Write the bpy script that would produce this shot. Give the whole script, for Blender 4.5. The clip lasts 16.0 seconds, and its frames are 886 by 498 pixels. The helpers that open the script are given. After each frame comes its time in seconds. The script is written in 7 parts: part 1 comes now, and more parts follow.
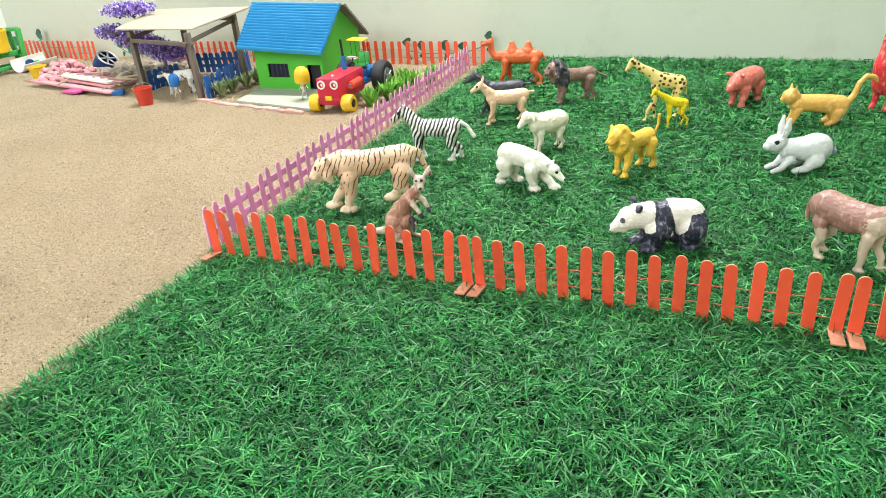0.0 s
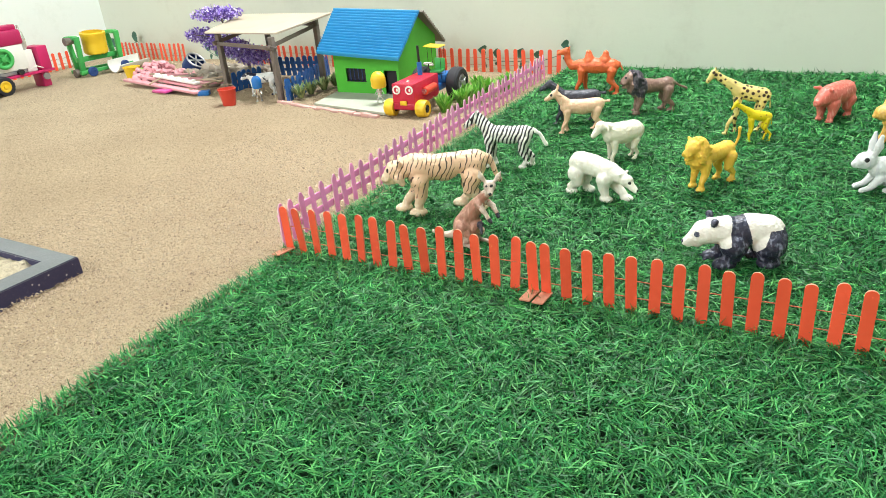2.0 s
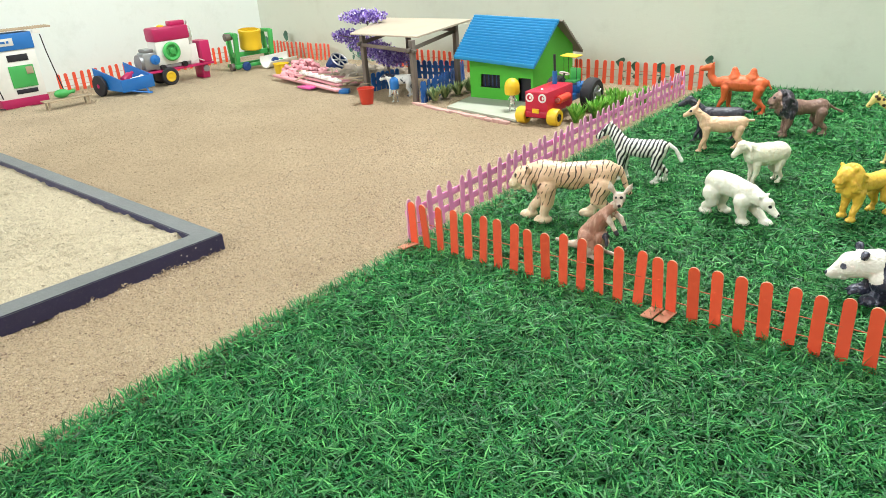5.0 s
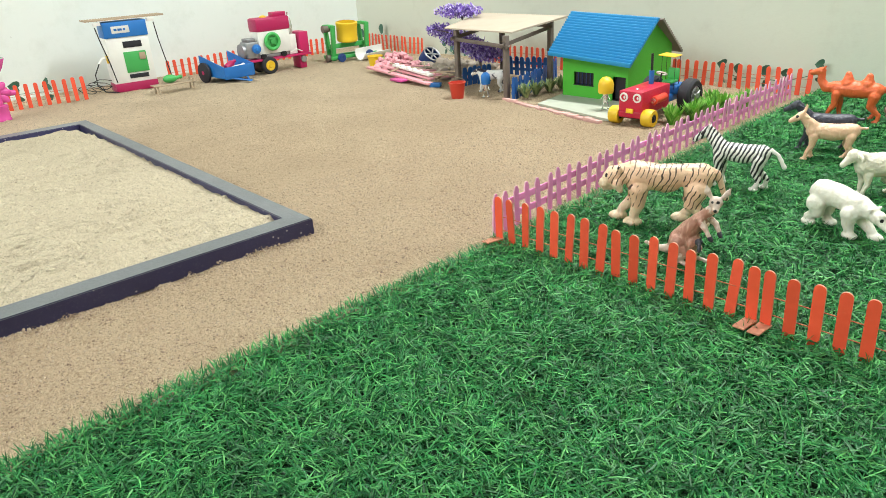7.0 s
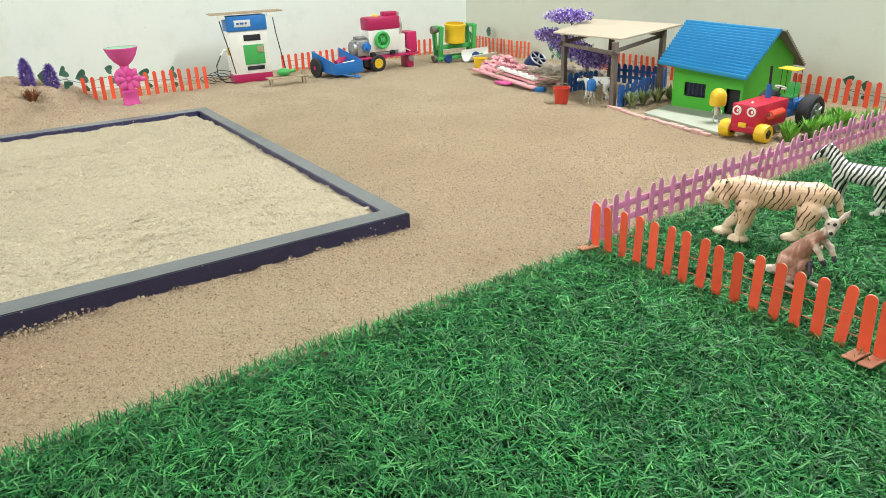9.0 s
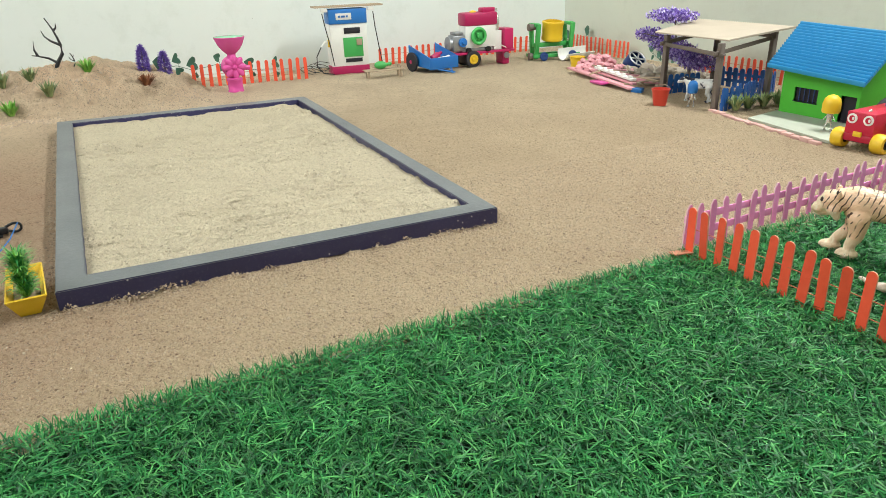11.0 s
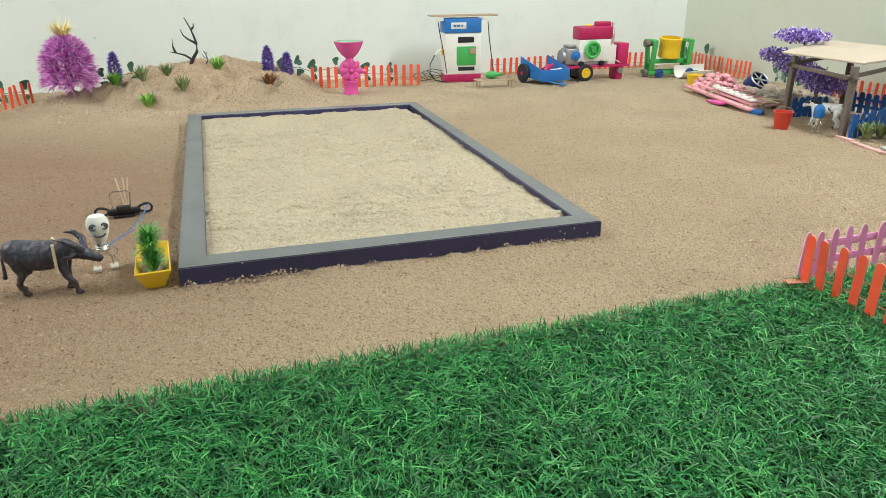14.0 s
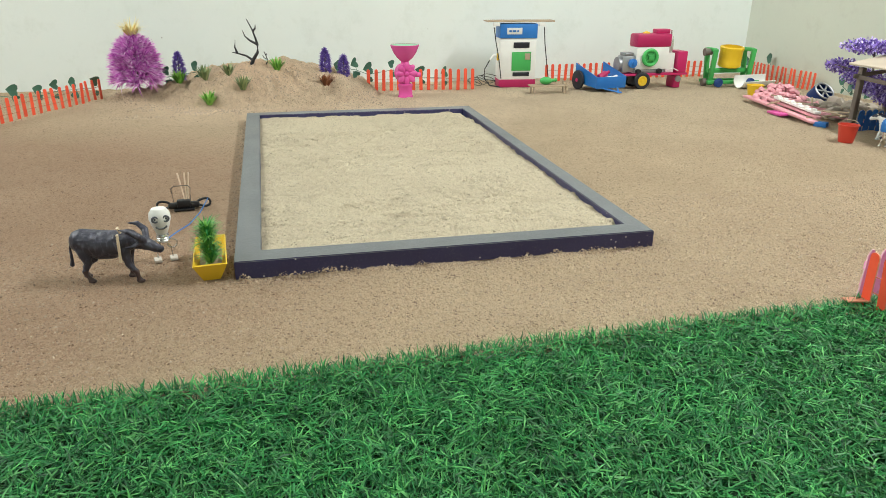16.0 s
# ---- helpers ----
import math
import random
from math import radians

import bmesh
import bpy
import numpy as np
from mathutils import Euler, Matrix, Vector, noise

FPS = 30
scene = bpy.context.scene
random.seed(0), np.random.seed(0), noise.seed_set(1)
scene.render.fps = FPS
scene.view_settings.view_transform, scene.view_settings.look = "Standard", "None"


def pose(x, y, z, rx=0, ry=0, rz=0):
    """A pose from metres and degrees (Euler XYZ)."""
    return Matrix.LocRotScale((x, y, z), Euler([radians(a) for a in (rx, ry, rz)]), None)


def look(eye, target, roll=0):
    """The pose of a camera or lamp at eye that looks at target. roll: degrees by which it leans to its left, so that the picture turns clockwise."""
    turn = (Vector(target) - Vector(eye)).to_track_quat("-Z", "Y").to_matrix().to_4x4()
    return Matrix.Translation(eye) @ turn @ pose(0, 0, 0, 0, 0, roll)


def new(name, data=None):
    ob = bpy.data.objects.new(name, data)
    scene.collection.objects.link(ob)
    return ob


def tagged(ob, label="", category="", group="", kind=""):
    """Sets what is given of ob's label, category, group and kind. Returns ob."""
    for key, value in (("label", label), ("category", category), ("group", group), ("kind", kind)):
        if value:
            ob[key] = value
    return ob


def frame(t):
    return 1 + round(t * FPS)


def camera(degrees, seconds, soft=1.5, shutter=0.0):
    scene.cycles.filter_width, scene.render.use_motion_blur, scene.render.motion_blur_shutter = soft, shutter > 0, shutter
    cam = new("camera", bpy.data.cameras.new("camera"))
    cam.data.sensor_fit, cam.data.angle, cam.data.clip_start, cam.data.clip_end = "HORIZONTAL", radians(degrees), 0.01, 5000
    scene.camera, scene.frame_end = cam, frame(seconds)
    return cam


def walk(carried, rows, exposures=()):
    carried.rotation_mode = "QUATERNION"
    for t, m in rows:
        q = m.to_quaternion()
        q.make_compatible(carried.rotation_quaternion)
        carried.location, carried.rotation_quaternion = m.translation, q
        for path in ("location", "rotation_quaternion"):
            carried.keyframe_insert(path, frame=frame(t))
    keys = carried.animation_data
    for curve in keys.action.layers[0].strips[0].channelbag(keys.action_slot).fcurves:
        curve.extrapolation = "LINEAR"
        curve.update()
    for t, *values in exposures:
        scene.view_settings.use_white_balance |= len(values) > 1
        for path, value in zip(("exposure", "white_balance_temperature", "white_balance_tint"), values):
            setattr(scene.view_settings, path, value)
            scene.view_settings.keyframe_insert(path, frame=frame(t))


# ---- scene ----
cam = camera(65.68, 16.0, soft=0.8)
# seconds, eye, yaw, pitch, roll
PATH = [
    (0, 0.5510, -0.5722, 0.3553, 24.05, -26.52, -4.94),
    (0.5, 0.5516, -0.5725, 0.3541, 25.33, -26.26, -4.93),
    (1, 0.5511, -0.5741, 0.3543, 26.85, -25.99, -4.97),
    (1.5, 0.5506, -0.5739, 0.3533, 28.16, -25.80, -4.94),
    (2, 0.5513, -0.5761, 0.3527, 30.09, -25.36, -4.95),
    (2.5, 0.5507, -0.5774, 0.3519, 31.44, -24.94, -4.90),
    (3, 0.5504, -0.5783, 0.3511, 32.76, -24.54, -4.67),
    (3.5, 0.5498, -0.5799, 0.3509, 34.00, -24.26, -4.47),
    (4, 0.5496, -0.5832, 0.3507, 35.99, -24.10, -4.14),
    (4.5, 0.5488, -0.5846, 0.3498, 38.02, -24.02, -4.05),
    (5, 0.5482, -0.5871, 0.3490, 40.50, -23.87, -4.01),
    (7.5, 0.5432, -0.5943, 0.3449, 49.59, -23.53, -3.22),
    (8, 0.5436, -0.5971, 0.3441, 51.68, -23.29, -2.87),
    (8.5, 0.5441, -0.5978, 0.3445, 53.42, -23.16, -2.79),
    (9, 0.5438, -0.5983, 0.3423, 55.81, -22.98, -2.40),
    (11.5, 0.5406, -0.6036, 0.3350, 64.72, -22.67, -1.72),
    (12, 0.5420, -0.6052, 0.3340, 66.18, -22.38, -1.54),
    (12.5, 0.5434, -0.6074, 0.3345, 67.64, -22.26, -1.31),
    (13, 0.5453, -0.6090, 0.3345, 69.22, -22.12, -1.14),
    (13.5, 0.5460, -0.6098, 0.3336, 70.39, -21.97, -0.98),
    (14, 0.5468, -0.6132, 0.3327, 71.72, -21.80, -0.49),
    (14.5, 0.5464, -0.6147, 0.3328, 72.84, -21.80, -0.23),
    (15, 0.5488, -0.6147, 0.3328, 74.05, -21.78, -0.29),
    (15.5, 0.5505, -0.6157, 0.3328, 74.81, -21.52, -0.18),
    (16, 0.5506, -0.6176, 0.3327, 75.92, -21.42, 0.09),
]
walk(cam, [(t, pose(x, y, z, 90 + pitch, 0, yaw) @ pose(0, 0, 0, 0, 0, roll)) for t, x, y, z, yaw, pitch, roll in PATH],
     [(0, 0.12), (5, -0.02), (9, -0.20), (12.5, -0.31), (16, -0.34)])

# ---- light ----
world = bpy.data.worlds.new("room_air")
world.use_nodes = True
world.node_tree.nodes["Background"].inputs[0].default_value = (0.9, 1.0, 0.92, 1)
world.node_tree.nodes["Background"].inputs[1].default_value = 0.05
scene.world = world


def area_lamp(name, eye, target, w, h, power, colour):
    data = bpy.data.lights.new(name, "AREA")
    data.shape, data.size, data.size_y, data.energy, data.color = "RECTANGLE", w, h, power, colour
    ob = new(name, data)
    ob.matrix_world = look(eye, target)
    return ob


# a tube lamp high on the back wall; unseen fill added behind the camera
area_lamp("tube_light", (-0.05, 0.97, 1.7), (-0.1, -0.1, 0.0), 1.2, 0.10, 54, (0.985, 0.995, 0.995))
area_lamp("camera_side_fill", (-0.9, -2.85, 2.0), (-0.5, 0.5, 0.1), 2.2, 1.3, 84, (0.985, 0.995, 0.995))


# ---- materials ----
def nodes_of(name):
    m = bpy.data.materials.new(name)
    m.use_nodes = True
    nt = m.node_tree
    return m, nt, nt.nodes["Principled BSDF"]


def node(nt, kind, ins=None, **props):
    n = nt.nodes.new(kind)
    for k, v in props.items():
        setattr(n, k, v)
    for k, v in (ins or {}).items():
        if hasattr(v, "links"):
            nt.links.new(v, n.inputs[k])
        else:
            n.inputs[k].default_value = v
    return n


def rgba(c):
    return (c[0], c[1], c[2], 1)


def mix(nt, fac, a, b, blend="MIX"):
    n = nt.nodes.new("ShaderNodeMix")
    n.data_type, n.blend_type = "RGBA", blend
    for sock, v in ((n.inputs[0], fac), (n.inputs[6], a), (n.inputs[7], b)):
        if hasattr(v, "links"):
            nt.links.new(v, sock)
        else:
            sock.default_value = rgba(v) if isinstance(v, tuple) else v
    return n.outputs[2]


def ramp(nt, fac, lo, hi, c0=(0, 0, 0), c1=(1, 1, 1)):
    n = nt.nodes.new("ShaderNodeValToRGB")
    nt.links.new(fac, n.inputs[0])
    if lo > hi:
        lo, hi, c0, c1 = hi, lo, c1, c0
    e = n.color_ramp.elements
    e[0].position, e[1].position, e[0].color, e[1].color = lo, hi, rgba(c0), rgba(c1)
    return n.outputs[0]


def noise_of(nt, scale, detail=4, rough=0.6, vec=None, distort=0.0):
    co = vec or node(nt, "ShaderNodeTexCoord").outputs["Object"]
    return node(nt, "ShaderNodeTexNoise", {"Vector": co, "Scale": scale, "Detail": detail, "Roughness": rough, "Distortion": distort}).outputs["Fac"]


def bump_of(nt, bsdf, height, dist, strength=1.0):
    b = node(nt, "ShaderNodeBump", {"Height": height, "Distance": dist, "Strength": strength})
    nt.links.new(b.outputs[0], bsdf.inputs["Normal"])


def paint(name, colour, rough=0.45, wear=0.25, dirt=(0.30, 0.24, 0.17), metal=0.0, scale=60, bump=0.0004, random_amount=0.12, chips=None):
    """Painted, moulded or raw surface with grime at two scales and a piece-to-piece change."""
    m, nt, b = nodes_of(name)
    big, fine = noise_of(nt, scale * 0.35, 3), noise_of(nt, scale * 6, 5, 0.7)
    info = node(nt, "ShaderNodeObjectInfo").outputs["Random"]
    col = mix(nt, ramp(nt, big, 0.35, 0.75), colour, tuple(c * (1 - 0.5 * wear) for c in colour))
    col = mix(nt, node(nt, "ShaderNodeMath", {0: ramp(nt, fine, 0.55, 0.8), 1: wear * 0.55}, operation="MULTIPLY").outputs[0], col, dirt)
    if chips:
        # paint knocked off in small flecks
        flecks = node(nt, "ShaderNodeTexVoronoi", {"Vector": node(nt, "ShaderNodeTexCoord").outputs["Object"], "Scale": 130.0})
        few = node(nt, "ShaderNodeMath", {0: node(nt, "ShaderNodeSeparateColor", {"Color": flecks.outputs["Color"]}).outputs[0], 1: 0.80}, operation="GREATER_THAN").outputs[0]
        col = mix(nt, node(nt, "ShaderNodeMath", {0: ramp(nt, flecks.outputs["Distance"], 0.16, 0.10), 1: few}, operation="MULTIPLY").outputs[0], col, chips)
    shade = node(nt, "ShaderNodeMapRange", {0: info, 3: 1 - random_amount, 4: 1 + random_amount}).outputs[0]
    hsv = node(nt, "ShaderNodeHueSaturation", {"Color": col, "Value": shade})
    nt.links.new(hsv.outputs[0], b.inputs["Base Color"])
    nt.links.new(node(nt, "ShaderNodeMapRange", {0: big, 3: rough - 0.08, 4: rough + 0.12}).outputs[0], b.inputs["Roughness"])
    b.inputs["Metallic"].default_value = metal
    if bump:
        bump_of(nt, b, fine, bump)
    return m


def figure_paint(name, colour, second=None, fac=None, rough=0.42):
    """Hand-painted plastic; fac(nt) gives where the second colour lies."""
    m, nt, b = nodes_of(name)
    fine, big = noise_of(nt, 500, 4, 0.7), noise_of(nt, 45, 3)
    col = mix(nt, ramp(nt, big, 0.35, 0.7), colour, tuple(c * 0.86 for c in colour))
    if second:
        col = mix(nt, fac(nt), col, second)
    nt.links.new(col, b.inputs["Base Color"])
    b.inputs["Roughness"].default_value = rough
    bump_of(nt, b, noise_of(nt, 260, 3, 0.6), 0.0006, 0.7)
    return m


def wall_material(name, pale, dull, stain):
    m, nt, b = nodes_of(name)
    col = mix(nt, ramp(nt, noise_of(nt, 1.6, 5, 0.6), 0.35, 0.75), pale, dull)
    col = mix(nt, ramp(nt, noise_of(nt, 9, 7, 0.75), 0.52, 0.80), col, stain)
    col = mix(nt, ramp(nt, noise_of(nt, 47, 2, 0.5), 0.775, 0.80), col, (0.36, 0.34, 0.30))
    nt.links.new(col, b.inputs["Base Color"])
    b.inputs["Roughness"].default_value = 0.8
    bump_of(nt, b, noise_of(nt, 60, 6, 0.75), 0.001, 0.7)
    return m


def sand_material(name, light, dark, grain, tone_areas=(), lump=150, relief=0.005, pebbles=0.16, flakes=0.0):
    """Sand: patches, lumps a few millimetres wide, and single dark and pale grains."""
    m, nt, b = nodes_of(name)
    co = node(nt, "ShaderNodeTexCoord").outputs["Object"]
    big, lumps, fine = noise_of(nt, 4.5, 5, 0.65), noise_of(nt, lump, 4, 0.65, distort=0.6), noise_of(nt, grain, 3, 0.75)
    col = mix(nt, ramp(nt, big, 0.32, 0.68), light, tuple(0.6 * a + 0.4 * c for a, c in zip(light, dark)))
    # hollows between lumps are darkened in the colour, standing in for their shade
    col = mix(nt, ramp(nt, lumps, 0.50, 0.30), col, dark)
    mid = noise_of(nt, lump * 0.42, 3, 0.7, distort=0.8)
    col = mix(nt, ramp(nt, mid, 0.44, 0.32), col, tuple(0.45 * a + 0.55 * c for a, c in zip(light, dark)))
    # scattered darker pebbles
    peb = node(nt, "ShaderNodeTexVoronoi", {"Vector": co, "Scale": lump * 0.85})
    few = node(nt, "ShaderNodeMath", {0: node(nt, "ShaderNodeSeparateColor", {"Color": peb.outputs["Color"]}).outputs[0], 1: 1 - pebbles}, operation="GREATER_THAN").outputs[0]
    col = mix(nt, node(nt, "ShaderNodeMath", {0: ramp(nt, peb.outputs["Distance"], 0.34, 0.22), 1: few}, operation="MULTIPLY").outputs[0], col, tuple(c * 0.62 for c in dark))
    col = mix(nt, ramp(nt, fine, 0.43, 0.31), col, tuple(c * 0.6 for c in dark))
    col = mix(nt, ramp(nt, fine, 0.56, 0.68), col, tuple(min(1, c * 1.16) for c in light))
    for at, reach, soft, tone in tone_areas:
        # browner or paler areas of sand
        off = node(nt, "ShaderNodeVectorMath", {0: co, 1: at}, operation="SUBTRACT").outputs[0]
        d = node(nt, "ShaderNodeVectorMath", {0: off}, operation="LENGTH").outputs["Value"]
        d = node(nt, "ShaderNodeMath", {0: d, 1: node(nt, "ShaderNodeMath", {0: big, 1: 0.5}, operation="MULTIPLY").outputs[0]}, operation="ADD").outputs[0]
        area_fac = node(nt, "ShaderNodeMapRange", {0: d, 1: reach + soft, 2: reach - soft, 3: 0.0, 4: 0.9}).outputs[0]
        col = mix(nt, area_fac, col, tone, "MULTIPLY")
    nt.links.new(col, b.inputs["Base Color"])
    b.inputs["Roughness"].default_value = 0.92
    b.inputs["Specular IOR Level"].default_value = 0.2
    h = node(nt, "ShaderNodeMath", {0: node(nt, "ShaderNodeMath", {0: fine, 1: 0.35}, operation="MULTIPLY").outputs[0], 1: lumps}, operation="ADD").outputs[0]
    h = node(nt, "ShaderNodeMath", {0: mid, 1: 1.1, 2: h}, operation="MULTIPLY_ADD").outputs[0]
    if flakes:
        # crusts lifted by the rake
        lie = node(nt, "ShaderNodeMapping", {"Vector": co, "Scale": (1.0, 0.42, 1.0)}).outputs[0]
        crust = node(nt, "ShaderNodeMath", {0: ramp(nt, noise_of(nt, 105, 4, 0.6, vec=lie, distort=0.7), 0.57, 0.60), 1: ramp(nt, noise_of(nt, 11, 2, 0.5), 0.42, 0.60)}, operation="MULTIPLY").outputs[0]
        h = node(nt, "ShaderNodeMath", {0: crust, 1: flakes, 2: h}, operation="MULTIPLY_ADD").outputs[0]
    bump_of(nt, b, h, relief, 1.0)
    return m


def leafy(name, colours, rough=0.45, gloss=0.5, tufts=0):
    """Blades and petals; each island takes its own colour between those given."""
    m, nt, b = nodes_of(name)
    n = nt.nodes.new("ShaderNodeValToRGB")
    rnd = node(nt, "ShaderNodeNewGeometry").outputs["Random Per Island"]
    nt.links.new(rnd, n.inputs[0])
    els = n.color_ramp.elements
    els[0].color, els[1].color = rgba(colours[0]), rgba(colours[-1])
    for i, c in enumerate(colours[1:-1]):
        els.new((i + 1) / (len(colours) - 1)).color = rgba(c)
    col = n.outputs[0]
    if tufts:
        # neighbouring blades share a tone
        shade = node(nt, "ShaderNodeMapRange", {0: noise_of(nt, tufts, 2, 0.5), 1: 0.32, 2: 0.68, 3: 0.66, 4: 1.30}).outputs[0]
        broad = node(nt, "ShaderNodeMapRange", {0: noise_of(nt, tufts * 0.14, 2, 0.5), 1: 0.3, 2: 0.7, 3: 0.85, 4: 1.12}).outputs[0]
        both = node(nt, "ShaderNodeMath", {0: shade, 1: broad}, operation="MULTIPLY").outputs[0]
        col = node(nt, "ShaderNodeHueSaturation", {"Color": col, "Value": both}).outputs[0]
    nt.links.new(col, b.inputs["Base Color"])
    b.inputs["Roughness"].default_value = rough
    b.inputs["Specular IOR Level"].default_value = gloss
    return m


WALL = wall_material("white_distemper", (0.80, 0.855, 0.825), (0.76, 0.815, 0.78), (0.69, 0.745, 0.70))
GREEN_DISTEMPER = wall_material("greenish_distemper", (0.68, 0.71, 0.62), (0.63, 0.665, 0.575), (0.58, 0.60, 0.515))
SAND = sand_material("coarse_beige_sand", (0.73, 0.572, 0.385), (0.44, 0.302, 0.188), 560, [((-0.50, -1.30, 0), 0.98, 0.16, (0.76, 0.66, 0.66)), ((-1.75, 0.65, 0), 1.05, 0.40, (1.18, 1.24, 1.30)), ((-1.70, -0.50, 0.05), 0.75, 0.35, (1.28, 1.28, 1.36)), ((-1.66, -0.62, 0.12), 0.40, 0.07, (1.05, 1.00, 0.97))], lump=230, relief=0.013)
PALE_SAND = sand_material("fine_pale_sand", (0.78, 0.680, 0.495), (0.60, 0.50, 0.35), 520, lump=170, relief=0.010, pebbles=0.05, flakes=1.8)
GRAIN = leafy("sand_grains", [(0.18, 0.115, 0.075), (0.30, 0.21, 0.14), (0.38, 0.28, 0.19), (0.48, 0.37, 0.26), (0.54, 0.42, 0.30), (0.34, 0.24, 0.155)], 0.85)
MOUND_CLOD = leafy("mound_clods", [(0.38, 0.26, 0.18), (0.52, 0.39, 0.28), (0.46, 0.33, 0.235)], 0.9)
PALE_GRAIN = leafy("pale_sand_grains", [(0.40, 0.32, 0.21), (0.56, 0.47, 0.34), (0.64, 0.55, 0.41)], 0.85)
GRASS = leafy("turf_blades", [(0.005, 0.065, 0.022), (0.013, 0.14, 0.036), (0.026, 0.20, 0.050), (0.12, 0.42, 0.115), (0.014, 0.145, 0.042), (0.052, 0.29, 0.072), (0.005, 0.065, 0.022)], 0.45, 0.25, tufts=62)
TURF_BASE = paint("turf_backing", (0.006, 0.036, 0.012), 0.95, 0.4, (0.01, 0.02, 0.01))
RED = paint("orange_red_paint", (0.90, 0.10, 0.042), 0.5, 0.2, (0.75, 0.33, 0.2))
RAW_STICK = paint("peach_stick_wood", (0.72, 0.30, 0.19), 0.6, 0.3)
PINK = paint("pink_paint", (0.95, 0.32, 0.68), 0.5, 0.15)
ROSE_EDGE = paint("pale_rose_cut_wood", (0.82, 0.52, 0.60), 0.6, 0.2)
PALE_STICK = paint("pale_stick_wood", (0.74, 0.58, 0.44), 0.6, 0.15)
THREAD = paint("red_thread", (0.5, 0.12, 0.06), 0.7, 0.1, bump=0)
# the grey puts the wall's reflection into the colour of the frame's top
FRAME_TOP = paint("enamel_grey_sheen", (0.14, 0.15, 0.16), 0.32, 0.35, (0.3, 0.28, 0.26), scale=30)
FRAME_SIDE = paint("indigo_enamel", (0.034, 0.032, 0.105), 0.4, 0.35, (0.35, 0.33, 0.33), scale=45, chips=(0.72, 0.70, 0.68))
GREEN_WALL = paint("bright_green_card", (0.07, 0.46, 0.03), 0.55, 0.1, random_amount=0)
BLUE_ROOF = paint("blue_corrugated_card", (0.008, 0.25, 0.52), 0.45, 0.15, (0.1, 0.3, 0.5), random_amount=0)
CARD = paint("brown_cardboard", (0.40, 0.31, 0.21), 0.8, 0.2)
GREY_CARD = paint("weathered_grey_cardboard", (0.20, 0.175, 0.15), 0.85, 0.3)
SHED_CARD = paint("pale_cardboard", (0.50, 0.43, 0.34), 0.8, 0.15)
STICK = paint("grey_brown_stick", (0.17, 0.14, 0.12), 0.7, 0.3)
CEMENT = paint("pale_cement", (0.43, 0.455, 0.37), 0.75, 0.3, scale=25)
BRICK_PINK = paint("pink_brick_paint", (0.66, 0.39, 0.35), 0.8, 0.5, (0.5, 0.4, 0.28))
BLACK = paint("black_plastic", (0.012, 0.012, 0.014), 0.4, 0.1, (0.06, 0.06, 0.06))
RUBBER = paint("dark_rubber", (0.018, 0.018, 0.024), 0.7, 0.2, (0.1, 0.09, 0.08))
MAGENTA = paint("crimson_paint", (0.47, 0.012, 0.105), 0.35, 0.12)
TRACTOR_RED = paint("cherry_red_paint", (0.50, 0.012, 0.045), 0.3, 0.12)
BLUE = paint("bright_blue_paint", (0.015, 0.16, 0.50), 0.4, 0.15)
NAVY = paint("navy_blue_paint", (0.012, 0.05, 0.20), 0.5, 0.2)
FENCE_BLUE = paint("royal_blue_paint", (0.014, 0.10, 0.36), 0.5, 0.25)
YELLOW = paint("yellow_paint", (0.80, 0.52, 0.02), 0.4, 0.15)
GREEN = paint("green_paint", (0.06, 0.42, 0.10), 0.4, 0.15)
WHITE = paint("white_paint", (0.80, 0.80, 0.76), 0.45, 0.15)
GREY_METAL = paint("grey_metal", (0.34, 0.35, 0.37), 0.35, 0.2, metal=0.7)
CHROME = paint("tin_metal", (0.7, 0.7, 0.68), 0.25, 0.15, metal=0.9)
HOT_PINK = paint("glossy_pink_paint", (0.72, 0.09, 0.36), 0.22, 0.08, bump=0)
BUCKET_RED = paint("red_plastic", (0.66, 0.055, 0.03), 0.35, 0.1)
ROSE = paint("rose_pink_paint", (0.72, 0.34, 0.38), 0.55, 0.25)
DARK_HOLE = paint("dark_opening", (0.012, 0.012, 0.02), 0.6, 0.1, (0.03, 0.03, 0.04))
LEAF_DARK = leafy("dark_green_leaf", [(0.02, 0.09, 0.06), (0.07, 0.19, 0.13)], 0.35)
LEAF_LIME = leafy("lime_leaf", [(0.07, 0.28, 0.03), (0.20, 0.50, 0.06), (0.40, 0.66, 0.18)], 0.45)
LEAF_OLIVE = leafy("olive_leaf", [(0.08, 0.16, 0.06), (0.22, 0.30, 0.12), (0.42, 0.46, 0.22)], 0.5)
LEAF_RUST = leafy("rust_leaf", [(0.16, 0.05, 0.02), (0.30, 0.12, 0.05)], 0.6)
PURPLE = leafy("purple_bristle", [(0.42, 0.06, 0.44), (0.72, 0.18, 0.68), (0.82, 0.30, 0.78), (0.88, 0.50, 0.86), (0.94, 0.74, 0.92)], 0.5)
VIOLET = leafy("violet_bristle", [(0.07, 0.04, 0.30), (0.20, 0.11, 0.52), (0.30, 0.20, 0.62)], 0.5)
LILAC = leafy("lilac_petal", [(0.10, 0.04, 0.32), (0.22, 0.12, 0.52), (0.34, 0.24, 0.66), (0.70, 0.62, 0.88)], 0.5)
TINSEL = leafy("yellow_bristle", [(0.78, 0.60, 0.10), (0.88, 0.80, 0.40), (0.9, 0.86, 0.6)], 0.5)
ROCK = paint("grey_rubble", (0.36, 0.31, 0.25), 0.9, 0.4, scale=40, bump=0.001)


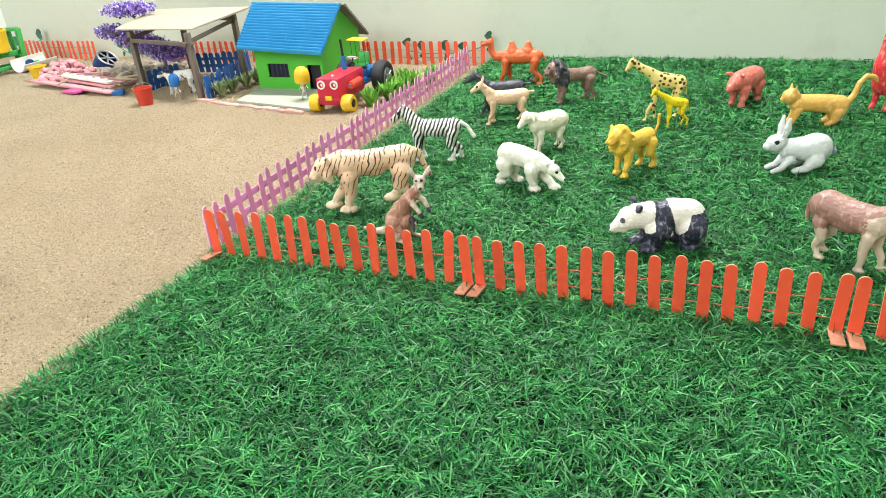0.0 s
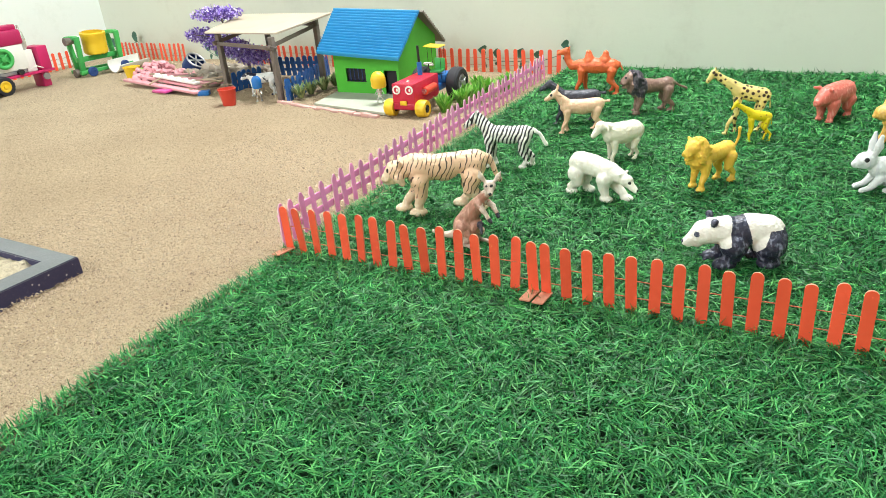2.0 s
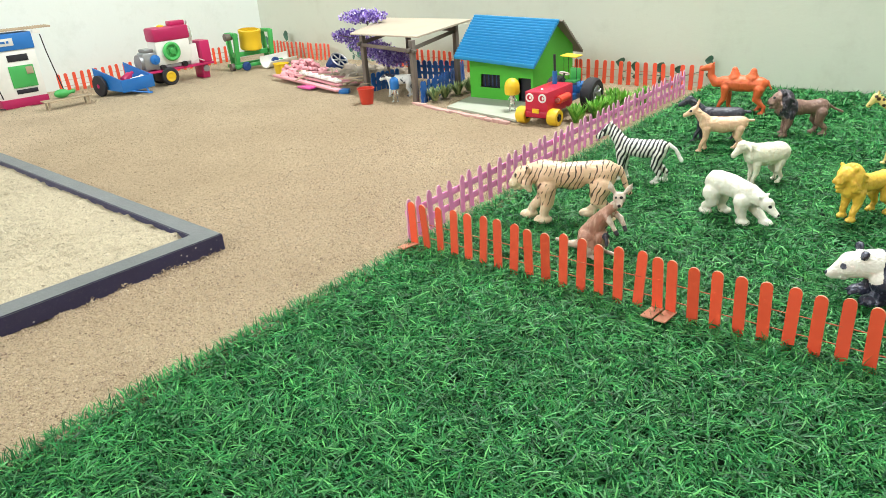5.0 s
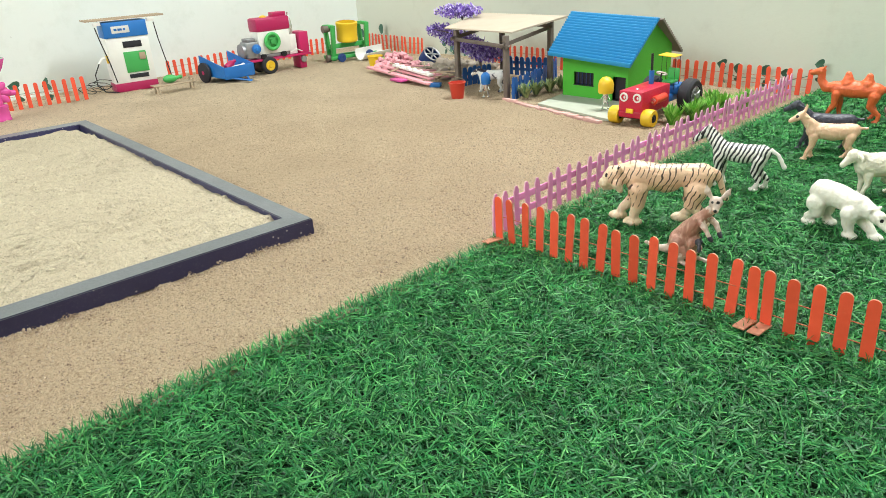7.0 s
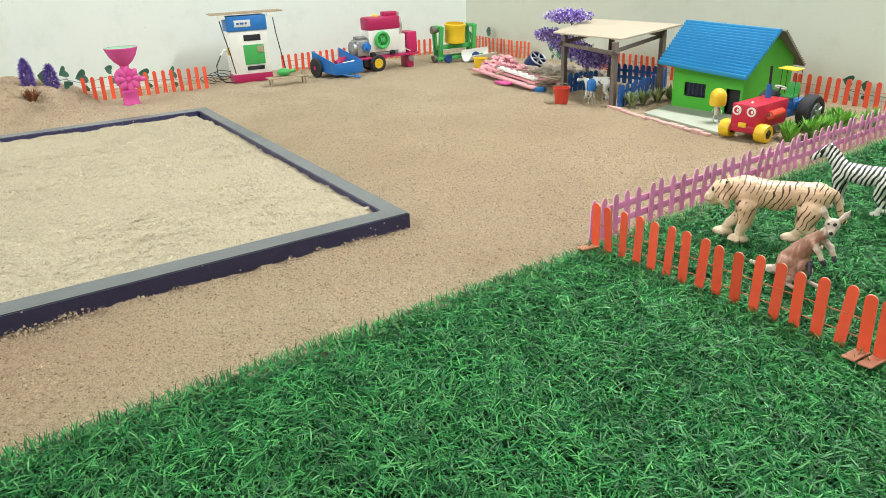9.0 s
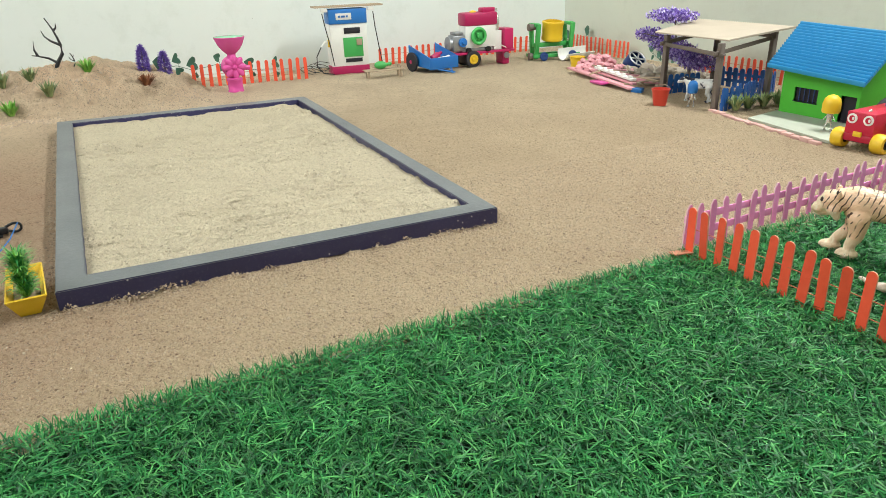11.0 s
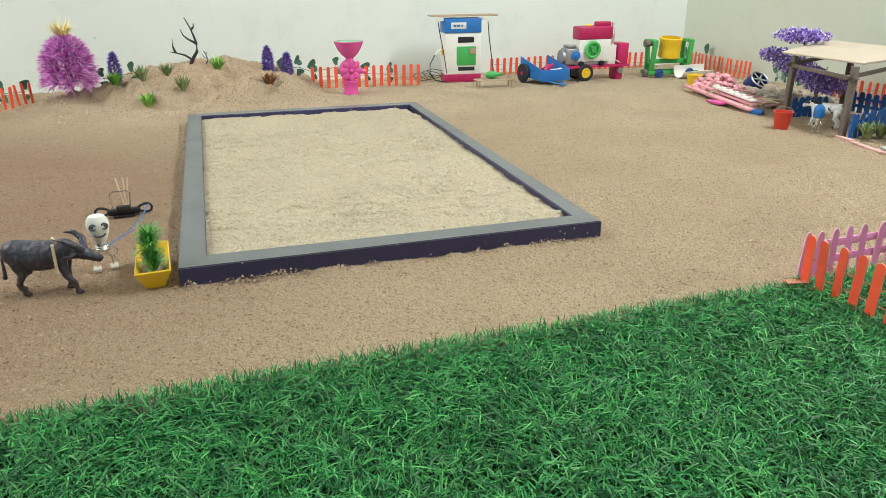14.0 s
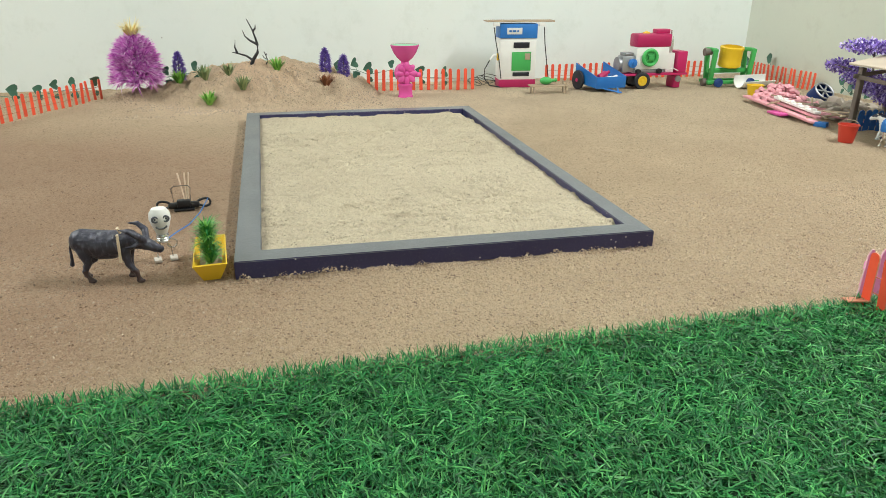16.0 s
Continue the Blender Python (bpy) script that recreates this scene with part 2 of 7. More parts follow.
# ---- building helpers ----
def thing(name, label, category, m=None, group="", kind=""):
    ob = new(name)
    ob.empty_display_size = 0.02
    if m:
        ob.matrix_world = m
    return tagged(ob, label, category, group, kind)


def mesh_of(name, bm, material, smooth=True):
    me = bpy.data.meshes.new(name)
    bm.normal_update()
    bm.to_mesh(me)
    bm.free()
    for x in material if isinstance(material, (list, tuple)) else [material]:
        me.materials.append(x)
    if smooth:
        me.shade_smooth()
        me.set_sharp_from_angle(angle=radians(38))
    return me


def part(name, bm, material, parent, label="", m=None):
    me = bm if isinstance(bm, bpy.types.Mesh) else mesh_of(name, bm, material)
    ob = new(name, me)
    ob.parent = parent
    if m:
        ob.matrix_basis = m
    if label:
        ob["label"] = label
    return ob


def solo(name, bm, material, label, category, m=None, group="", kind=""):
    ob = new(name, mesh_of(name, bm, material))
    if m:
        ob.matrix_world = m
    return tagged(ob, label, category, group, kind)


def box(size, at=(0, 0, 0), bevel=0.0, turn=None, bm=None, top=1.0):
    """A box, its top scaled by top; bevelled edges."""
    own = bmesh.new()
    vs = bmesh.ops.create_cube(own, size=1)["verts"]
    for v in vs:
        k = top if v.co.z > 0 else 1
        v.co = Vector((v.co.x * size[0] * k, v.co.y * size[1] * k, v.co.z * size[2]))
    if bevel:
        bmesh.ops.bevel(own, geom=own.edges[:], offset=bevel, segments=2, affect="EDGES", profile=0.5)
    own.transform(Matrix.Translation(at) @ (turn or Matrix()))
    return join(bm, own)


def join(bm, own):
    if bm is None:
        return own
    me = bpy.data.meshes.new("tmp")
    own.to_mesh(me)
    own.free()
    bm.from_mesh(me)
    bpy.data.meshes.remove(me)
    return bm


def rod(a, b, r0, r1=None, seg=12, bm=None, cap=True):
    own = bmesh.new()
    a, b = Vector(a), Vector(b)
    d = b - a
    bmesh.ops.create_cone(own, cap_ends=cap, segments=seg, radius1=r0, radius2=r0 if r1 is None else r1, depth=d.length)
    own.transform(Matrix.Translation((a + b) / 2) @ d.to_track_quat("Z", "Y").to_matrix().to_4x4())
    return join(bm, own)


def ball(c, r, squash=(1, 1, 1), turn=None, seg=16, bm=None):
    own = bmesh.new()
    bmesh.ops.create_uvsphere(own, u_segments=seg, v_segments=max(6, seg * 2 // 3), radius=r)
    own.transform(Matrix.Translation(c) @ (turn or Matrix()) @ Matrix.Diagonal((*squash, 1)))
    return join(bm, own)


def lathe(profile, seg=28, bm=None, m=None, caps=True):
    """A turned shape from (radius, height) pairs."""
    own = bmesh.new()
    rings = []
    for r, z in profile:
        rings.append([own.verts.new((max(r, 1e-5) * math.cos(2 * math.pi * i / seg), max(r, 1e-5) * math.sin(2 * math.pi * i / seg), z)) for i in range(seg)])
    for lo, hi in zip(rings, rings[1:]):
        for i in range(seg):
            own.faces.new((lo[i], lo[(i + 1) % seg], hi[(i + 1) % seg], hi[i]))
    if caps:
        own.faces.new(rings[0][::-1])
        own.faces.new(rings[-1])
    if m:
        own.transform(m)
    return join(bm, own)


def tube(points, r, seg=8, bm=None, r_end=None):
    """A bent wire, hose or branch through the points."""
    pts = [Vector(p) for p in points]
    own = bmesh.new()
    rings = []
    for i, p in enumerate(pts):
        d = (pts[min(i + 1, len(pts) - 1)] - pts[max(i - 1, 0)]).normalized()
        q = d.to_track_quat("Z", "Y")
        rr = r if r_end is None else r + (r_end - r) * i / (len(pts) - 1)
        rings.append([own.verts.new(p + q @ Vector((rr * math.cos(2 * math.pi * k / seg), rr * math.sin(2 * math.pi * k / seg), 0))) for k in range(seg)])
    for lo, hi in zip(rings, rings[1:]):
        for k in range(seg):
            own.faces.new((lo[k], lo[(k + 1) % seg], hi[(k + 1) % seg], hi[k]))
    own.faces.new(rings[0][::-1])
    own.faces.new(rings[-1])
    return join(bm, own)


def bow(a, b, sag, n=10):
    a, b = Vector(a), Vector(b)
    return [a.lerp(b, i / n) + Vector((0, 0, -sag * 4 * (i / n) * (1 - i / n))) for i in range(n + 1)]


def torus(R, r, seg=24, ring=10, m=None, bm=None):
    own = bmesh.new()
    vs = [[own.verts.new(((R + r * math.cos(2 * math.pi * j / ring)) * math.cos(2 * math.pi * i / seg), (R + r * math.cos(2 * math.pi * j / ring)) * math.sin(2 * math.pi * i / seg), r * math.sin(2 * math.pi * j / ring))) for j in range(ring)] for i in range(seg)]
    for i in range(seg):
        for j in range(ring):
            own.faces.new((vs[i][j], vs[(i + 1) % seg][j], vs[(i + 1) % seg][(j + 1) % ring], vs[i][(j + 1) % ring]))
    if m:
        own.transform(m)
    return join(bm, own)


def picket(width, height, thick, pointed=False, n=7):
    """A lolly-stick picket standing on z = 0, its top rounded or pointed."""
    bm = bmesh.new()
    w = width / 2
    if pointed:
        line = [(-w, 0), (w, 0), (w, height - w * 1.3), (w * 0.35, height), (-w * 0.35, height), (-w, height - w * 1.3)]
    else:
        line = [(-w, 0), (w, 0)] + [(w * math.cos(math.pi * i / n), height - w + w * math.sin(math.pi * i / n)) for i in range(n + 1)]
    f = bm.faces.new([bm.verts.new((x, -thick / 2, z)) for x, z in line])
    top = bmesh.ops.extrude_face_region(bm, geom=[f])["geom"]
    bmesh.ops.translate(bm, vec=(0, thick, 0), verts=[g for g in top if isinstance(g, bmesh.types.BMVert)])
    bmesh.ops.recalc_face_normals(bm, faces=bm.faces[:])
    bm.normal_update()
    for f in bm.faces:
        # the cut edges stay unpainted
        f.material_index = 0 if abs(f.normal.y) > 0.5 else 1
    return bm


def numpy_mesh(name, verts, faces_by_size, material):
    """One mesh from arrays: faces_by_size is a list of (n, k) index arrays."""
    me = bpy.data.meshes.new(name)
    me.vertices.add(len(verts))
    me.vertices.foreach_set("co", np.asarray(verts, np.float32).ravel())
    loops = np.concatenate([f.ravel() for f in faces_by_size])
    sizes = np.concatenate([np.full(len(f), f.shape[1]) for f in faces_by_size])
    starts = np.concatenate([[0], np.cumsum(sizes)[:-1]])
    me.loops.add(len(loops))
    me.loops.foreach_set("vertex_index", loops.astype(np.int32))
    me.polygons.add(len(sizes))
    me.polygons.foreach_set("loop_start", starts.astype(np.int32))
    me.update(calc_edges=True)
    me.validate()
    me.materials.append(material)
    return me


def blades(roots, length, width, lean, rng, curve=0.5, heading=None):
    """Arrays of bent three-face blades: base pair, middle pair, tip."""
    n = len(roots)
    a = rng.uniform(0, 2 * np.pi, n) if heading is None else heading
    L = length * rng.uniform(0.65, 1.25, n)
    t = np.clip(rng.normal(lean, np.multiply(lean, 0.3), n), 0.02, 1.5)
    d = np.stack([np.cos(a), np.sin(a), np.zeros(n)], 1)
    s = np.stack([-np.sin(a), np.cos(a), np.zeros(n)], 1) * (width * rng.uniform(0.7, 1.3, n) / 2)[:, None]
    up = np.array([0, 0, 1.0])
    mid = roots + d * (L * 0.5 * np.sin(t * 0.7))[:, None] + up * (L * 0.5 * np.cos(t * 0.7))[:, None]
    t2 = np.clip(t * (1 + curve), 0, 2.0)
    tip = mid + d * (L * 0.5 * np.sin(t2))[:, None] + up * (L * 0.5 * np.cos(t2))[:, None]
    v = np.stack([roots - s * 0.8, roots + s * 0.8, mid + s, mid - s, tip], 1).reshape(-1, 3)
    o = np.arange(n)[:, None] * 5
    return v, [o + np.array([[0, 1, 2, 3]]), o + np.array([[3, 2, 4]])]


def ribbons(mid, length, width, heading, rng):
    """Arrays of lying, bowed, blunt-tipped blades of three faces, centred on mid."""
    n = len(mid)
    L = length * rng.uniform(0.55, 1.35, n)
    bow, sweep, tilt = rng.uniform(0.0, 0.10, n) * L, rng.normal(0, 0.055, n) * L, rng.normal(0, 0.17, n)
    d = np.stack([np.cos(heading), np.sin(heading), np.zeros(n)], 1)
    s = np.stack([-np.sin(heading), np.cos(heading), np.zeros(n)], 1)
    roll = rng.normal(0, 0.55, n)
    across = s * np.cos(roll)[:, None] + np.array([0, 0, 1.0]) * np.sin(roll)[:, None]
    rows = []
    for u, w in ((-0.5, 0.75), (-0.17, 1.0), (0.17, 0.95), (0.5, 0.42)):
        c = mid + d * (L * u)[:, None] + s * (sweep * (1 - 4 * u * u))[:, None]
        c[:, 2] += L * u * np.sin(tilt) + bow * (1 - 4 * u * u)
        half = across * (width * w * rng.uniform(0.85, 1.15, n) / 2)[:, None]
        rows += [c - half, c + half]
    v = np.stack(rows, 1).reshape(-1, 3)
    o = np.arange(n)[:, None] * 8
    return v, np.concatenate([o + np.array([[k, k + 1, k + 3, k + 2]]) for k in (0, 2, 4)])


# ---- the room ----
SKEW = -2.6  # the room stands a little askew to the turf and the sand pit
CORNER = Matrix.Translation((-1.80, 1.155, 0)) @ pose(0, 0, 0, 0, 0, SKEW)


def room():
    def wall(name, size, at, label):
        return solo(name, box(size, at), GREEN_DISTEMPER if name == "wall_north" else WALL, label, "wall", CORNER, kind="structure")

    wall("wall_north", (4.4, 0.12, 2.7), (2.08, 0.06, 1.33), "pale green-white distempered plaster wall behind the farm")
    wall("wall_west", (0.12, 4.4, 2.7), (-0.06, -2.08, 1.33), "pale white distempered plaster wall behind the fuel pump")
    # unseen walls and ceiling, added so that light bounces back into the room
    wall("bounce_wall_south", (4.4, 0.12, 2.7), (2.08, -4.24, 1.33), "unseen plain pale wall added to close the room and bounce light")
    wall("bounce_wall_east", (0.12, 4.4, 2.7), (4.24, -2.08, 1.33), "unseen plain pale wall added to close the room and bounce light")
    solo("ceiling", box((4.6, 4.6, 0.1), (2.08, -2.08, 2.74)), WALL, "unseen plain white ceiling added to close the room and bounce light", "ceiling", CORNER, kind="structure")


def ground_height(x, y):
    """The sand's level: gentle ripples, small lumps, and the mound against the west wall."""
    r = 0.0026 * noise.noise((x * 9, y * 9, 0)) + 0.0022 * noise.noise((x * 31, y * 31, 3)) + 0.0012 * noise.noise((x * 85, y * 85, 9))
    r += 0.0011 * math.tanh(9 * (noise.noise((x * 52, y * 40, 12)) - 0.22))
    u, v = max(0.0, x + 1.645) / 0.215, (y + 0.605) / 0.345
    d = u * u + v * v + 0.10 * noise.noise((x * 7, y * 7, 5)) + 0.05
    h = 0.086 * (1 - d) ** 0.85 if d < 1 else 0.0
    h2 = 0.03 * math.exp(-(((x + 1.66) / 0.10) ** 2 + ((y + 0.98) / 0.10) ** 2))
    h2 += 0.018 * math.exp(-(((x + 1.70) / 0.05) ** 2 + ((y + 0.665) / 0.06) ** 2))
    # crumbling shelves and cracks in the mound's face
    k = min(1.0, (h + h2) / 0.03)
    if k > 0.02:
        h += k * (0.012 * noise.noise((x * 17, y * 17, 8)) - 0.014 * abs(noise.noise((x * 38, y * 38, 6))) + 0.0065 * math.tanh(9 * noise.noise((x * 46, y * 30, 15))) + 0.0045 * noise.noise((x * 95, y * 95, 2)))
    return r + h + h2


def ground():
    xs = np.concatenate([np.arange(-2.0, -1.36, 0.005), np.arange(-1.36, -0.45, 0.008), np.arange(-0.45, 0.105, 0.0055), np.arange(0.15, 2.61, 0.1)])
    ys = np.concatenate([np.arange(-3.2, -1.6, 0.1), np.arange(-1.6, -1.12, 0.012), np.arange(-1.12, -0.26, 0.005), np.arange(-0.26, 0.5, 0.006), np.arange(0.5, 1.31, 0.009)])
    z = np.zeros((len(xs), len(ys)))
    for i, x in enumerate(xs):
        if x > 0.009:
            # the sand stops where the sunken turf begins
            z[i, :] = -0.0125
            continue
        for j, y in enumerate(ys):
            if y > -1.6:
                z[i, j] = ground_height(x, y)
    X, Y = np.meshgrid(xs, ys, indexing="ij")
    v = np.stack([X, Y, z], -1).reshape(-1, 3)
    idx = np.arange(len(v)).reshape(len(xs), len(ys))
    f = np.stack([idx[:-1, :-1], idx[1:, :-1], idx[1:, 1:], idx[:-1, 1:]], -1).reshape(-1, 4)
    me = numpy_mesh("ground", v, [f], SAND)
    me.shade_smooth()
    tagged(new("ground", me), "coarse beige sand spread over the floor", "sand", kind="structure")


def grains(name, p, size, level, material, label, seed, lift=None):
    """Loose grains at the places p, each a small four-sided crumb."""
    rng = np.random.default_rng(seed)
    n = len(p)
    z = np.array([level(x, y) for x, y in p]) + (0 if lift is None else lift)
    s = size * rng.uniform(0.35, 1.0, n) ** 1.5 * rng.choice([1, 1, 1, 1, 1.9], n)
    peak = np.array([[1, 0, -0.3], [0, 1, -0.3], [-1, 0, -0.3], [0, -1, -0.3], [0, 0, 0.9]], float)
    jit = peak[None] * rng.uniform(0.55, 1.35, (n, 5, 1)) * s[:, None, None]
    a = rng.uniform(0, 6.28, n)
    rot = np.stack([np.stack([np.cos(a), -np.sin(a), 0 * a], 1), np.stack([np.sin(a), np.cos(a), 0 * a], 1), np.stack([0 * a, 0 * a, 1 + 0 * a], 1)], 1)
    v = np.einsum("nij,nkj->nki", rot, jit) + np.c_[p, z][:, None]
    tri = np.array([[0, 1, 4], [1, 2, 4], [2, 3, 4], [3, 0, 4]])
    f = (np.arange(n)[:, None, None] * 5 + tri[None]).reshape(-1, 3)
    tagged(new(name, numpy_mesh(name, v.reshape(-1, 3), [f], material)), label, "sand", kind="stuff")


def outside_pit(p):
    return p[(p[:, 0] < -1.24) | (p[:, 0] > -0.2335 + 0.03 * (p[:, 1] + 0.675)) | (p[:, 1] < -0.679) | (p[:, 1] > -0.107 - 0.034 * (p[:, 0] + 1.205))]


def sand_scatter():
    rng = np.random.default_rng(11)
    near = np.stack([rng.uniform(-0.42, 0.006, 60000), rng.uniform(-1.2, 0.45, 60000)], 1)
    far = np.stack([rng.uniform(-1.35, -0.30, 12000), rng.uniform(-1.15, 0.75, 12000)], 1)
    p = outside_pit(np.concatenate([near, far]))
    grains("sand_grain_scatter", p, 0.0011, ground_height, GRAIN, "loose coarse beige and brown sand grains", 11)
    # clods on the mound
    q = np.stack([rng.uniform(-1.74, -1.34, 9000), rng.uniform(-1.06, -0.30, 9000)], 1)
    q = q[np.array([noise.noise((x * 11, y * 11, 4)) for x, y in q]) + rng.normal(0, 0.2, 9000) > 0.18]
    grains("mound_clods", q, 0.0028, ground_height, MOUND_CLOD, "small clods of sand on the mound", 15)
    # crumbs banked up against the timber frame
    e = rng.exponential(0.005, 9000)
    u = rng.uniform(0, 1, 9000)
    side = rng.integers(0, 3, 9000)
    x = np.where(side == 0, -0.2335 + 0.016 * u + e, -1.225 + 1.0 * u)
    y = np.where(side == 0, -0.675 + 0.534 * u, np.where(side == 1, -0.107 - 0.034 * u + e, -0.677 - e))
    heap = 0.008 * np.exp(-e / 0.005) * (0.5 + 0.5 * np.sin(u * 43 + np.sin(u * 17) * 3)) ** 2
    grains("banked_sand_grains", np.stack([x, y], 1), 0.0014, ground_height, GRAIN, "crumbs of sand banked against the timber frame", 13, heap * rng.uniform(0, 1, 9000))


TURF_Z = -0.008  # the mat lies a little lower than the sand


def turf():
    solo("turf_mat", box((1.6, 2.04, 0.004), (0.808, 0.0, TURF_Z), 0.001), TURF_BASE, "dark backing of the artificial turf mat", "turf", kind="structure")
    rng = np.random.default_rng(4)
    vs, quads, tris, base = [], [], [], 0
    for x0, x1, y0, y1, per_cm2, length, width in ((0.002, 0.45, -0.95, 0.12, 13, 0.0150, 0.00112), (0.45, 0.86, -0.30, 0.12, 13, 0.0150, 0.00112), (0.45, 0.86, -0.95, -0.30, 3, 0.0155, 0.0018), (0.86, 1.2, -0.95, 0.6, 3, 0.0155, 0.0018), (0.002, 0.86, 0.12, 0.6, 9, 0.0150, 0.00125), (0.002, 1.2, 0.6, 1.10, 7, 0.017, 0.0018)):
        n = int((x1 - x0) * (y1 - y0) * 1e4 * per_cm2)
        p = np.stack([rng.uniform(x0, x1, n), rng.uniform(y0, y1, n), rng.uniform(0.003, 0.0095, n)], 1)
        p = p[p[:, 1] < 1.155 - 0.0454 * (p[:, 0] + 1.8) - 0.004]
        p = p[rng.uniform(0, 1, len(p)) < 0.8]
        # tufts lean together in patches
        h = 2.6 * np.sin(p[:, 0] * 19 + np.sin(p[:, 1] * 27) * 2.2) + rng.normal(0, 1.5, len(p))
        flat = rng.uniform(0, 1, len(p)) < 0.80
        v, (q, t) = blades(p, length, width, np.where(flat, 1.32, 0.85), rng, 0.14, h)
        v[:, 2] = np.maximum(v[:, 2], 0.003) + TURF_Z + 0.009 * np.clip((v[:, 1] - 0.7) / 0.35, 0, 1)
        vs.append(v), quads.append(q + base), tris.append(t + base)
        base += len(v)
        # the upper blades lie crushed flat, every way
        m = p[rng.uniform(0, 1, len(p)) < 0.98].copy()
        m[:, :2] += rng.uniform(-0.004, 0.004, (len(m), 2))
        m[:, 0] = np.maximum(m[:, 0], 0.006)
        swell = 0.5 + 0.5 * np.sin(m[:, 0] * 83 + 2.1 * np.sin(m[:, 1] * 61)) * np.sin(m[:, 1] * 97 + 1.7 * np.sin(m[:, 0] * 53))
        m[:, 2] = 0.0055 + 0.0065 * rng.uniform(0, 1, len(m)) ** 0.8 + 0.0028 * swell
        h = 1.3 * np.sin(m[:, 0] * 23 + np.sin(m[:, 1] * 31) * 2.2) + rng.normal(0, 1.6, len(m))
        v, q = ribbons(m, length * 1.02, width * 1.08, h, rng)
        v[:, 2] = np.maximum(v[:, 2], 0.003) + TURF_Z + 0.009 * np.clip((v[:, 1] - 0.7) / 0.35, 0, 1)
        vs.append(v), quads.append(q + base)
        base += len(v)
    # the frayed edge hangs out over the sand
    n = 3600
    p = np.stack([rng.uniform(-0.004, 0.006, n), rng.uniform(-0.95, 1.05, n), rng.uniform(0.007, 0.012, n)], 1)
    v, (q, t) = blades(p, 0.013, 0.001, np.full(n, 1.15), rng, 0.25, rng.normal(math.pi, 0.75, n))
    v[:, 2] = np.maximum(v[:, 2] + TURF_Z, -0.001)
    vs.append(v), quads.append(q + base), tris.append(t + base)
    me = numpy_mesh("turf_grass", np.concatenate(vs), [np.concatenate(quads), np.concatenate(tris)], GRASS)
    tagged(new("turf_grass", me), "dense dark green artificial turf with bent plastic blades", "grass", kind="stuff")


def sand_pit():
    x0, x1, y0, y1, w, h = -1.215, -0.226, -0.675, -0.128, 0.034, 0.0225
    pit = thing("sand_pit_frame", "low rectangular indigo timber frame with grey sheen coloured into its top, holding pale sand", "sand pit")
    # the frame is a little out of square
    outer = [Vector((-0.2150, -0.1360, 0)), Vector((-1.2050, -0.1070, 0)), Vector((-1.2350, -0.6750, 0)), Vector((-0.2335, -0.6750, 0))]
    mid = sum(outer, Vector()) / 4
    inner = [p + Vector((-w if p.x > mid.x else w * 1.08, -w * 0.80 if p.y > mid.y else w * 0.92, 0)) for p in outer]
    up = Vector((0, 0, h))
    for i in range(4):
        j = (i + 1) % 4
        bm = bmesh.new()
        lo = [bm.verts.new(p) for p in (outer[i], outer[j], inner[j], inner[i])]
        hi = [bm.verts.new(p + up) for p in (outer[i], outer[j], inner[j], inner[i])]
        bm.faces.new(lo[::-1]), bm.faces.new(hi)
        for k in range(4):
            bm.faces.new((lo[k], lo[(k + 1) % 4], hi[(k + 1) % 4], hi[k]))
        bmesh.ops.recalc_face_normals(bm, faces=bm.faces[:])
        bmesh.ops.bevel(bm, geom=[e for e in bm.edges if abs(e.verts[0].co.z - h) < 1e-6 and abs(e.verts[1].co.z - h) < 1e-6 and e.calc_length() > 0.06], offset=0.0012, segments=2, affect="EDGES")
        bm.normal_update()
        # upward faces take the grey sheen colour, the sides the indigo paint
        for f in bm.faces:
            f.material_index = 0 if f.normal.z > 0.6 else 1
        part("rail", bm, [FRAME_TOP, FRAME_SIDE], pit)
    nx, ny = 330, 190

    def level(x, y):
        e = min(x - x0 - w, x1 - w - x, y - y0 - w, y1 - w - y)
# raked shelves and small broken edges
        rough = max(0.3, min(1.0, 0.5 + 1.6 * noise.noise((x * 6, y * 6, 33))))
        shelf = rough * (0.0024 * math.tanh(13 * (noise.noise((x * 30, y * 13, 2)) - 0.15)) + 0.0022 * math.tanh(14 * (noise.noise((x * 58, y * 26, 21)) - 0.25)))
        return 0.0162 + 0.0028 * noise.noise((x * 8, y * 8, 1)) + shelf - 0.0026 * rough * abs(noise.noise((x * 48, y * 70, 4))) + 0.0010 * noise.noise((x * 130, y * 130, 7)) - 0.0012 * math.exp(-max(e, 0) / 0.012)

    xs, ys = np.linspace(x0 + w - 0.020, x1 - w + 0.010, nx), np.linspace(y0 + w - 0.006, y1 - w + 0.020, ny)
    v = np.array([(x, y, level(x, y)) for x in xs for y in ys])
    idx = np.arange(len(v)).reshape(nx, ny)
    f = np.stack([idx[:-1, :-1], idx[1:, :-1], idx[1:, 1:], idx[:-1, 1:]], -1).reshape(-1, 4)
    me = numpy_mesh("pit_sand", v, [f], PALE_SAND)
    me.shade_smooth()
    tagged(new("pit_sand", me), "pale raked cream sand filling the timber frame", "sand", kind="structure")
    rng = np.random.default_rng(12)
    n = 11000
    p = np.stack([rng.uniform(x0 + w, x1 - w, n), rng.uniform(y0 + w, y1 - w, n)], 1)
    edge = np.array([noise.noise((x * 14, y * 14, 9)) for x, y in p]) + rng.normal(0, 0.25, n)
    grains("pit_sand_grains", p[edge > 0.32], 0.0017, level, PALE_GRAIN, "loose pale crumbs on the raked sand", 12)


room()
ground()
sand_scatter()
turf()
sand_pit()


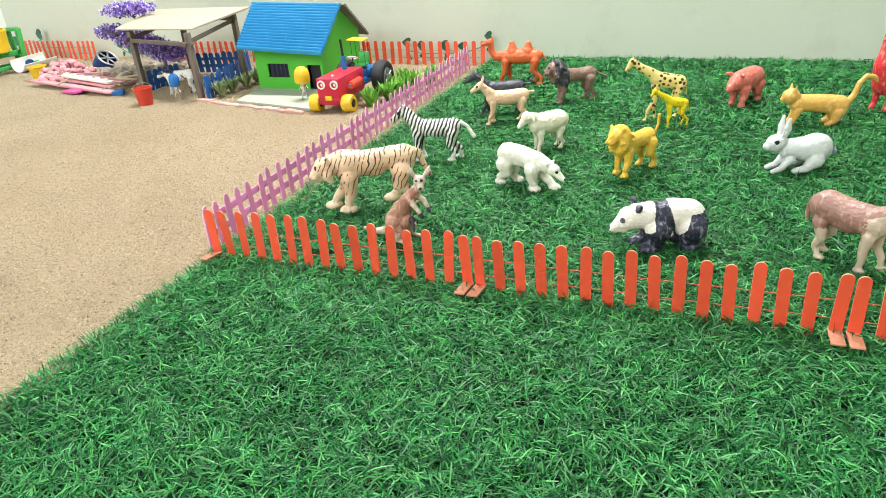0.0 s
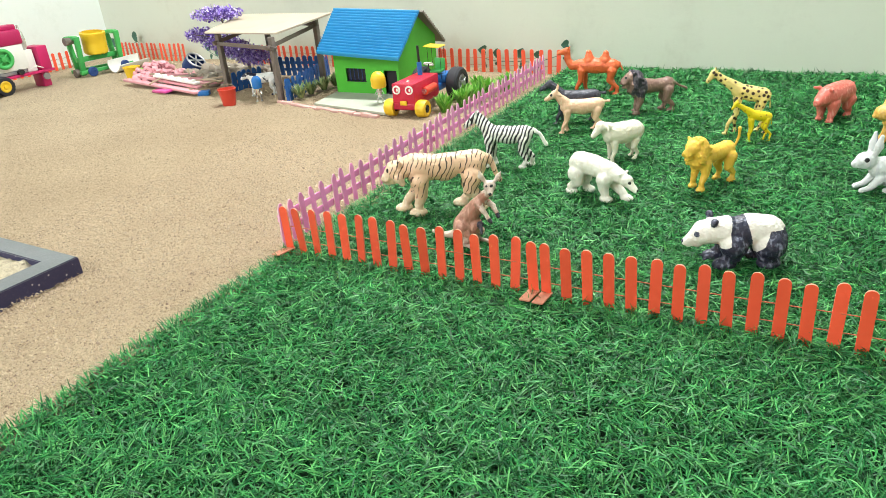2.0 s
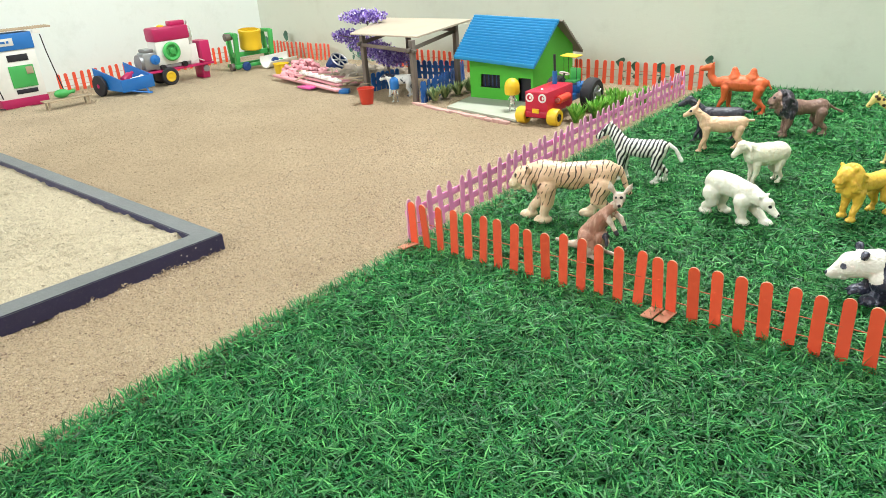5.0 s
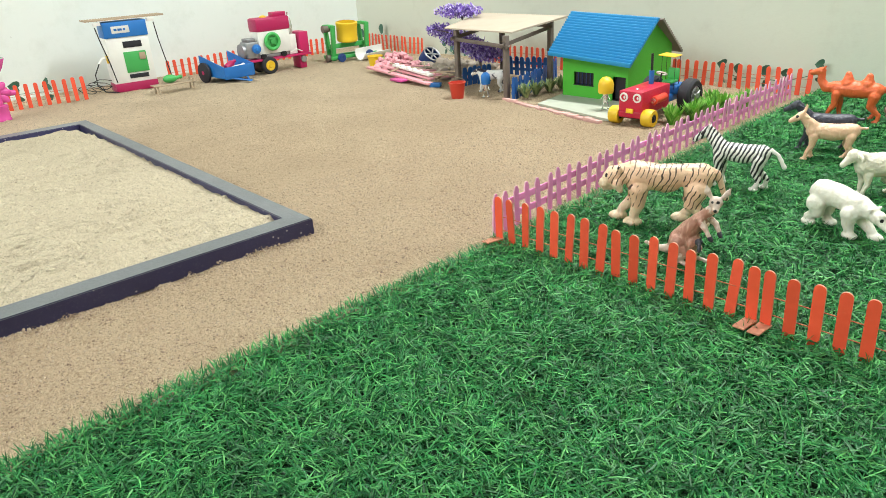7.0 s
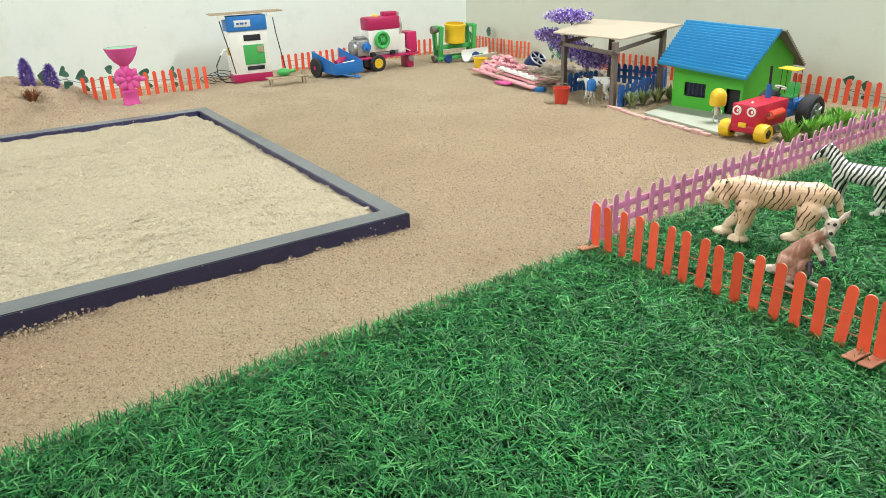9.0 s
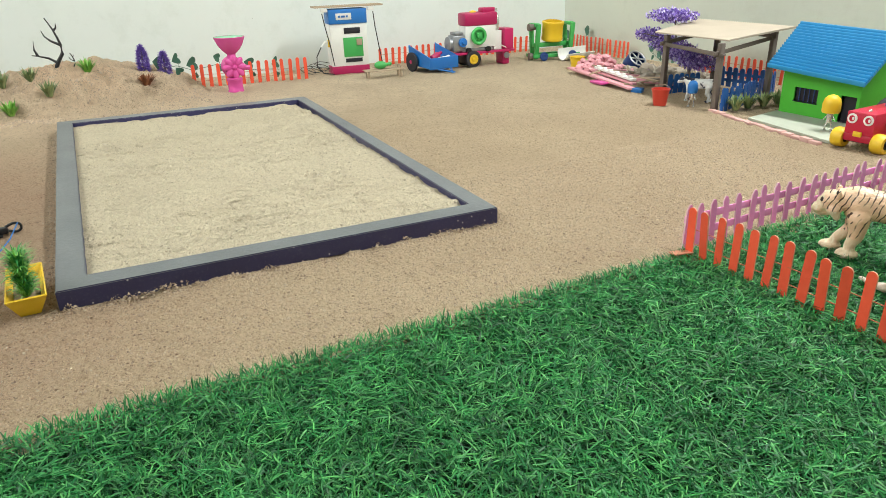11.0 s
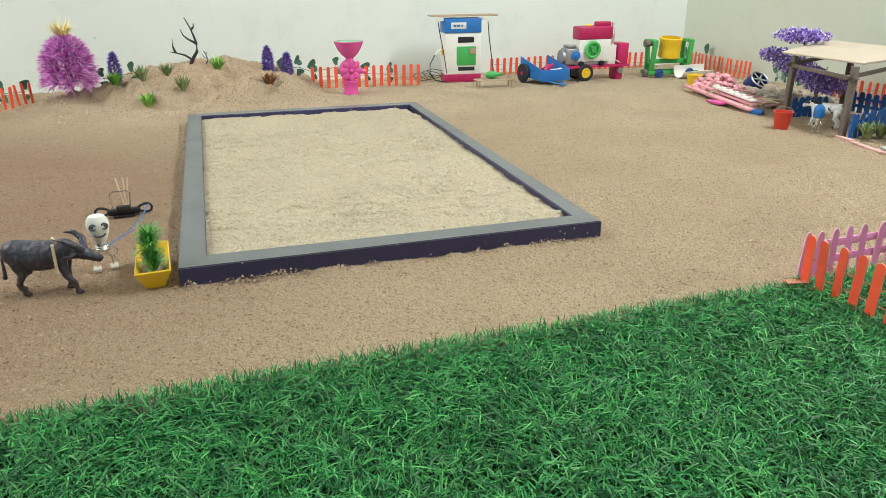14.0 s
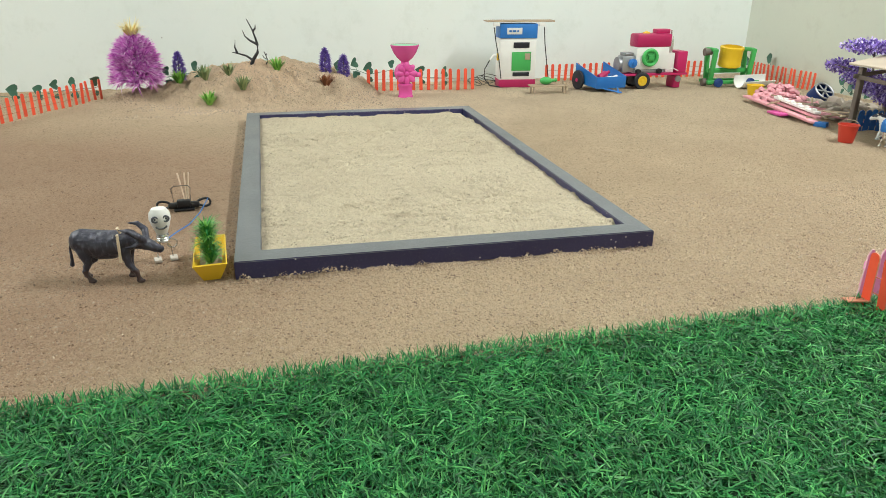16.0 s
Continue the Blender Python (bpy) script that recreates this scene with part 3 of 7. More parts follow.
# ---- fences ----
PICKET_RED = mesh_of("picket", picket(0.0105, 0.0630, 0.0018), [RED, RAW_STICK])
PICKET_PINK = mesh_of("picket", picket(0.0098, 0.056, 0.0018, True), [PINK, ROSE_EDGE])
PICKET_BLUE = mesh_of("picket", picket(0.0135, 0.052, 0.0018), [FENCE_BLUE, FENCE_BLUE])
fence_rng = random.Random(5)


def red_section(a, b, count, z=0.0, plates=True, label="orange-red lolly-stick picket fence strung on thread", height=0.92):
    a, b = Vector((*a, z)), Vector((*b, z))
    d = b - a
    fence = thing("picket_fence", label, "fence", Matrix.Translation(a) @ pose(0, 0, 0, 0, 0, math.degrees(math.atan2(d.y, d.x))), "red picket fences")
    step = d.length / (count - 1)
    for i in range(count):
        part("picket", PICKET_RED, None, fence, m=pose(i * step, 0, fence_rng.uniform(-0.001, 0.001), fence_rng.uniform(-4, 4), fence_rng.uniform(-1.5, 1.5), fence_rng.uniform(-6, 6)) @ Matrix.Diagonal((1, 1, height, 1)))
    for h in (0.018, 0.036):
        part("thread", tube([(-0.004, 0.0014, h), (d.length / 2, 0.0014, h - 0.0005), (d.length + 0.004, 0.0014, h)], 0.0005, 6), THREAD, fence)
    if plates:
        for x in (0.0, d.length):
            part("foot_plate", box((0.0115, 0.030, 0.0018), (x, -0.013, 0.0085), 0.0004, pose(0, 0, 0, -6, 0, 0)), RAW_STICK, fence, "unpainted peach wooden foot")
    return fence


def pink_fence(a, b, count):
    a, b = Vector((*a, 0)), Vector((*b, 0))
    d = b - a
    fence = thing("picket_fence", "pink painted picket fence with two rails between sand and turf", "fence", Matrix.Translation(a) @ pose(0, 0, 0, 0, 0, math.degrees(math.atan2(d.y, d.x))))
    step = d.length / (count - 1)
    for i in range(count):
        part("picket", PICKET_PINK, None, fence, m=pose(i * step + fence_rng.uniform(-0.0025, 0.0025), 0, fence_rng.uniform(-0.002, 0.001), fence_rng.uniform(-3, 3), fence_rng.uniform(-3, 3), 0))
    for h in (0.017, 0.037):
        n = 9
        for k in range(n):
            part("rail", box((d.length / n + 0.004, 0.0018, 0.0095), ((k + 0.5) * d.length / n, 0.002 + 0.0004 * (k % 2), h), 0.0004), PINK, fence)


for xa, xb in ((0.001, 0.3205), (0.3345, 0.654), (0.668, 0.99)):
    red_section((xa, 0.0), (xb, 0.001), 16, z=-0.0015, height=1.0)
pink_fence((-0.018, 0.012), (-0.035, 0.985), 43)

# red fences along the walls
for a, b in (((0.13, -0.045), (0.46, -0.05)), ((0.80, -0.05), (1.12, -0.05)), ((1.14, -0.05), (1.46, -0.048)), ((1.475, -0.05), (1.79, -0.046))):
    pa, pb = CORNER @ Vector((*a, 0)), CORNER @ Vector((*b, 0))
    red_section(pa[:2], pb[:2], 15, plates=False, label="orange-red stick fence standing in sand along the wall")
red_section((-1.678, -0.305), (-1.632, 0.028), 15, plates=False, label="orange-red stick fence beside the sand mound", height=1.06)
red_section((-1.757, 0.335), (-1.762, 0.645), 14, plates=False, label="orange-red stick fence along the white wall")
red_section((-1.762, 0.67), (-1.745, 0.985), 14, plates=False, label="orange-red stick fence along the white wall")
red_section((-1.665, -1.094), (-1.405, -1.222), 12, z=0.006, plates=False, label="orange-red stick fence running past the purple tree")
red_section((-1.385, -1.232), (-1.10, -1.375), 13, z=0.004, plates=False, label="orange-red stick fence running past the purple tree")


# ---- farm house ----
def pentagon(w, h, ridge, thick):
    bm = bmesh.new()
    f = bm.faces.new([bm.verts.new(p) for p in ((0, 0, 0), (0, w, 0), (0, w, h), (0, w / 2, ridge), (0, 0, h))])
    out = bmesh.ops.extrude_face_region(bm, geom=[f])["geom"]
    bmesh.ops.translate(bm, vec=(thick, 0, 0), verts=[g for g in out if isinstance(g, bmesh.types.BMVert)])
    bmesh.ops.recalc_face_normals(bm, faces=bm.faces[:])
    return bm


def corrugated(width, run, waves, depth, thick, per=6):
    """A corrugated sheet, waves running across its slope: width along x, run along y."""
    bm = bmesh.new()
    n = waves * per
    rows = []
    for i in range(n + 1):
        y = run * i / n
        z = depth * (0.5 + 0.5 * math.cos(2 * math.pi * i / per))
        rows.append([bm.verts.new((x, y, z + dz)) for x, dz in ((0, 0), (width, 0), (width, -thick - z * 0.6), (0, -thick - z * 0.6))])
    for a, b in zip(rows, rows[1:]):
        for k in range(4):
            bm.faces.new((a[k], a[(k + 1) % 4], b[(k + 1) % 4], b[k]))
    bm.faces.new(rows[0][::-1]), bm.faces.new(rows[-1])
    bmesh.ops.recalc_face_normals(bm, faces=bm.faces[:])
    return bm


def roof_sheet(c, waves, depth, thick, per=6):
    """A corrugated sheet over the corners c (eave left, eave right, ridge right, ridge left), waves along the eave."""
    bm = bmesh.new()
    up = (c[1] - c[0]).cross(c[3] - c[0]).normalized()
    rows = []
    n = waves * per
    for i in range(n + 1):
        a, b = c[0].lerp(c[3], i / n), c[1].lerp(c[2], i / n)
        z = depth * abs(math.sin(math.pi * i / per))
        rows.append([bm.verts.new(p + up * k) for p, k in ((a, z), (a.lerp(b, 0.5), z + 0.0006 * math.sin(i)), (b, z), (b, -thick), (a, -thick))])
    for p, q in zip(rows, rows[1:]):
        for k in range(5):
            bm.faces.new((p[k], p[(k + 1) % 5], q[(k + 1) % 5], q[k]))
    bm.faces.new(rows[0][::-1]), bm.faces.new(rows[-1])
    bmesh.ops.recalc_face_normals(bm, faces=bm.faces[:])
    return bm


def farm_house():
    O = Vector((-0.384, 0.754, 0.005))
    house = thing("farm_house", "small bright green card house with a blue corrugated roof", "house", Matrix.Translation(O))
    W, D, H, RIDGE, t = 0.178, 0.18, 0.112, 0.166, 0.003
    x0 = -W / 2
    # front wall pieces round window and door
    wx0, wx1, wz0, wz1, dx0, dx1, dz = -0.057, -0.002, 0.028, 0.057, 0.049, 0.083, 0.054
    bm = bmesh.new()
    rim = [(x0, 0), (dx0, 0), (dx0, dz), (dx1, dz), (dx1, 0), (-x0, 0), (-x0, H), (x0, H)]
    hole = [(wx0, wz0), (wx1, wz0), (wx1, wz1), (wx0, wz1)]
    edges = []
    for ring in (rim, hole):
        vs = [bm.verts.new((x, 0, z)) for x, z in ring]
        edges += [bm.edges.new((vs[i], vs[(i + 1) % len(vs)])) for i in range(len(vs))]
    bmesh.ops.triangle_fill(bm, edges=edges, use_beauty=True)
    front = bmesh.ops.extrude_face_region(bm, geom=bm.faces[:])["geom"]
    bmesh.ops.translate(bm, vec=(0, t, 0), verts=[g for g in front if isinstance(g, bmesh.types.BMVert)])
    bmesh.ops.recalc_face_normals(bm, faces=bm.faces[:])
    part("front_wall", bm, GREEN_WALL, house)
    part("back_wall", box((W, t, H), (0, D - t / 2, H / 2)), GREEN_WALL, house)
    for x in (x0, -x0 - t):
        bm = pentagon(D - 2 * t, H - 0.001, RIDGE, t)
        bm.transform(Matrix.Translation((x, t, 0)))
        part("gable_wall", bm, GREEN_WALL, house)
    # near-black floor and panels put the indoor shade into the colour
    part("floor_board", box((W - 2 * t, D - 2 * t, 0.002), (0, D / 2, 0.001)), DARK_HOLE, house)
    win = part("window", box((wx1 - wx0, 0.001, wz1 - wz0), ((wx0 + wx1) / 2, 0.0065, (wz0 + wz1) / 2)), DARK_HOLE, house, "window with upright bars, a dark panel for the shade inside")
    for i in range(4):
        part("bar", rod((wx0 + 0.011 + i * 0.0112, 0.002, wz0), (wx0 + 0.011 + i * 0.0112, 0.002, wz1), 0.0009), NAVY, win)
    part("window_sill", box((wx1 - wx0 + 0.002, 0.005, 0.0012), ((wx0 + wx1) / 2, 0.0005, wz0 - 0.0005), 0.0003), DARK_HOLE, win)
    part("door", box((dx1 - dx0, 0.0015, dz), ((dx0 + dx1) / 2, 0.012, dz / 2 + 0.0005)), DARK_HOLE, house, "dark panel for the shade in the open doorway")
    # the roof sits askew: lower to the right, its ridge shifted to the left
    el, er, rr, rl = (Vector(p) - O for p in ((-0.486, 0.712, 0.103), (-0.266, 0.712, 0.090), (-0.279, 0.842, 0.1745), (-0.515, 0.842, 0.1835)))
    br, bl = (Vector(p) - O for p in ((-0.284, 0.965, 0.088), (-0.545, 0.972, 0.103)))
    part("roof_slope", roof_sheet([el, er, rr, rl], 17, 0.0068, 0.0014), BLUE_ROOF, house, "blue corrugated front slope")
    part("roof_slope", roof_sheet([br, bl, rl, rr + Vector((0.009, 0, 0))], 17, 0.0050, 0.0014), GREY_CARD, house, "weathered grey-brown corrugated rear slope")
    part("ridge_strip", rod(rl + Vector((0, 0, 0.001)), rr + Vector((0, 0, 0.001)), 0.0022, seg=8), BLUE_ROOF, house)


farm_house()
bm = bmesh.new()
f = bm.faces.new([bm.verts.new(p) for p in ((-0.462, 0.646, 0), (-0.242, 0.602, 0), (-0.236, 0.80, 0), (-0.485, 0.79, 0))])
out = bmesh.ops.extrude_face_region(bm, geom=[f])["geom"]
bmesh.ops.translate(bm, vec=(0, 0, 0.005), verts=[g for g in out if isinstance(g, bmesh.types.BMVert)])
bmesh.ops.recalc_face_normals(bm, faces=bm.faces[:])
solo("veranda_slab", bm, CEMENT, "pale cement slab in front of the green house", "slab")


def brick_kerb():
    kerb = thing("brick_kerb", "row of worn pink painted bricks edging the yard", "kerb")
    brick = mesh_of("brick", box((0.0232, 0.0125, 0.009), (0, 0, 0.0035), 0.0012), BRICK_PINK)
    a, b = Vector((-0.572, 0.652, 0)), Vector((-0.250, 0.586, 0))
    n = 14
    for i in range(n):
        p = a.lerp(b, (i + 0.5) / n)
        part("brick", brick, None, kerb, m=pose(p.x, p.y + fence_rng.uniform(-0.0015, 0.0015), fence_rng.uniform(-0.0055, -0.0025), fence_rng.uniform(-4, 4), fence_rng.uniform(-3, 3), -11.5 + fence_rng.uniform(-4, 4)))


brick_kerb()


# ---- cattle shed ----
def shed():
    sh = thing("cattle_shed", "open cattle shed of grey sticks with a pale cardboard roof", "shed")
    FL, FR, BR, BL = (-0.790, 0.716), (-0.568, 0.659), (-0.585, 0.848), (-0.800, 0.905)
    tops = {FL: 0.146, FR: 0.149, BR: 0.162, BL: 0.160}
    for p, z in tops.items():
        part("post", box((0.012, 0.012, z), (p[0], p[1], z / 2), 0.001, None), STICK, sh)
    for a, b, za, zb in ((FL, FR, 0.125, 0.125), (FR, BR, 0.128, 0.146), (FL, BL, 0.128, 0.146), (BL, BR, 0.150, 0.150)):
        a3, b3 = Vector((a[0], a[1], za)), Vector((b[0], b[1], zb))
        d = b3 - a3
        turn = d.to_track_quat("X", "Z").to_matrix().to_4x4()
        part("beam", box((d.length + 0.03, 0.004, 0.009), (a3 + b3) / 2 + Vector((0, -0.007, 0)), 0.0006, turn), STICK, sh)
    # roof sheet: four corners, gently corrugated
    c = [Vector((-0.822, 0.705, 0.1505)), Vector((-0.562, 0.675, 0.1530)), Vector((-0.572, 0.905, 0.166)), Vector((-0.900, 0.930, 0.164))]
    bm = bmesh.new()
    n = 88
    top, low = [], []
    for i in range(n + 1):
        u = i / n
        a, b = c[0].lerp(c[1], u), c[3].lerp(c[2], u)
        w = 0.0011 * math.cos(math.pi * i)
        top.append([bm.verts.new(a.lerp(b, v) + Vector((0, 0, w + 0.002))) for v in (0, 0.5, 1)])
        low.append([bm.verts.new(a.lerp(b, v) + Vector((0, 0, -0.0012))) for v in (0, 0.5, 1)])
    for i in range(n):
        for k in range(2):
            bm.faces.new((top[i][k], top[i + 1][k], top[i + 1][k + 1], top[i][k + 1]))
            bm.faces.new((low[i][k], low[i][k + 1], low[i + 1][k + 1], low[i + 1][k]))
        bm.faces.new((top[i][0], low[i][0], low[i + 1][0], top[i + 1][0]))
        bm.faces.new((top[i][2], top[i + 1][2], low[i + 1][2], low[i][2]))
    for r in (0, n):
        for k in range(2):
            bm.faces.new((top[r][k], top[r][k + 1], low[r][k + 1], low[r][k]))
    bmesh.ops.recalc_face_normals(bm, faces=bm.faces[:])
    part("roof_sheet", bm, SHED_CARD, sh, "pale corrugated cardboard roof sheet")
    part("lashing", torus(0.009, 0.0022, m=Matrix.Translation((FR[0], FR[1], 0.124))), STICK, sh)


shed()


def blue_fence(a, b, count, tall=1.0):
    a, b = Vector((*a, 0)), Vector((*b, 0))
    d = b - a
    fence = thing("cattle_fence", "royal blue painted stick fence round the cattle pen", "fence", Matrix.Translation(a) @ pose(0, 0, 0, 0, 0, math.degrees(math.atan2(d.y, d.x))), "blue pen fences")
    for i in range(count):
        part("picket", PICKET_BLUE, None, fence, m=pose(i * d.length / (count - 1), 0, fence_rng.uniform(-0.002, 0.002), fence_rng.uniform(-3, 3), fence_rng.uniform(-3, 3), 0) @ Matrix.Diagonal((1, 1, tall, 1)))
    for h in (0.016, 0.034):
        part("rail", box((d.length + 0.01, 0.002, 0.008), (d.length / 2, 0.0022, h * tall), 0.0004), FENCE_BLUE, fence)


blue_fence((-0.780, 0.730), (-0.768, 0.812), 6, 0.95)
blue_fence((-0.790, 0.93), (-0.655, 0.945), 8)
blue_fence((-0.552, 0.665), (-0.585, 0.80), 8)
blue_fence((-0.590, 0.815), (-0.640, 0.945), 8)


# ---- plants ----
def clump(name, material, label, at, count, length, width, lean, seed, category="plant", z=None, scale_up=None):
    """A tuft of stiff bent leaves from one root; two rows of leaf bends."""
    rng = np.random.default_rng(seed)
    r = rng.uniform(0, 1, count) ** 0.5 * length * 0.18
    a = rng.uniform(0, 2 * np.pi, count)
    roots = np.stack([r * np.cos(a), r * np.sin(a), np.zeros(count)], 1)
    lo = np.full(count, lean) * rng.uniform(0.2, 1.2, count)
    v, f = [], None
    L = length * rng.uniform(0.7, 1.1, count)
    d = np.stack([np.cos(a), np.sin(a), 0 * a], 1)
    s = np.stack([-np.sin(a), np.cos(a), 0 * a], 1) * (width / 2)
    up = np.array([0, 0, 1.0])
    rows, p, ang = [], roots, lo * 0.6
    for k, wk in enumerate((0.6, 1.0, 0.8)):
        rows.append((p - s * wk, p + s * wk, p + d * width * 0.18 - up * 0))
        p = p + d * (L / 3 * np.sin(ang))[:, None] + up * (L / 3 * np.cos(ang))[:, None]
        ang = ang + lo * 0.25
    V = np.stack([rows[0][0], rows[0][1], rows[1][1], rows[1][0], rows[2][1], rows[2][0], p], 1).reshape(-1, 3)
    o = np.arange(count)[:, None] * 7
    me = numpy_mesh(name, V, [np.concatenate([o + np.array([[0, 1, 2, 3]]), o + np.array([[3, 2, 4, 5]])]), o + np.array([[5, 4, 6]])], material)
    ob = new(name, me)
    gz = ground_height(at[0], at[1]) if z is None else z
    ob.matrix_world = pose(at[0], at[1], gz - 0.001, 0, 0, seed * 37)
    return tagged(ob, label, category)


for i, (x, y) in enumerate(((-0.538, 0.694), (-0.540, 0.735), (-0.535, 0.782), (-0.530, 0.825))):
    clump("succulent", LEAF_OLIVE, "small olive-green plastic succulent beside the green house", (x, y), 52, 0.036, 0.0065, 0.85, 20 + i, z=0.003)
for i, (x, y, s) in enumerate(((-0.128, 0.655, 1.0), (-0.108, 0.70, 1.1), (-0.095, 0.745, 1.0), (-0.135, 0.765, 1.0), (-0.10, 0.80, 1.1), (-0.135, 0.835, 1.0), (-0.075, 0.85, 1.0))):
    clump("shrub", LEAF_LIME, "lime-green plastic shrub between house and pink fence", (x, y), 70, 0.040 * s, 0.0105, 0.62, 30 + i)
clump("shrub", LEAF_LIME, "bright green plastic tuft on the sand mound", (-1.655, -0.872), 60, 0.042, 0.006, 0.85, 41)
clump("shrub", LEAF_OLIVE, "dull green plastic tuft on the sand mound", (-1.641, -0.798), 50, 0.048, 0.006, 0.7, 42)
clump("shrub", LEAF_OLIVE, "dull green plastic tuft on the sand mound", (-1.636, -0.729), 50, 0.042, 0.005, 0.7, 43)
clump("shrub", LEAF_LIME, "bright green plastic tuft on the sand mound", (-1.627, -0.587), 60, 0.042, 0.006, 0.85, 44)
clump("shrub", LEAF_OLIVE, "dull green plastic tuft low on the sand mound", (-1.495, -0.686), 55, 0.042, 0.006, 0.8, 45)
clump("shrub", LEAF_LIME, "bright green plastic tuft low on the sand mound", (-1.481, -0.779), 60, 0.040, 0.007, 0.9, 46)
clump("shrub", LEAF_RUST, "rust-brown dry plastic tuft low on the sand mound", (-1.542, -0.450), 55, 0.040, 0.006, 0.85, 47)


def bristle_tree(name, at, height, radius, material, label, seed, trunk=0.02, whorls=60, each=90, length=0.03, width=0.002, tip=None, tiers=0):
    """A tree of stiff bristles in rosettes set over an egg-shaped crown."""
    rng = np.random.default_rng(seed)
    x, y = at
    tree = thing(name, label, "tree", pose(x, y, ground_height(x, y) - 0.004))
    part("trunk", rod((0, 0, 0), (0, 0, height * 0.9), 0.004, 0.0015), STICK, tree)
    roots, aims = [], []
    for i in range(whorls):
        h = (i + 0.5) / whorls
        a = i * 2.39996
        r = radius * math.sin(math.pi * (0.24 + 0.70 * h)) ** 0.7 - length * 0.55
        if tiers:
            # drooping layers, one over the other
            layer, k = divmod(h * tiers, 1.0)
            h = (layer + 0.15 + 0.75 * k) / tiers
            r = radius * (1 - 0.10 * h) * (1 - h ** 7) * (1.06 - 0.26 * k) - length * 0.55
        c = np.array([r * math.cos(a), r * math.sin(a), trunk + (height - trunk - length * 0.5) * h])
        d = rng.normal(0, 0.55, (each, 3)) + np.array([math.cos(a), math.sin(a), 0.35 + 0.7 * h])
        d /= np.linalg.norm(d, axis=1)[:, None]
        roots.append(np.repeat(c[None], each, 0) + d * length * 0.12)
        aims.append(d)
    p, d = np.concatenate(roots), np.concatenate(aims)
    n = len(p)
    L = (length * rng.uniform(0.7, 1.15, n))[:, None]
    side = np.cross(d, rng.normal(0, 1, (n, 3)))
    side *= width / 2 / np.linalg.norm(side, axis=1)[:, None]
    droop = np.array([0, 0, -0.12])
    v = np.stack([p - side * 0.7, p + side * 0.7, p + d * L * 0.55 + side, p + d * L * 0.55 - side, p + (d + droop) * L], 1).reshape(-1, 3)
    o = np.arange(n)[:, None] * 5
    part("crown", numpy_mesh("crown", v, [o + np.array([[0, 1, 2, 3]]), o + np.array([[3, 2, 4]])], material), None, tree)
    if tip:
        n = 160
        b = rng.uniform(0, 6.28, n)
        roots = np.stack([0.008 * np.cos(b), 0.008 * np.sin(b), np.full(n, height - 0.004)], 1)
        v, f = blades(roots, 0.052, 0.0024, 0.95, rng, 0.3, b)
        part("tinsel", numpy_mesh("tinsel", v, f, tip), None, tree, "pale yellow bristle tuft")
    return tree


bristle_tree("bristle_tree", (-1.625, -0.980), 0.157, 0.064, PURPLE, "bushy purple bristle tree topped with yellow tinsel", 51, trunk=0.022, tip=TINSEL, whorls=60, each=95, length=0.034, width=0.0030, tiers=4)
for i, (x, y, hgt) in enumerate(((-1.69, -0.872, 0.088), (-1.66, -0.440, 0.080), (-1.665, -0.383, 0.080))):
    bristle_tree("bottle_brush_tree", (x, y), hgt, 0.016, VIOLET, "slim violet bottle-brush tree on the sand mound", 60 + i, 0.004, 46, 34, 0.013, 0.0014)


def bare_tree(at, height, seed, label):
    x, y = at
    tree = thing("bare_tree", label, "tree", pose(x, y, ground_height(x, y) - 0.006, 0, 0, 0))
    k = height
    part("trunk", tube([(0, u * k, w * k) for u, w in ((0, 0), (0.05, 0.12), (0.16, 0.28), (0.17, 0.45), (0.13, 0.62), (0.08, 0.78), (-0.02, 1.0))], 0.0050 * k / 0.11, 7, r_end=0.0014), BLACK, tree)
    for pts in (((0.05, 0.10), (-0.10, 0.21), (-0.30, 0.27), (-0.40, 0.29)), ((-0.29, 0.27), (-0.33, 0.40), (-0.31, 0.56)), ((0.17, 0.45), (0.0, 0.55), (-0.09, 0.64), (-0.13, 0.76)), ((0.09, 0.74), (0.15, 0.80), (0.16, 0.88))):
        part("branch", tube([(0, u * k, w * k) for u, w in pts], 0.0034 * k / 0.11, 6, r_end=0.0010), BLACK, tree)


bare_tree((-1.70, -0.661), 0.134, 1, "leafless dark twig tree on top of the mound")
bare_tree((-1.69, -0.620), 0.042, 2, "tiny leafless dark twig stuck in the mound")


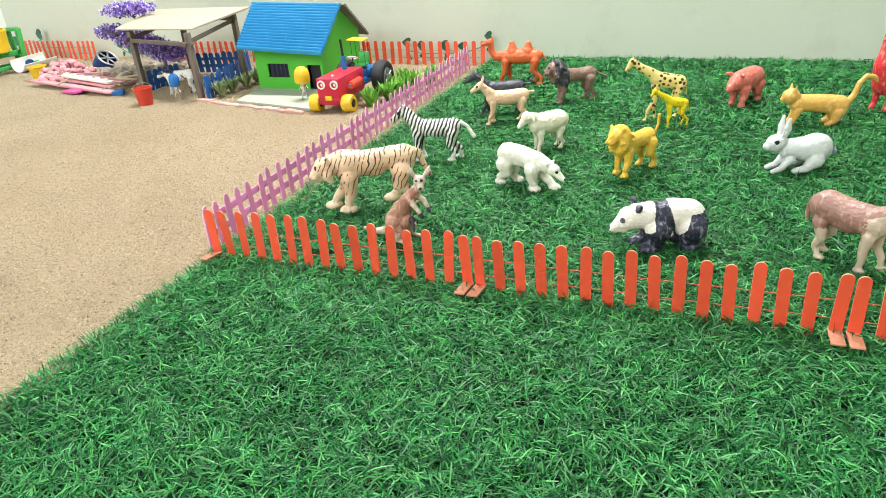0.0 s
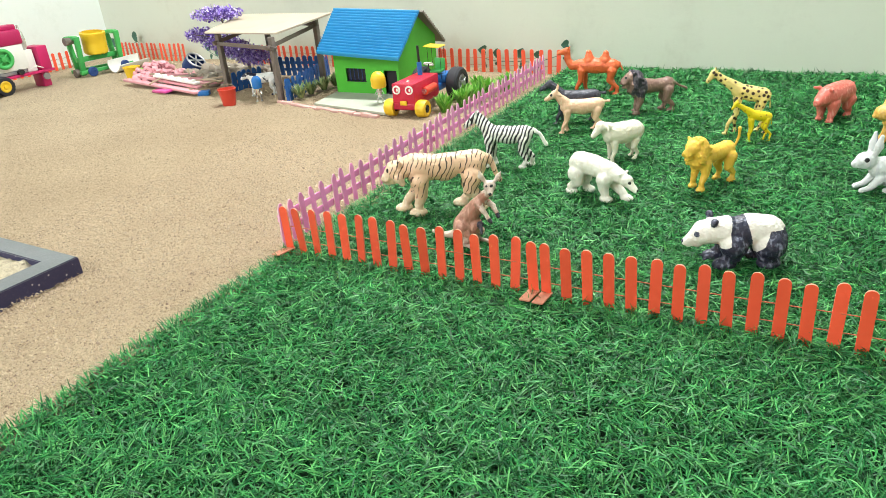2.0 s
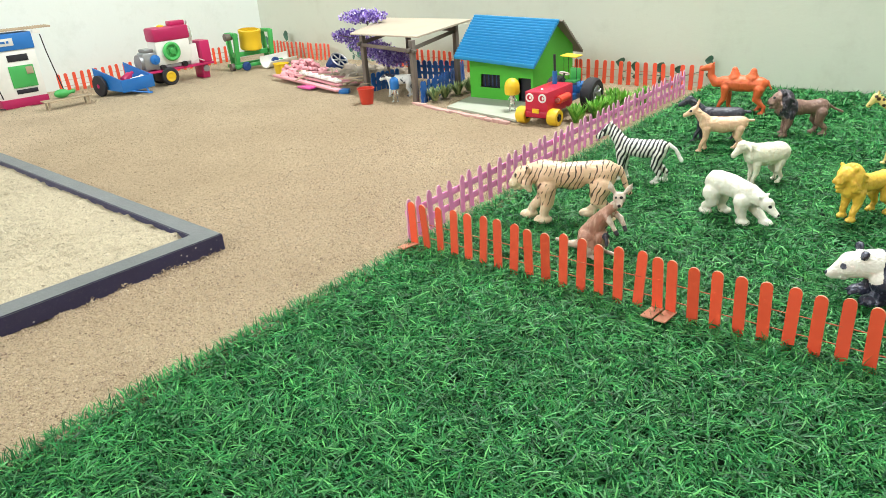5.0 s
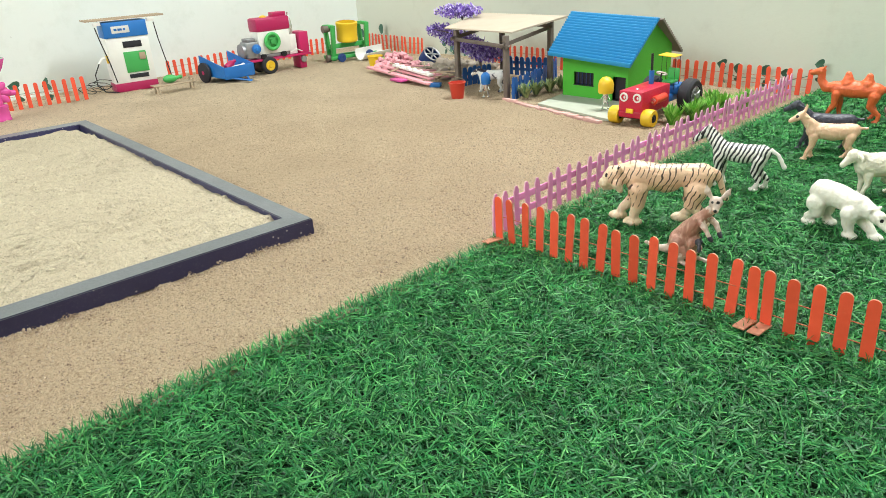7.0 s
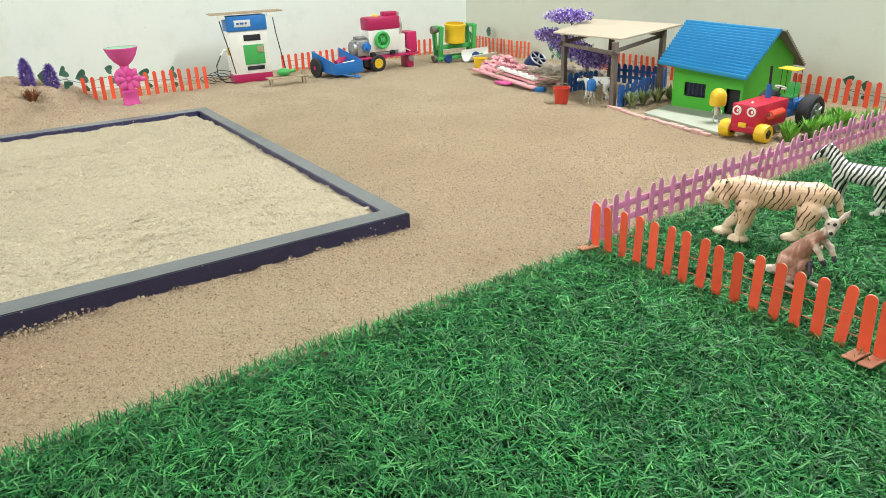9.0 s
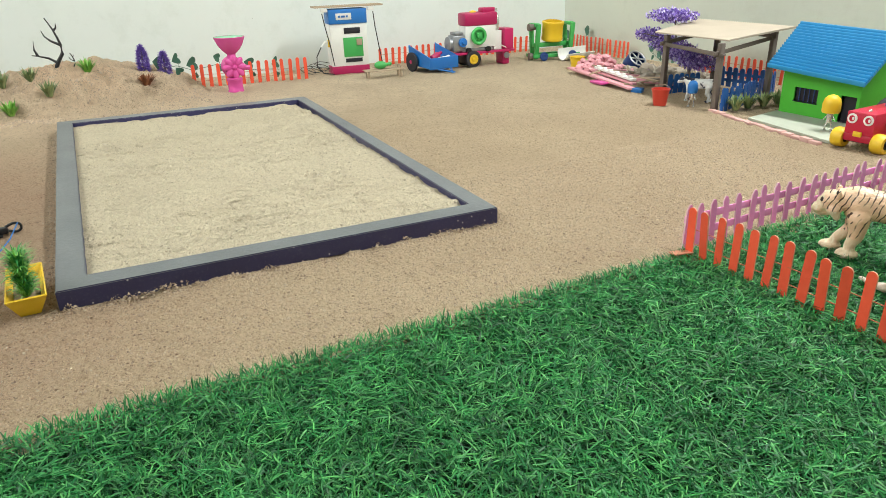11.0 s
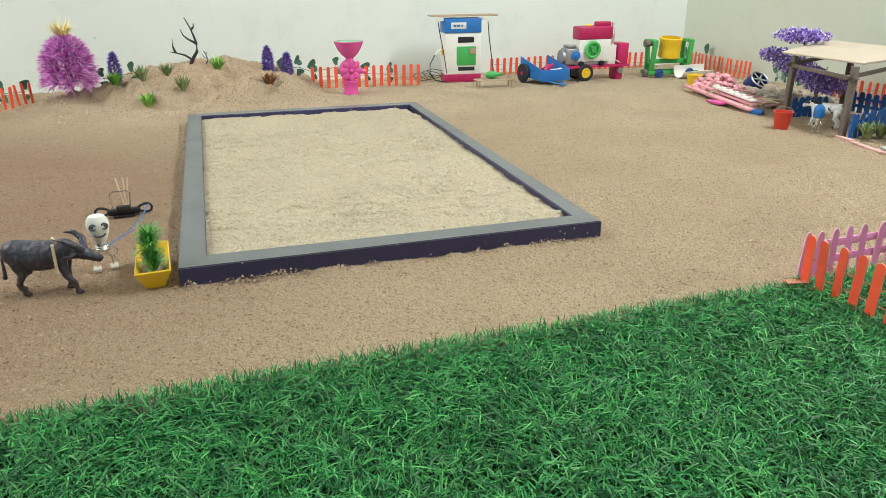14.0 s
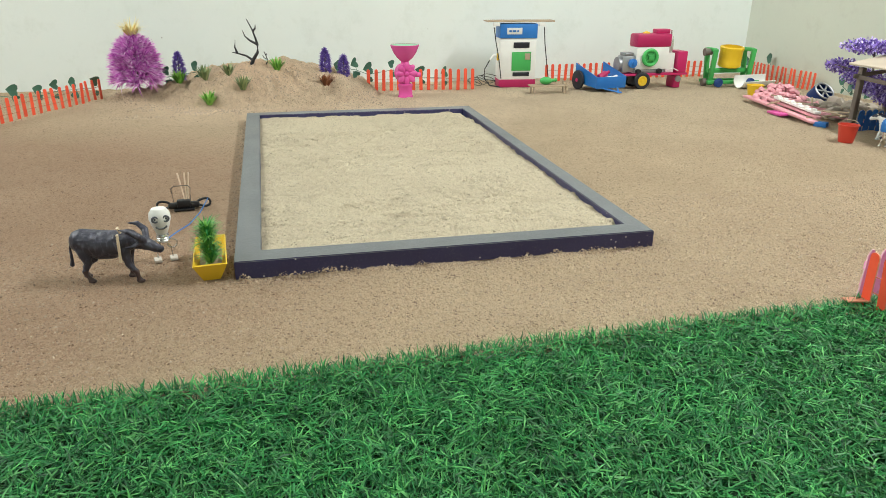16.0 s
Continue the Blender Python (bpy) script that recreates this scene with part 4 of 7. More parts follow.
def flowering_tree():
    rng = np.random.default_rng(70)
    tree = thing("flowering_tree", "lilac blossom tree leaning out beside the cattle shed", "tree", pose(-0.86, 0.87, 0))
    part("trunk", tube([(0.02, 0.0, 0), (0.0, 0.0, 0.05), (-0.03, -0.02, 0.11), (-0.035, -0.03, 0.18)], 0.005, 8, r_end=0.002), STICK, tree)
    for a, b in (((-0.03, -0.02, 0.10), (-0.085, -0.09, 0.135)), ((0, 0, 0.06), (0.05, 0.01, 0.075)), ((-0.02, -0.01, 0.09), (0.03, -0.02, 0.105))):
        part("branch", tube([a, Vector(a).lerp(Vector(b), 0.5) + Vector((0, 0, 0.006)), b], 0.0025, 6, r_end=0.001), STICK, tree)
    vs, qs, ts, o = [], [], [], 0
    for c, r, n in (((-0.040, -0.035, 0.178), (0.070, 0.055, 0.017), 1500), ((-0.105, -0.045, 0.126), (0.045, 0.03, 0.018), 900), ((-0.045, -0.035, 0.104), (0.055, 0.04, 0.020), 1200), ((0.0, -0.03, 0.085), (0.060, 0.04, 0.022), 1500), ((0.055, -0.02, 0.066), (0.060, 0.04, 0.022), 1500)):
        d = rng.normal(0, 1, (n, 3))
        d /= np.linalg.norm(d, axis=1)[:, None]
        p = np.array(c) + d * np.array(r) * rng.uniform(0.3, 1.15, n)[:, None]
        v, (q, t) = blades(p, 0.009, 0.004, 0.9, rng, 0.4)
        vs.append(v), qs.append(q + o), ts.append(t + o)
        o += len(v)
    part("crown", numpy_mesh("crown", np.concatenate(vs), [np.concatenate(qs), np.concatenate(ts)], LILAC), None, tree)


flowering_tree()


def heart_leaf(size):
    bm = bmesh.new()
    n = 16
    rim, c = [], bm.verts.new((0, 0, 0))
    for i in range(n):
        t = 2 * math.pi * i / n
        x, z = 0.5 * math.sin(t) ** 3 * 1.05, 0.42 * math.cos(t) - 0.15 * math.cos(2 * t) - 0.06 * math.cos(3 * t)
        rim.append(bm.verts.new((x * size, -0.12 * size * abs(x) * 2, z * size)))
    for i in range(n):
        bm.faces.new((c, rim[i], rim[(i + 1) % n]))
    out = bmesh.ops.extrude_face_region(bm, geom=bm.faces[:])["geom"]
    bmesh.ops.translate(bm, vec=(0, 0.0006, 0), verts=[g for g in out if isinstance(g, bmesh.types.BMVert)])
    bmesh.ops.recalc_face_normals(bm, faces=bm.faces[:])
    return bm


LEAF = mesh_of("leaf", heart_leaf(0.034), LEAF_DARK)


def garland(label, spots, base, facing, big=1.0):
    vine = thing("leaf_garland", label, "vine")
    pts = []
    for i, (u, z) in enumerate(spots):
        p = base(u)
        pts.append(Vector((p[0], p[1], max(0.012, z - 0.02))))
        part("leaf", LEAF, None, vine, m=pose(p[0], p[1], z, fence_rng.uniform(-30, 20), fence_rng.uniform(60, 150), facing + fence_rng.uniform(-30, 30)) @ Matrix.Scale(big * fence_rng.uniform(0.75, 1.15), 4))
        part("leaf", LEAF, None, vine, m=pose(p[0] + 0.003, p[1] + 0.004, max(0.014, z - 0.035), fence_rng.uniform(-30, 20), fence_rng.uniform(100, 250), facing + fence_rng.uniform(-30, 30)) @ Matrix.Scale(fence_rng.uniform(0.5, 0.8), 4))
        part("stalk", tube([(p[0], p[1], z), (p[0], p[1] + 0.004, z - 0.012), (p[0], p[1] + 0.008, max(0.01, z - 0.025))], 0.0006, 5), LEAF_DARK, vine)
    part("stem", tube(pts, 0.0009, 5), LEAF_DARK, vine)


garland("dark green plastic ivy leaves trailing along the wall", [(-1.40, 0.045), (-1.33, 0.035), (-1.265, 0.035), (-1.22, 0.048), (-1.17, 0.052), (-1.11, 0.056)], lambda u: (-1.690, u), 90)
garland("dark green plastic ivy leaves peeping over the sand mound", [(-0.915, 0.075), (-0.83, 0.088)], lambda u: (-1.725, u), 90)
garland("dark green plastic ivy leaves beside the sand mound", [(-0.40, 0.080), (-0.345, 0.085), (-0.30, 0.068), (-0.225, 0.080), (-0.13, 0.055), (-0.05, 0.05)], lambda u: (-1.700 + 0.02 * u, u), 90)
garland("dark green plastic ivy leaves along the green-white wall", [(1.575, 0.050), (1.615, 0.043), (1.68, 0.044), (1.725, 0.042), (1.80, 0.066)], lambda u: (CORNER @ Vector((u, -0.025, 0)))[:2], 0, 0.7)
garland("dark green plastic ivy leaves by the rubble heap", [(0.56, 0.05), (0.60, 0.03), (0.66, 0.045)], lambda u: (CORNER @ Vector((u, -0.03, 0)))[:2], 0)
garland("dark green plastic ivy leaves in the wall corner", [(0.06, 0.05), (0.19, 0.075)], lambda u: (CORNER @ Vector((u, -0.025, 0)))[:2], 0)


# ---- vehicles and machines ----
def wheel(parent, at, r, w, tyre, hub, axis="x", hub_r=0.6, spokes=0):
    """A wheel: tyre with tread ribs, rim under it, hub cap."""
    turn = pose(0, 0, 0, 0, 90, 0) if axis == "x" else pose(0, 0, 0, 90, 0, 0)
    prof = [(r * hub_r, -w / 2), (r * 0.9, -w / 2), (r, -w * 0.32), (r, w * 0.32), (r * 0.9, w / 2), (r * hub_r, w / 2)]
    base = thing_part("wheel", parent, pose(*at) @ turn)
    bm = lathe(prof, 36, caps=False)
    for v in bm.verts:
        if v.co.xy.length > r * 0.99 and round(math.atan2(v.co.y, v.co.x) / (math.pi / 18)) % 2:
            v.co.xy *= 1.025
    part("tyre", bm, tyre, base)
    part("rim", lathe([(r * hub_r * 0.98, -w * 0.42), (r * hub_r * 0.98, w * 0.42), (r * hub_r * 0.8, w * 0.52), (r * 0.22, w * 0.36), (r * 0.2, w * 0.56), (0.0005, w * 0.58)], 24), hub, base)
    for i in range(spokes):
        a = 2 * math.pi * i / spokes
        part("spoke", rod((r * 0.15 * math.cos(a), r * 0.15 * math.sin(a), w * 0.5), (r * hub_r * 0.9 * math.cos(a), r * hub_r * 0.9 * math.sin(a), w * 0.5), r * 0.05, seg=8), hub, base)
    return base


def thing_part(name, parent, m):
    """A part that carries sub-parts: a small axle stub at its centre."""
    ob = new(name, mesh_of(name, rod((0, 0, -0.002), (0, 0, 0.002), 0.0015, seg=8), GREY_METAL))
    ob.parent, ob.matrix_basis = parent, m
    return ob


def tractor():
    t = thing("toy_tractor", "handmade cherry-red toy tractor with painted ring eyes", "tractor", pose(-0.189, 0.602, 0, 0, 0, 2) @ Matrix.Scale(0.93, 4))
    part("bonnet", box((0.055, 0.118, 0.050), (0, 0.052, 0.048), 0.002), TRACTOR_RED, t)
    part("nose", box((0.054, 0.010, 0.014), (0, -0.004, 0.024), 0.002), TRACTOR_RED, t)
    for x in (-0.0155, 0.0155):
        eye = part("eye", lathe([(0.0095, 0), (0.0095, 0.002), (0.006, 0.0024), (0.006, 0.001)], 24, m=pose(x, -0.007, 0.060, 90, 0, 0)), WHITE, t, "white ring eye")
        part("pupil", lathe([(0.0062, 0.0), (0.0062, 0.0016), (0.003, 0.0022)], 20, m=pose(x, -0.007, 0.060, 90, 0, 0)), TRACTOR_RED, eye)
        part("glint", ball((x + 0.002, -0.0092, 0.060), 0.0024, (1, 0.4, 1.4)), WHITE, eye)
    part("mouth", box((0.017, 0.004, 0.010), (0, -0.009, 0.032), 0.0015), YELLOW, t)
    part("radiator_cap", ball((0.004, 0.012, 0.074), 0.0036), CHROME, t)
    part("silencer", rod((0.034, 0.030, 0.050), (0.036, 0.072, 0.052), 0.0085), BUCKET_RED, t, "orange-red battery cell strapped on")
    part("silencer_cap", rod((0.0335, 0.026, 0.050), (0.034, 0.0302, 0.050), 0.0055), CHROME, t)
    part("exhaust_base", rod((-0.006, 0.088, 0.070), (-0.006, 0.088, 0.101), 0.0055), BLUE, t)
    part("exhaust_pipe", rod((-0.006, 0.088, 0.100), (-0.0075, 0.089, 0.137), 0.0028), BLACK, t)
    part("front_axle", rod((-0.045, 0.004, 0.016), (0.045, 0.004, 0.016), 0.003), BLACK, t)
    part("chassis", box((0.034, 0.12, 0.016), (0, 0.13, 0.034), 0.002), BLUE, t)
    part("gearbox", box((0.05, 0.05, 0.02), (0, 0.175, 0.050), 0.003), BLUE, t)
    part("seat_base", box((0.026, 0.030, 0.006), (0.004, 0.155, 0.068), 0.002), GREEN, t)
    part("seat_back", box((0.026, 0.006, 0.026), (0.004, 0.171, 0.082), 0.002), GREEN, t)
    part("steering_column", rod((0.0, 0.112, 0.07), (0.0, 0.122, 0.090), 0.0018), BLACK, t)
    part("steering_wheel", torus(0.011, 0.0016, m=pose(0, 0.122, 0.090, -25, 0, 0)), WHITE, t)
    part("canopy", box((0.040, 0.036, 0.0022), (-0.002, 0.16, 0.124), 0.0008, pose(0, 0, 0, 0, 4, 0)), YELLOW, t)
    for x, y in ((-0.016, 0.150), (0.016, 0.150), (-0.016, 0.172), (0.016, 0.172)):
        part("canopy_post", rod((x, y, 0.05), (x, y, 0.123), 0.0006), BLACK, t)
    for x in (-0.039, 0.039):
        wheel(t, (x, 0.004, 0.0185), 0.0185, 0.023, YELLOW, BLACK, hub_r=0.5)
    for x in (-0.045, 0.047):
        wheel(t, (x, 0.168, 0.037), 0.037, 0.028, RUBBER, GREY_METAL, hub_r=0.62, spokes=6)


tractor()


def fuel_pump():
    p = thing("toy_fuel_pump", "white toy fuel pump with blue top and crimson base", "fuel pump", pose(-1.672, 0.187, 0.001, 0, 0, 83))
    w, d = 0.121, 0.064
    part("base", box((w + 0.002, d + 0.006, 0.0245), (0, 0, 0.01225), 0.0015), MAGENTA, p)
    part("body", box((w, d, 0.131), (0, 0, 0.0900), 0.0015), WHITE, p)
    part("head", box((w + 0.003, d + 0.006, 0.0445), (0, 0, 0.1778), 0.0015), BLUE, p)
    f = -d / 2
    sign = part("sign", box((0.050, 0.0012, 0.020), (-0.014, f - 0.0036, 0.178), 0.0004), WHITE, p, "small white label with unreadable print")
    for i, wd in enumerate((0.008, 0.012, 0.006)):
        part("print_bar", box((wd, 0.0006, 0.006), (-0.028 + i * 0.0125, f - 0.0045, 0.178)), BLUE, sign)
    part("display", box((0.053, 0.002, 0.018), (0.011, f - 0.0006, 0.134), 0.0005), DARK_HOLE, p, "dark display slot")
    door = part("panel", box((0.064, 0.003, 0.060), (0.012, f - 0.0012, 0.083), 0.001), GREEN, p, "green panel door")
    pad = part("keypad", box((0.018, 0.003, 0.020), (0.032, f - 0.0035, 0.098), 0.001), CARD, door, "brown keypad")
    part("slot", box((0.055, 0.002, 0.012), (0.012, f - 0.0006, 0.042), 0.0005), DARK_HOLE, p, "dark lower slot")
    bm = corrugated(0.066, 0.222, 30, 0.002, 0.003)
    bm.transform(pose(-0.105, 0.03, 0.2085, 0, 0, -90))
    part("canopy", bm, CARD, p, "strip of corrugated cardboard")
    for x in (-0.075, 0.075):
        part("lamp_block", box((0.02, 0.014, 0.010), (x, f - 0.004, 0.1985), 0.001), WHITE, p)
    part("hose", tube([(-0.082, f - 0.004, 0.19), (-0.076, f - 0.006, 0.15), (-0.064, f - 0.008, 0.09), (-0.056, f - 0.01, 0.03)], 0.0016), BLACK, p)
    part("hose", tube([(0.083, f - 0.004, 0.19), (0.087, f - 0.006, 0.14), (0.097, f - 0.008, 0.07), (0.106, f - 0.010, 0.012)], 0.0016), BLACK, p)
    part("nozzle_hook", box((0.006, 0.012, 0.022), (-0.063, f + 0.02, 0.096), 0.001), YELLOW, p, "yellow holster")
    part("nozzle", tube([(-0.066, f + 0.02, 0.100), (-0.078, f + 0.012, 0.102), (-0.092, f + 0.004, 0.088)], 0.004, 10, r_end=0.003), WHITE, p, "white nozzle")
    part("filling_hose", tube([(-0.092, f + 0.004, 0.088), (-0.110, f - 0.004, 0.06), (-0.112, f - 0.012, 0.03), (-0.095, f - 0.018, 0.010), (-0.06, f - 0.02, 0.004)], 0.0018), BLACK, p)


fuel_pump()


def cable_coil():
    rng = random.Random(8)
    bm = None
    for k in range(4):
        c = Vector((-1.70, 0.055 + 0.02 * k, 0.014 + 0.004 * k))
        pts = [c + Vector((0.012 * math.cos(a), (0.022 + 0.004 * k) * math.cos(a + 0.6), 0.012 * math.sin(a) + rng.uniform(-0.002, 0.002))) for a in [i * 0.52 for i in range(13)]]
        bm = tube(pts, 0.0011, 6, bm)
    solo("cable_tangle", bm, BLACK, "tangled thin black cable lying behind the fuel pump", "cable")


cable_coil()


def bench():
    b = thing("stick_bench", "low bench glued from pale sticks, standing in the sand", "bench", pose(-1.50, 0.238, 0, 0, 0, 84))
    for y in (-0.016, 0, 0.016):
        part("slat", box((0.125, 0.010, 0.003), (0, y, 0.024), 0.0005), CARD, b)
    for x in (-0.052, 0.052):
        for y in (-0.016, 0.016):
            part("leg", rod((x, y, 0), (x, y, 0.034 if x > 0 else 0.023), 0.0025, seg=8), CARD, b)


bench()
solo("green_bulb", ball((0, 0, 0), 0.0135, (1.5, 1, 0.9), bm=rod((0.015, 0, 0), (0.034, 0, 0.003), 0.006, 0.004, bm=ball((0.03, 0, 0.002), 0.006))), GREEN, "glossy green bulb-shaped toy lying on the stick bench", "toy", pose(-1.508, 0.232, 0.0375, 0, 0, 80))


def trailer():
    t = thing("toy_trailer", "blue toy farm trailer with raised tapering sides", "trailer", pose(-1.535, 0.430, 0, 0, 0, 8))
    L, w = 0.125, 0.105
    part("floor_panel", box((L, w, 0.003), (0, 0, 0.022), 0.0005), BLUE, t)
    part("front_panel", box((0.003, w + 0.006, 0.036), (L / 2, 0, 0.030), 0.0006), BLUE, t)
    for s in (-1, 1):
        bm = bmesh.new()
        f = bm.faces.new([bm.verts.new(q) for q in ((-L / 2, 0, 0.02), (L / 2, 0, 0.014), (L / 2, 0, 0.048), (-L / 2, 0, 0.080))])
        out = bmesh.ops.extrude_face_region(bm, geom=[f])["geom"]
        bmesh.ops.translate(bm, vec=(0, 0.003, 0), verts=[g for g in out if isinstance(g, bmesh.types.BMVert)])
        bmesh.ops.recalc_face_normals(bm, faces=bm.faces[:])
        bm.transform(Matrix.Translation((0, s * w / 2 - 0.0015, 0)))
        part("side_panel", bm, BLUE, t)
    part("axle", rod((-0.03, -w / 2 - 0.01, 0.026), (-0.03, w / 2 + 0.01, 0.026), 0.002), BLACK, t)
    for s in (-1, 1):
        wheel(t, (-0.032, s * (w / 2 + 0.010), 0.030), 0.030, 0.010, RUBBER, MAGENTA, axis="y", hub_r=0.2)
    part("drawbar", tube([(L / 2, -0.025, 0.012), (L / 2 + 0.045, 0, 0.006)], 0.0028), BLUE, t)
    part("drawbar", tube([(L / 2, 0.025, 0.012), (L / 2 + 0.045, 0, 0.006)], 0.0028), BLUE, t)
    part("hitch_ring", torus(0.006, 0.002, m=pose(L / 2 + 0.048, 0, 0.006)), BLUE, t)


trailer()
solo("toy_bottle", lathe([(0.002, 0), (0.011, 0.002), (0.011, 0.028), (0.005, 0.036), (0.005, 0.044), (0.002, 0.045)], 18), MAGENTA, "crimson toy bottle lying in the blue trailer", "bottle", pose(-1.535, 0.425, 0.036, 0, 65, 100))
for i, (x, y) in enumerate(((-1.512, 0.438), (-1.515, 0.462))):
    solo("white_bottle", lathe([(0.002, 0), (0.009, 0.001), (0.009, 0.022), (0.004, 0.028), (0.002, 0.03)], 16), WHITE, "small white bottle lying in the blue trailer", "bottle", pose(x, y, 0.034, 0, 80, 60 + 50 * i))


def engine_lorry():
    t = thing("toy_engine_lorry", "crimson toy flatbed carrying a white and crimson engine", "lorry", pose(-1.535, 0.630, 0, 0, 0, 88))
    part("flatbed", box((0.228, 0.062, 0.007), (-0.017, 0, 0.046), 0.001), MAGENTA, t)
    part("cab_panel", box((0.034, 0.062, 0.068), (0.074, 0, 0.0835), 0.003), MAGENTA, t)
    part("front_leg", box((0.024, 0.05, 0.044), (0.066, 0, 0.0225), 0.003), MAGENTA, t)
    part("front_disc", rod((0.066, -0.026, 0.030), (0.066, -0.031, 0.030), 0.010), GREY_METAL, t)
    part("rear_axle", box((0.03, 0.05, 0.03), (-0.075, 0, 0.027), 0.004), BLACK, t)
    for y in (-0.034, 0.034):
        wheel(t, (-0.066, y, 0.0275), 0.0270, 0.015, RUBBER, YELLOW, axis="y", hub_r=0.62)
    eng = part("engine_block", box((0.114, 0.052, 0.070), (-0.032, 0, 0.0970), 0.002), WHITE, t)
    part("engine_skid", box((0.118, 0.046, 0.010), (-0.042, 0, 0.0560), 0.001), GREY_METAL, eng)
    for x in (-0.080, -0.006):
        part("engine_foot", rod((x, -0.020, 0.057), (x, -0.036, 0.057), 0.008), BLACK, eng)
    part("flywheel", torus(0.0235, 0.0055, 28, 10, pose(-0.043, -0.033, 0.100, 90, 0, 0)), GREEN, eng)
    part("flywheel_disc", lathe([(0.022, 0), (0.022, 0.003), (0.009, 0.005), (0.008, 0.012), (0.001, 0.013)], 24, m=pose(-0.043, -0.027, 0.100, 90, 0, 0)), GREEN, eng)
    for i in range(4):
        a = math.pi / 4 + math.pi * i / 2
        part("spoke", rod((-0.043 + 0.008 * math.cos(a), -0.034, 0.100 + 0.008 * math.sin(a)), (-0.043 + 0.022 * math.cos(a), -0.034, 0.100 + 0.022 * math.sin(a)), 0.002, seg=8), GREEN, eng)
    tank = part("tank", box((0.122, 0.058, 0.042), (-0.030, 0, 0.152), 0.007), MAGENTA, t, "rounded crimson tank")
    part("tank_box", box((0.048, 0.032, 0.014), (0.004, 0, 0.179), 0.003), MAGENTA, tank)
    part("tank_cap", lathe([(0.011, 0), (0.011, 0.004), (0.004, 0.007)], 16, m=pose(-0.048, 0, 0.172)), YELLOW, tank, "yellow filler cap")
    motor = part("motor", box((0.046, 0.046, 0.052), (-0.112, -0.004, 0.080), 0.006), GREY_METAL, t, "grey motor box")
    part("motor_lid", box((0.030, 0.040, 0.010), (-0.112, -0.004, 0.1105), 0.003), GREY_METAL, motor)
    part("pulley", lathe([(0.0145, 0), (0.0145, 0.006), (0.006, 0.008), (0.005, 0.012)], 22, m=pose(-0.101, -0.027, 0.083, 90, 0, 0)), BLUE, motor, "blue pulley")
    part("motor_cover", rod((-0.144, -0.002, 0.078), (-0.134, -0.002, 0.078), 0.024), GREY_METAL, motor)
    part("exhaust_can", lathe([(0.003, 0), (0.009, 0.006), (0.010, 0.030), (0.008, 0.048), (0.003, 0.056), (0.003, 0.070)], 18, m=pose(0.036, -0.010, 0.112)), CHROME, t, "silver exhaust can")
    part("exhaust_block", box((0.030, 0.034, 0.062), (0.038, 0, 0.0805), 0.002), WHITE, t)
    part("cable", tube([(0.02, -0.028, 0.056), (0.040, -0.034, 0.066), (0.062, -0.031, 0.056)], 0.0016), WHITE, t)


engine_lorry()


def mixer():
    m = thing("toy_concrete_mixer", "green toy concrete mixer frame with a yellow drum", "mixer", pose(-1.515, 0.888, 0, 0, 0, 82) @ Matrix.Scale(1.06, 4))
    part("base_beam", box((0.17, 0.012, 0.010), (0.01, -0.020, 0.014), 0.001), GREEN, m)
    part("base_beam", box((0.17, 0.012, 0.010), (0.01, 0.030, 0.014), 0.001), GREEN, m)
    part("cross_beam", box((0.135, 0.012, 0.014), (0, 0.0, 0.048), 0.001), GREEN, m)
    for x in (-0.062, 0.062):
        for y0, y1 in ((-0.030, -0.008), (0.034, 0.012)):
            part("upright", box((0.014, 0.010, 0.112), (x, (y0 + y1) / 2, 0.06), 0.001, pose(0, 0, 0, 8 if y0 < 0 else -8, 0, 0)), GREEN, m)
        part("cap_beam", box((0.016, 0.040, 0.010), (x, 0.002, 0.112), 0.001), GREEN, m)
    drum = part("drum", lathe([(0.002, 0), (0.030, 0.001), (0.034, 0.004), (0.035, 0.012), (0.034, 0.016), (0.0345, 0.052), (0.036, 0.056), (0.036, 0.062), (0.030, 0.064), (0.030, 0.020), (0.001, 0.018)], 32, m=pose(0.0, 0, 0.058, 6, 0, 0)), YELLOW, m)
    part("motor_cup", rod((-0.088, -0.004, 0.105), (-0.064, -0.004, 0.105), 0.012, 0.009), STICK, m, "brown motor cup")
    for x in (-0.045, 0.06):
        wheel(m, (x, -0.036, 0.014), 0.0135, 0.010, NAVY, NAVY, axis="y")
    part("gear_guard", rod((-0.082, 0.0, 0.012), (-0.07, 0.0, 0.012), 0.012), STICK, m)


mixer()
bm = bmesh.new()
for i in range(13):
    a = math.pi * i / 12
    bm.verts.new((0, -0.026 * math.cos(a), 0.032 - 0.031 * math.sin(a)))
    bm.verts.new((0, -0.0235 * math.cos(a), 0.032 - 0.0285 * math.sin(a)))
bm.verts.ensure_lookup_table()
fs = [bm.faces.new((bm.verts[2 * i], bm.verts[2 * i + 2], bm.verts[2 * i + 3], bm.verts[2 * i + 1])) for i in range(12)]
out = bmesh.ops.extrude_face_region(bm, geom=fs)["geom"]
bmesh.ops.translate(bm, vec=(0.13, 0, 0), verts=[g for g in out if isinstance(g, bmesh.types.BMVert)])
bmesh.ops.recalc_face_normals(bm, faces=bm.faces[:])
solo("white_trough", bm, WHITE, "white half-pipe trough lying in the sand by the mixer", "trough", pose(-1.455, 0.885, 0.001, 18, 0, 96))


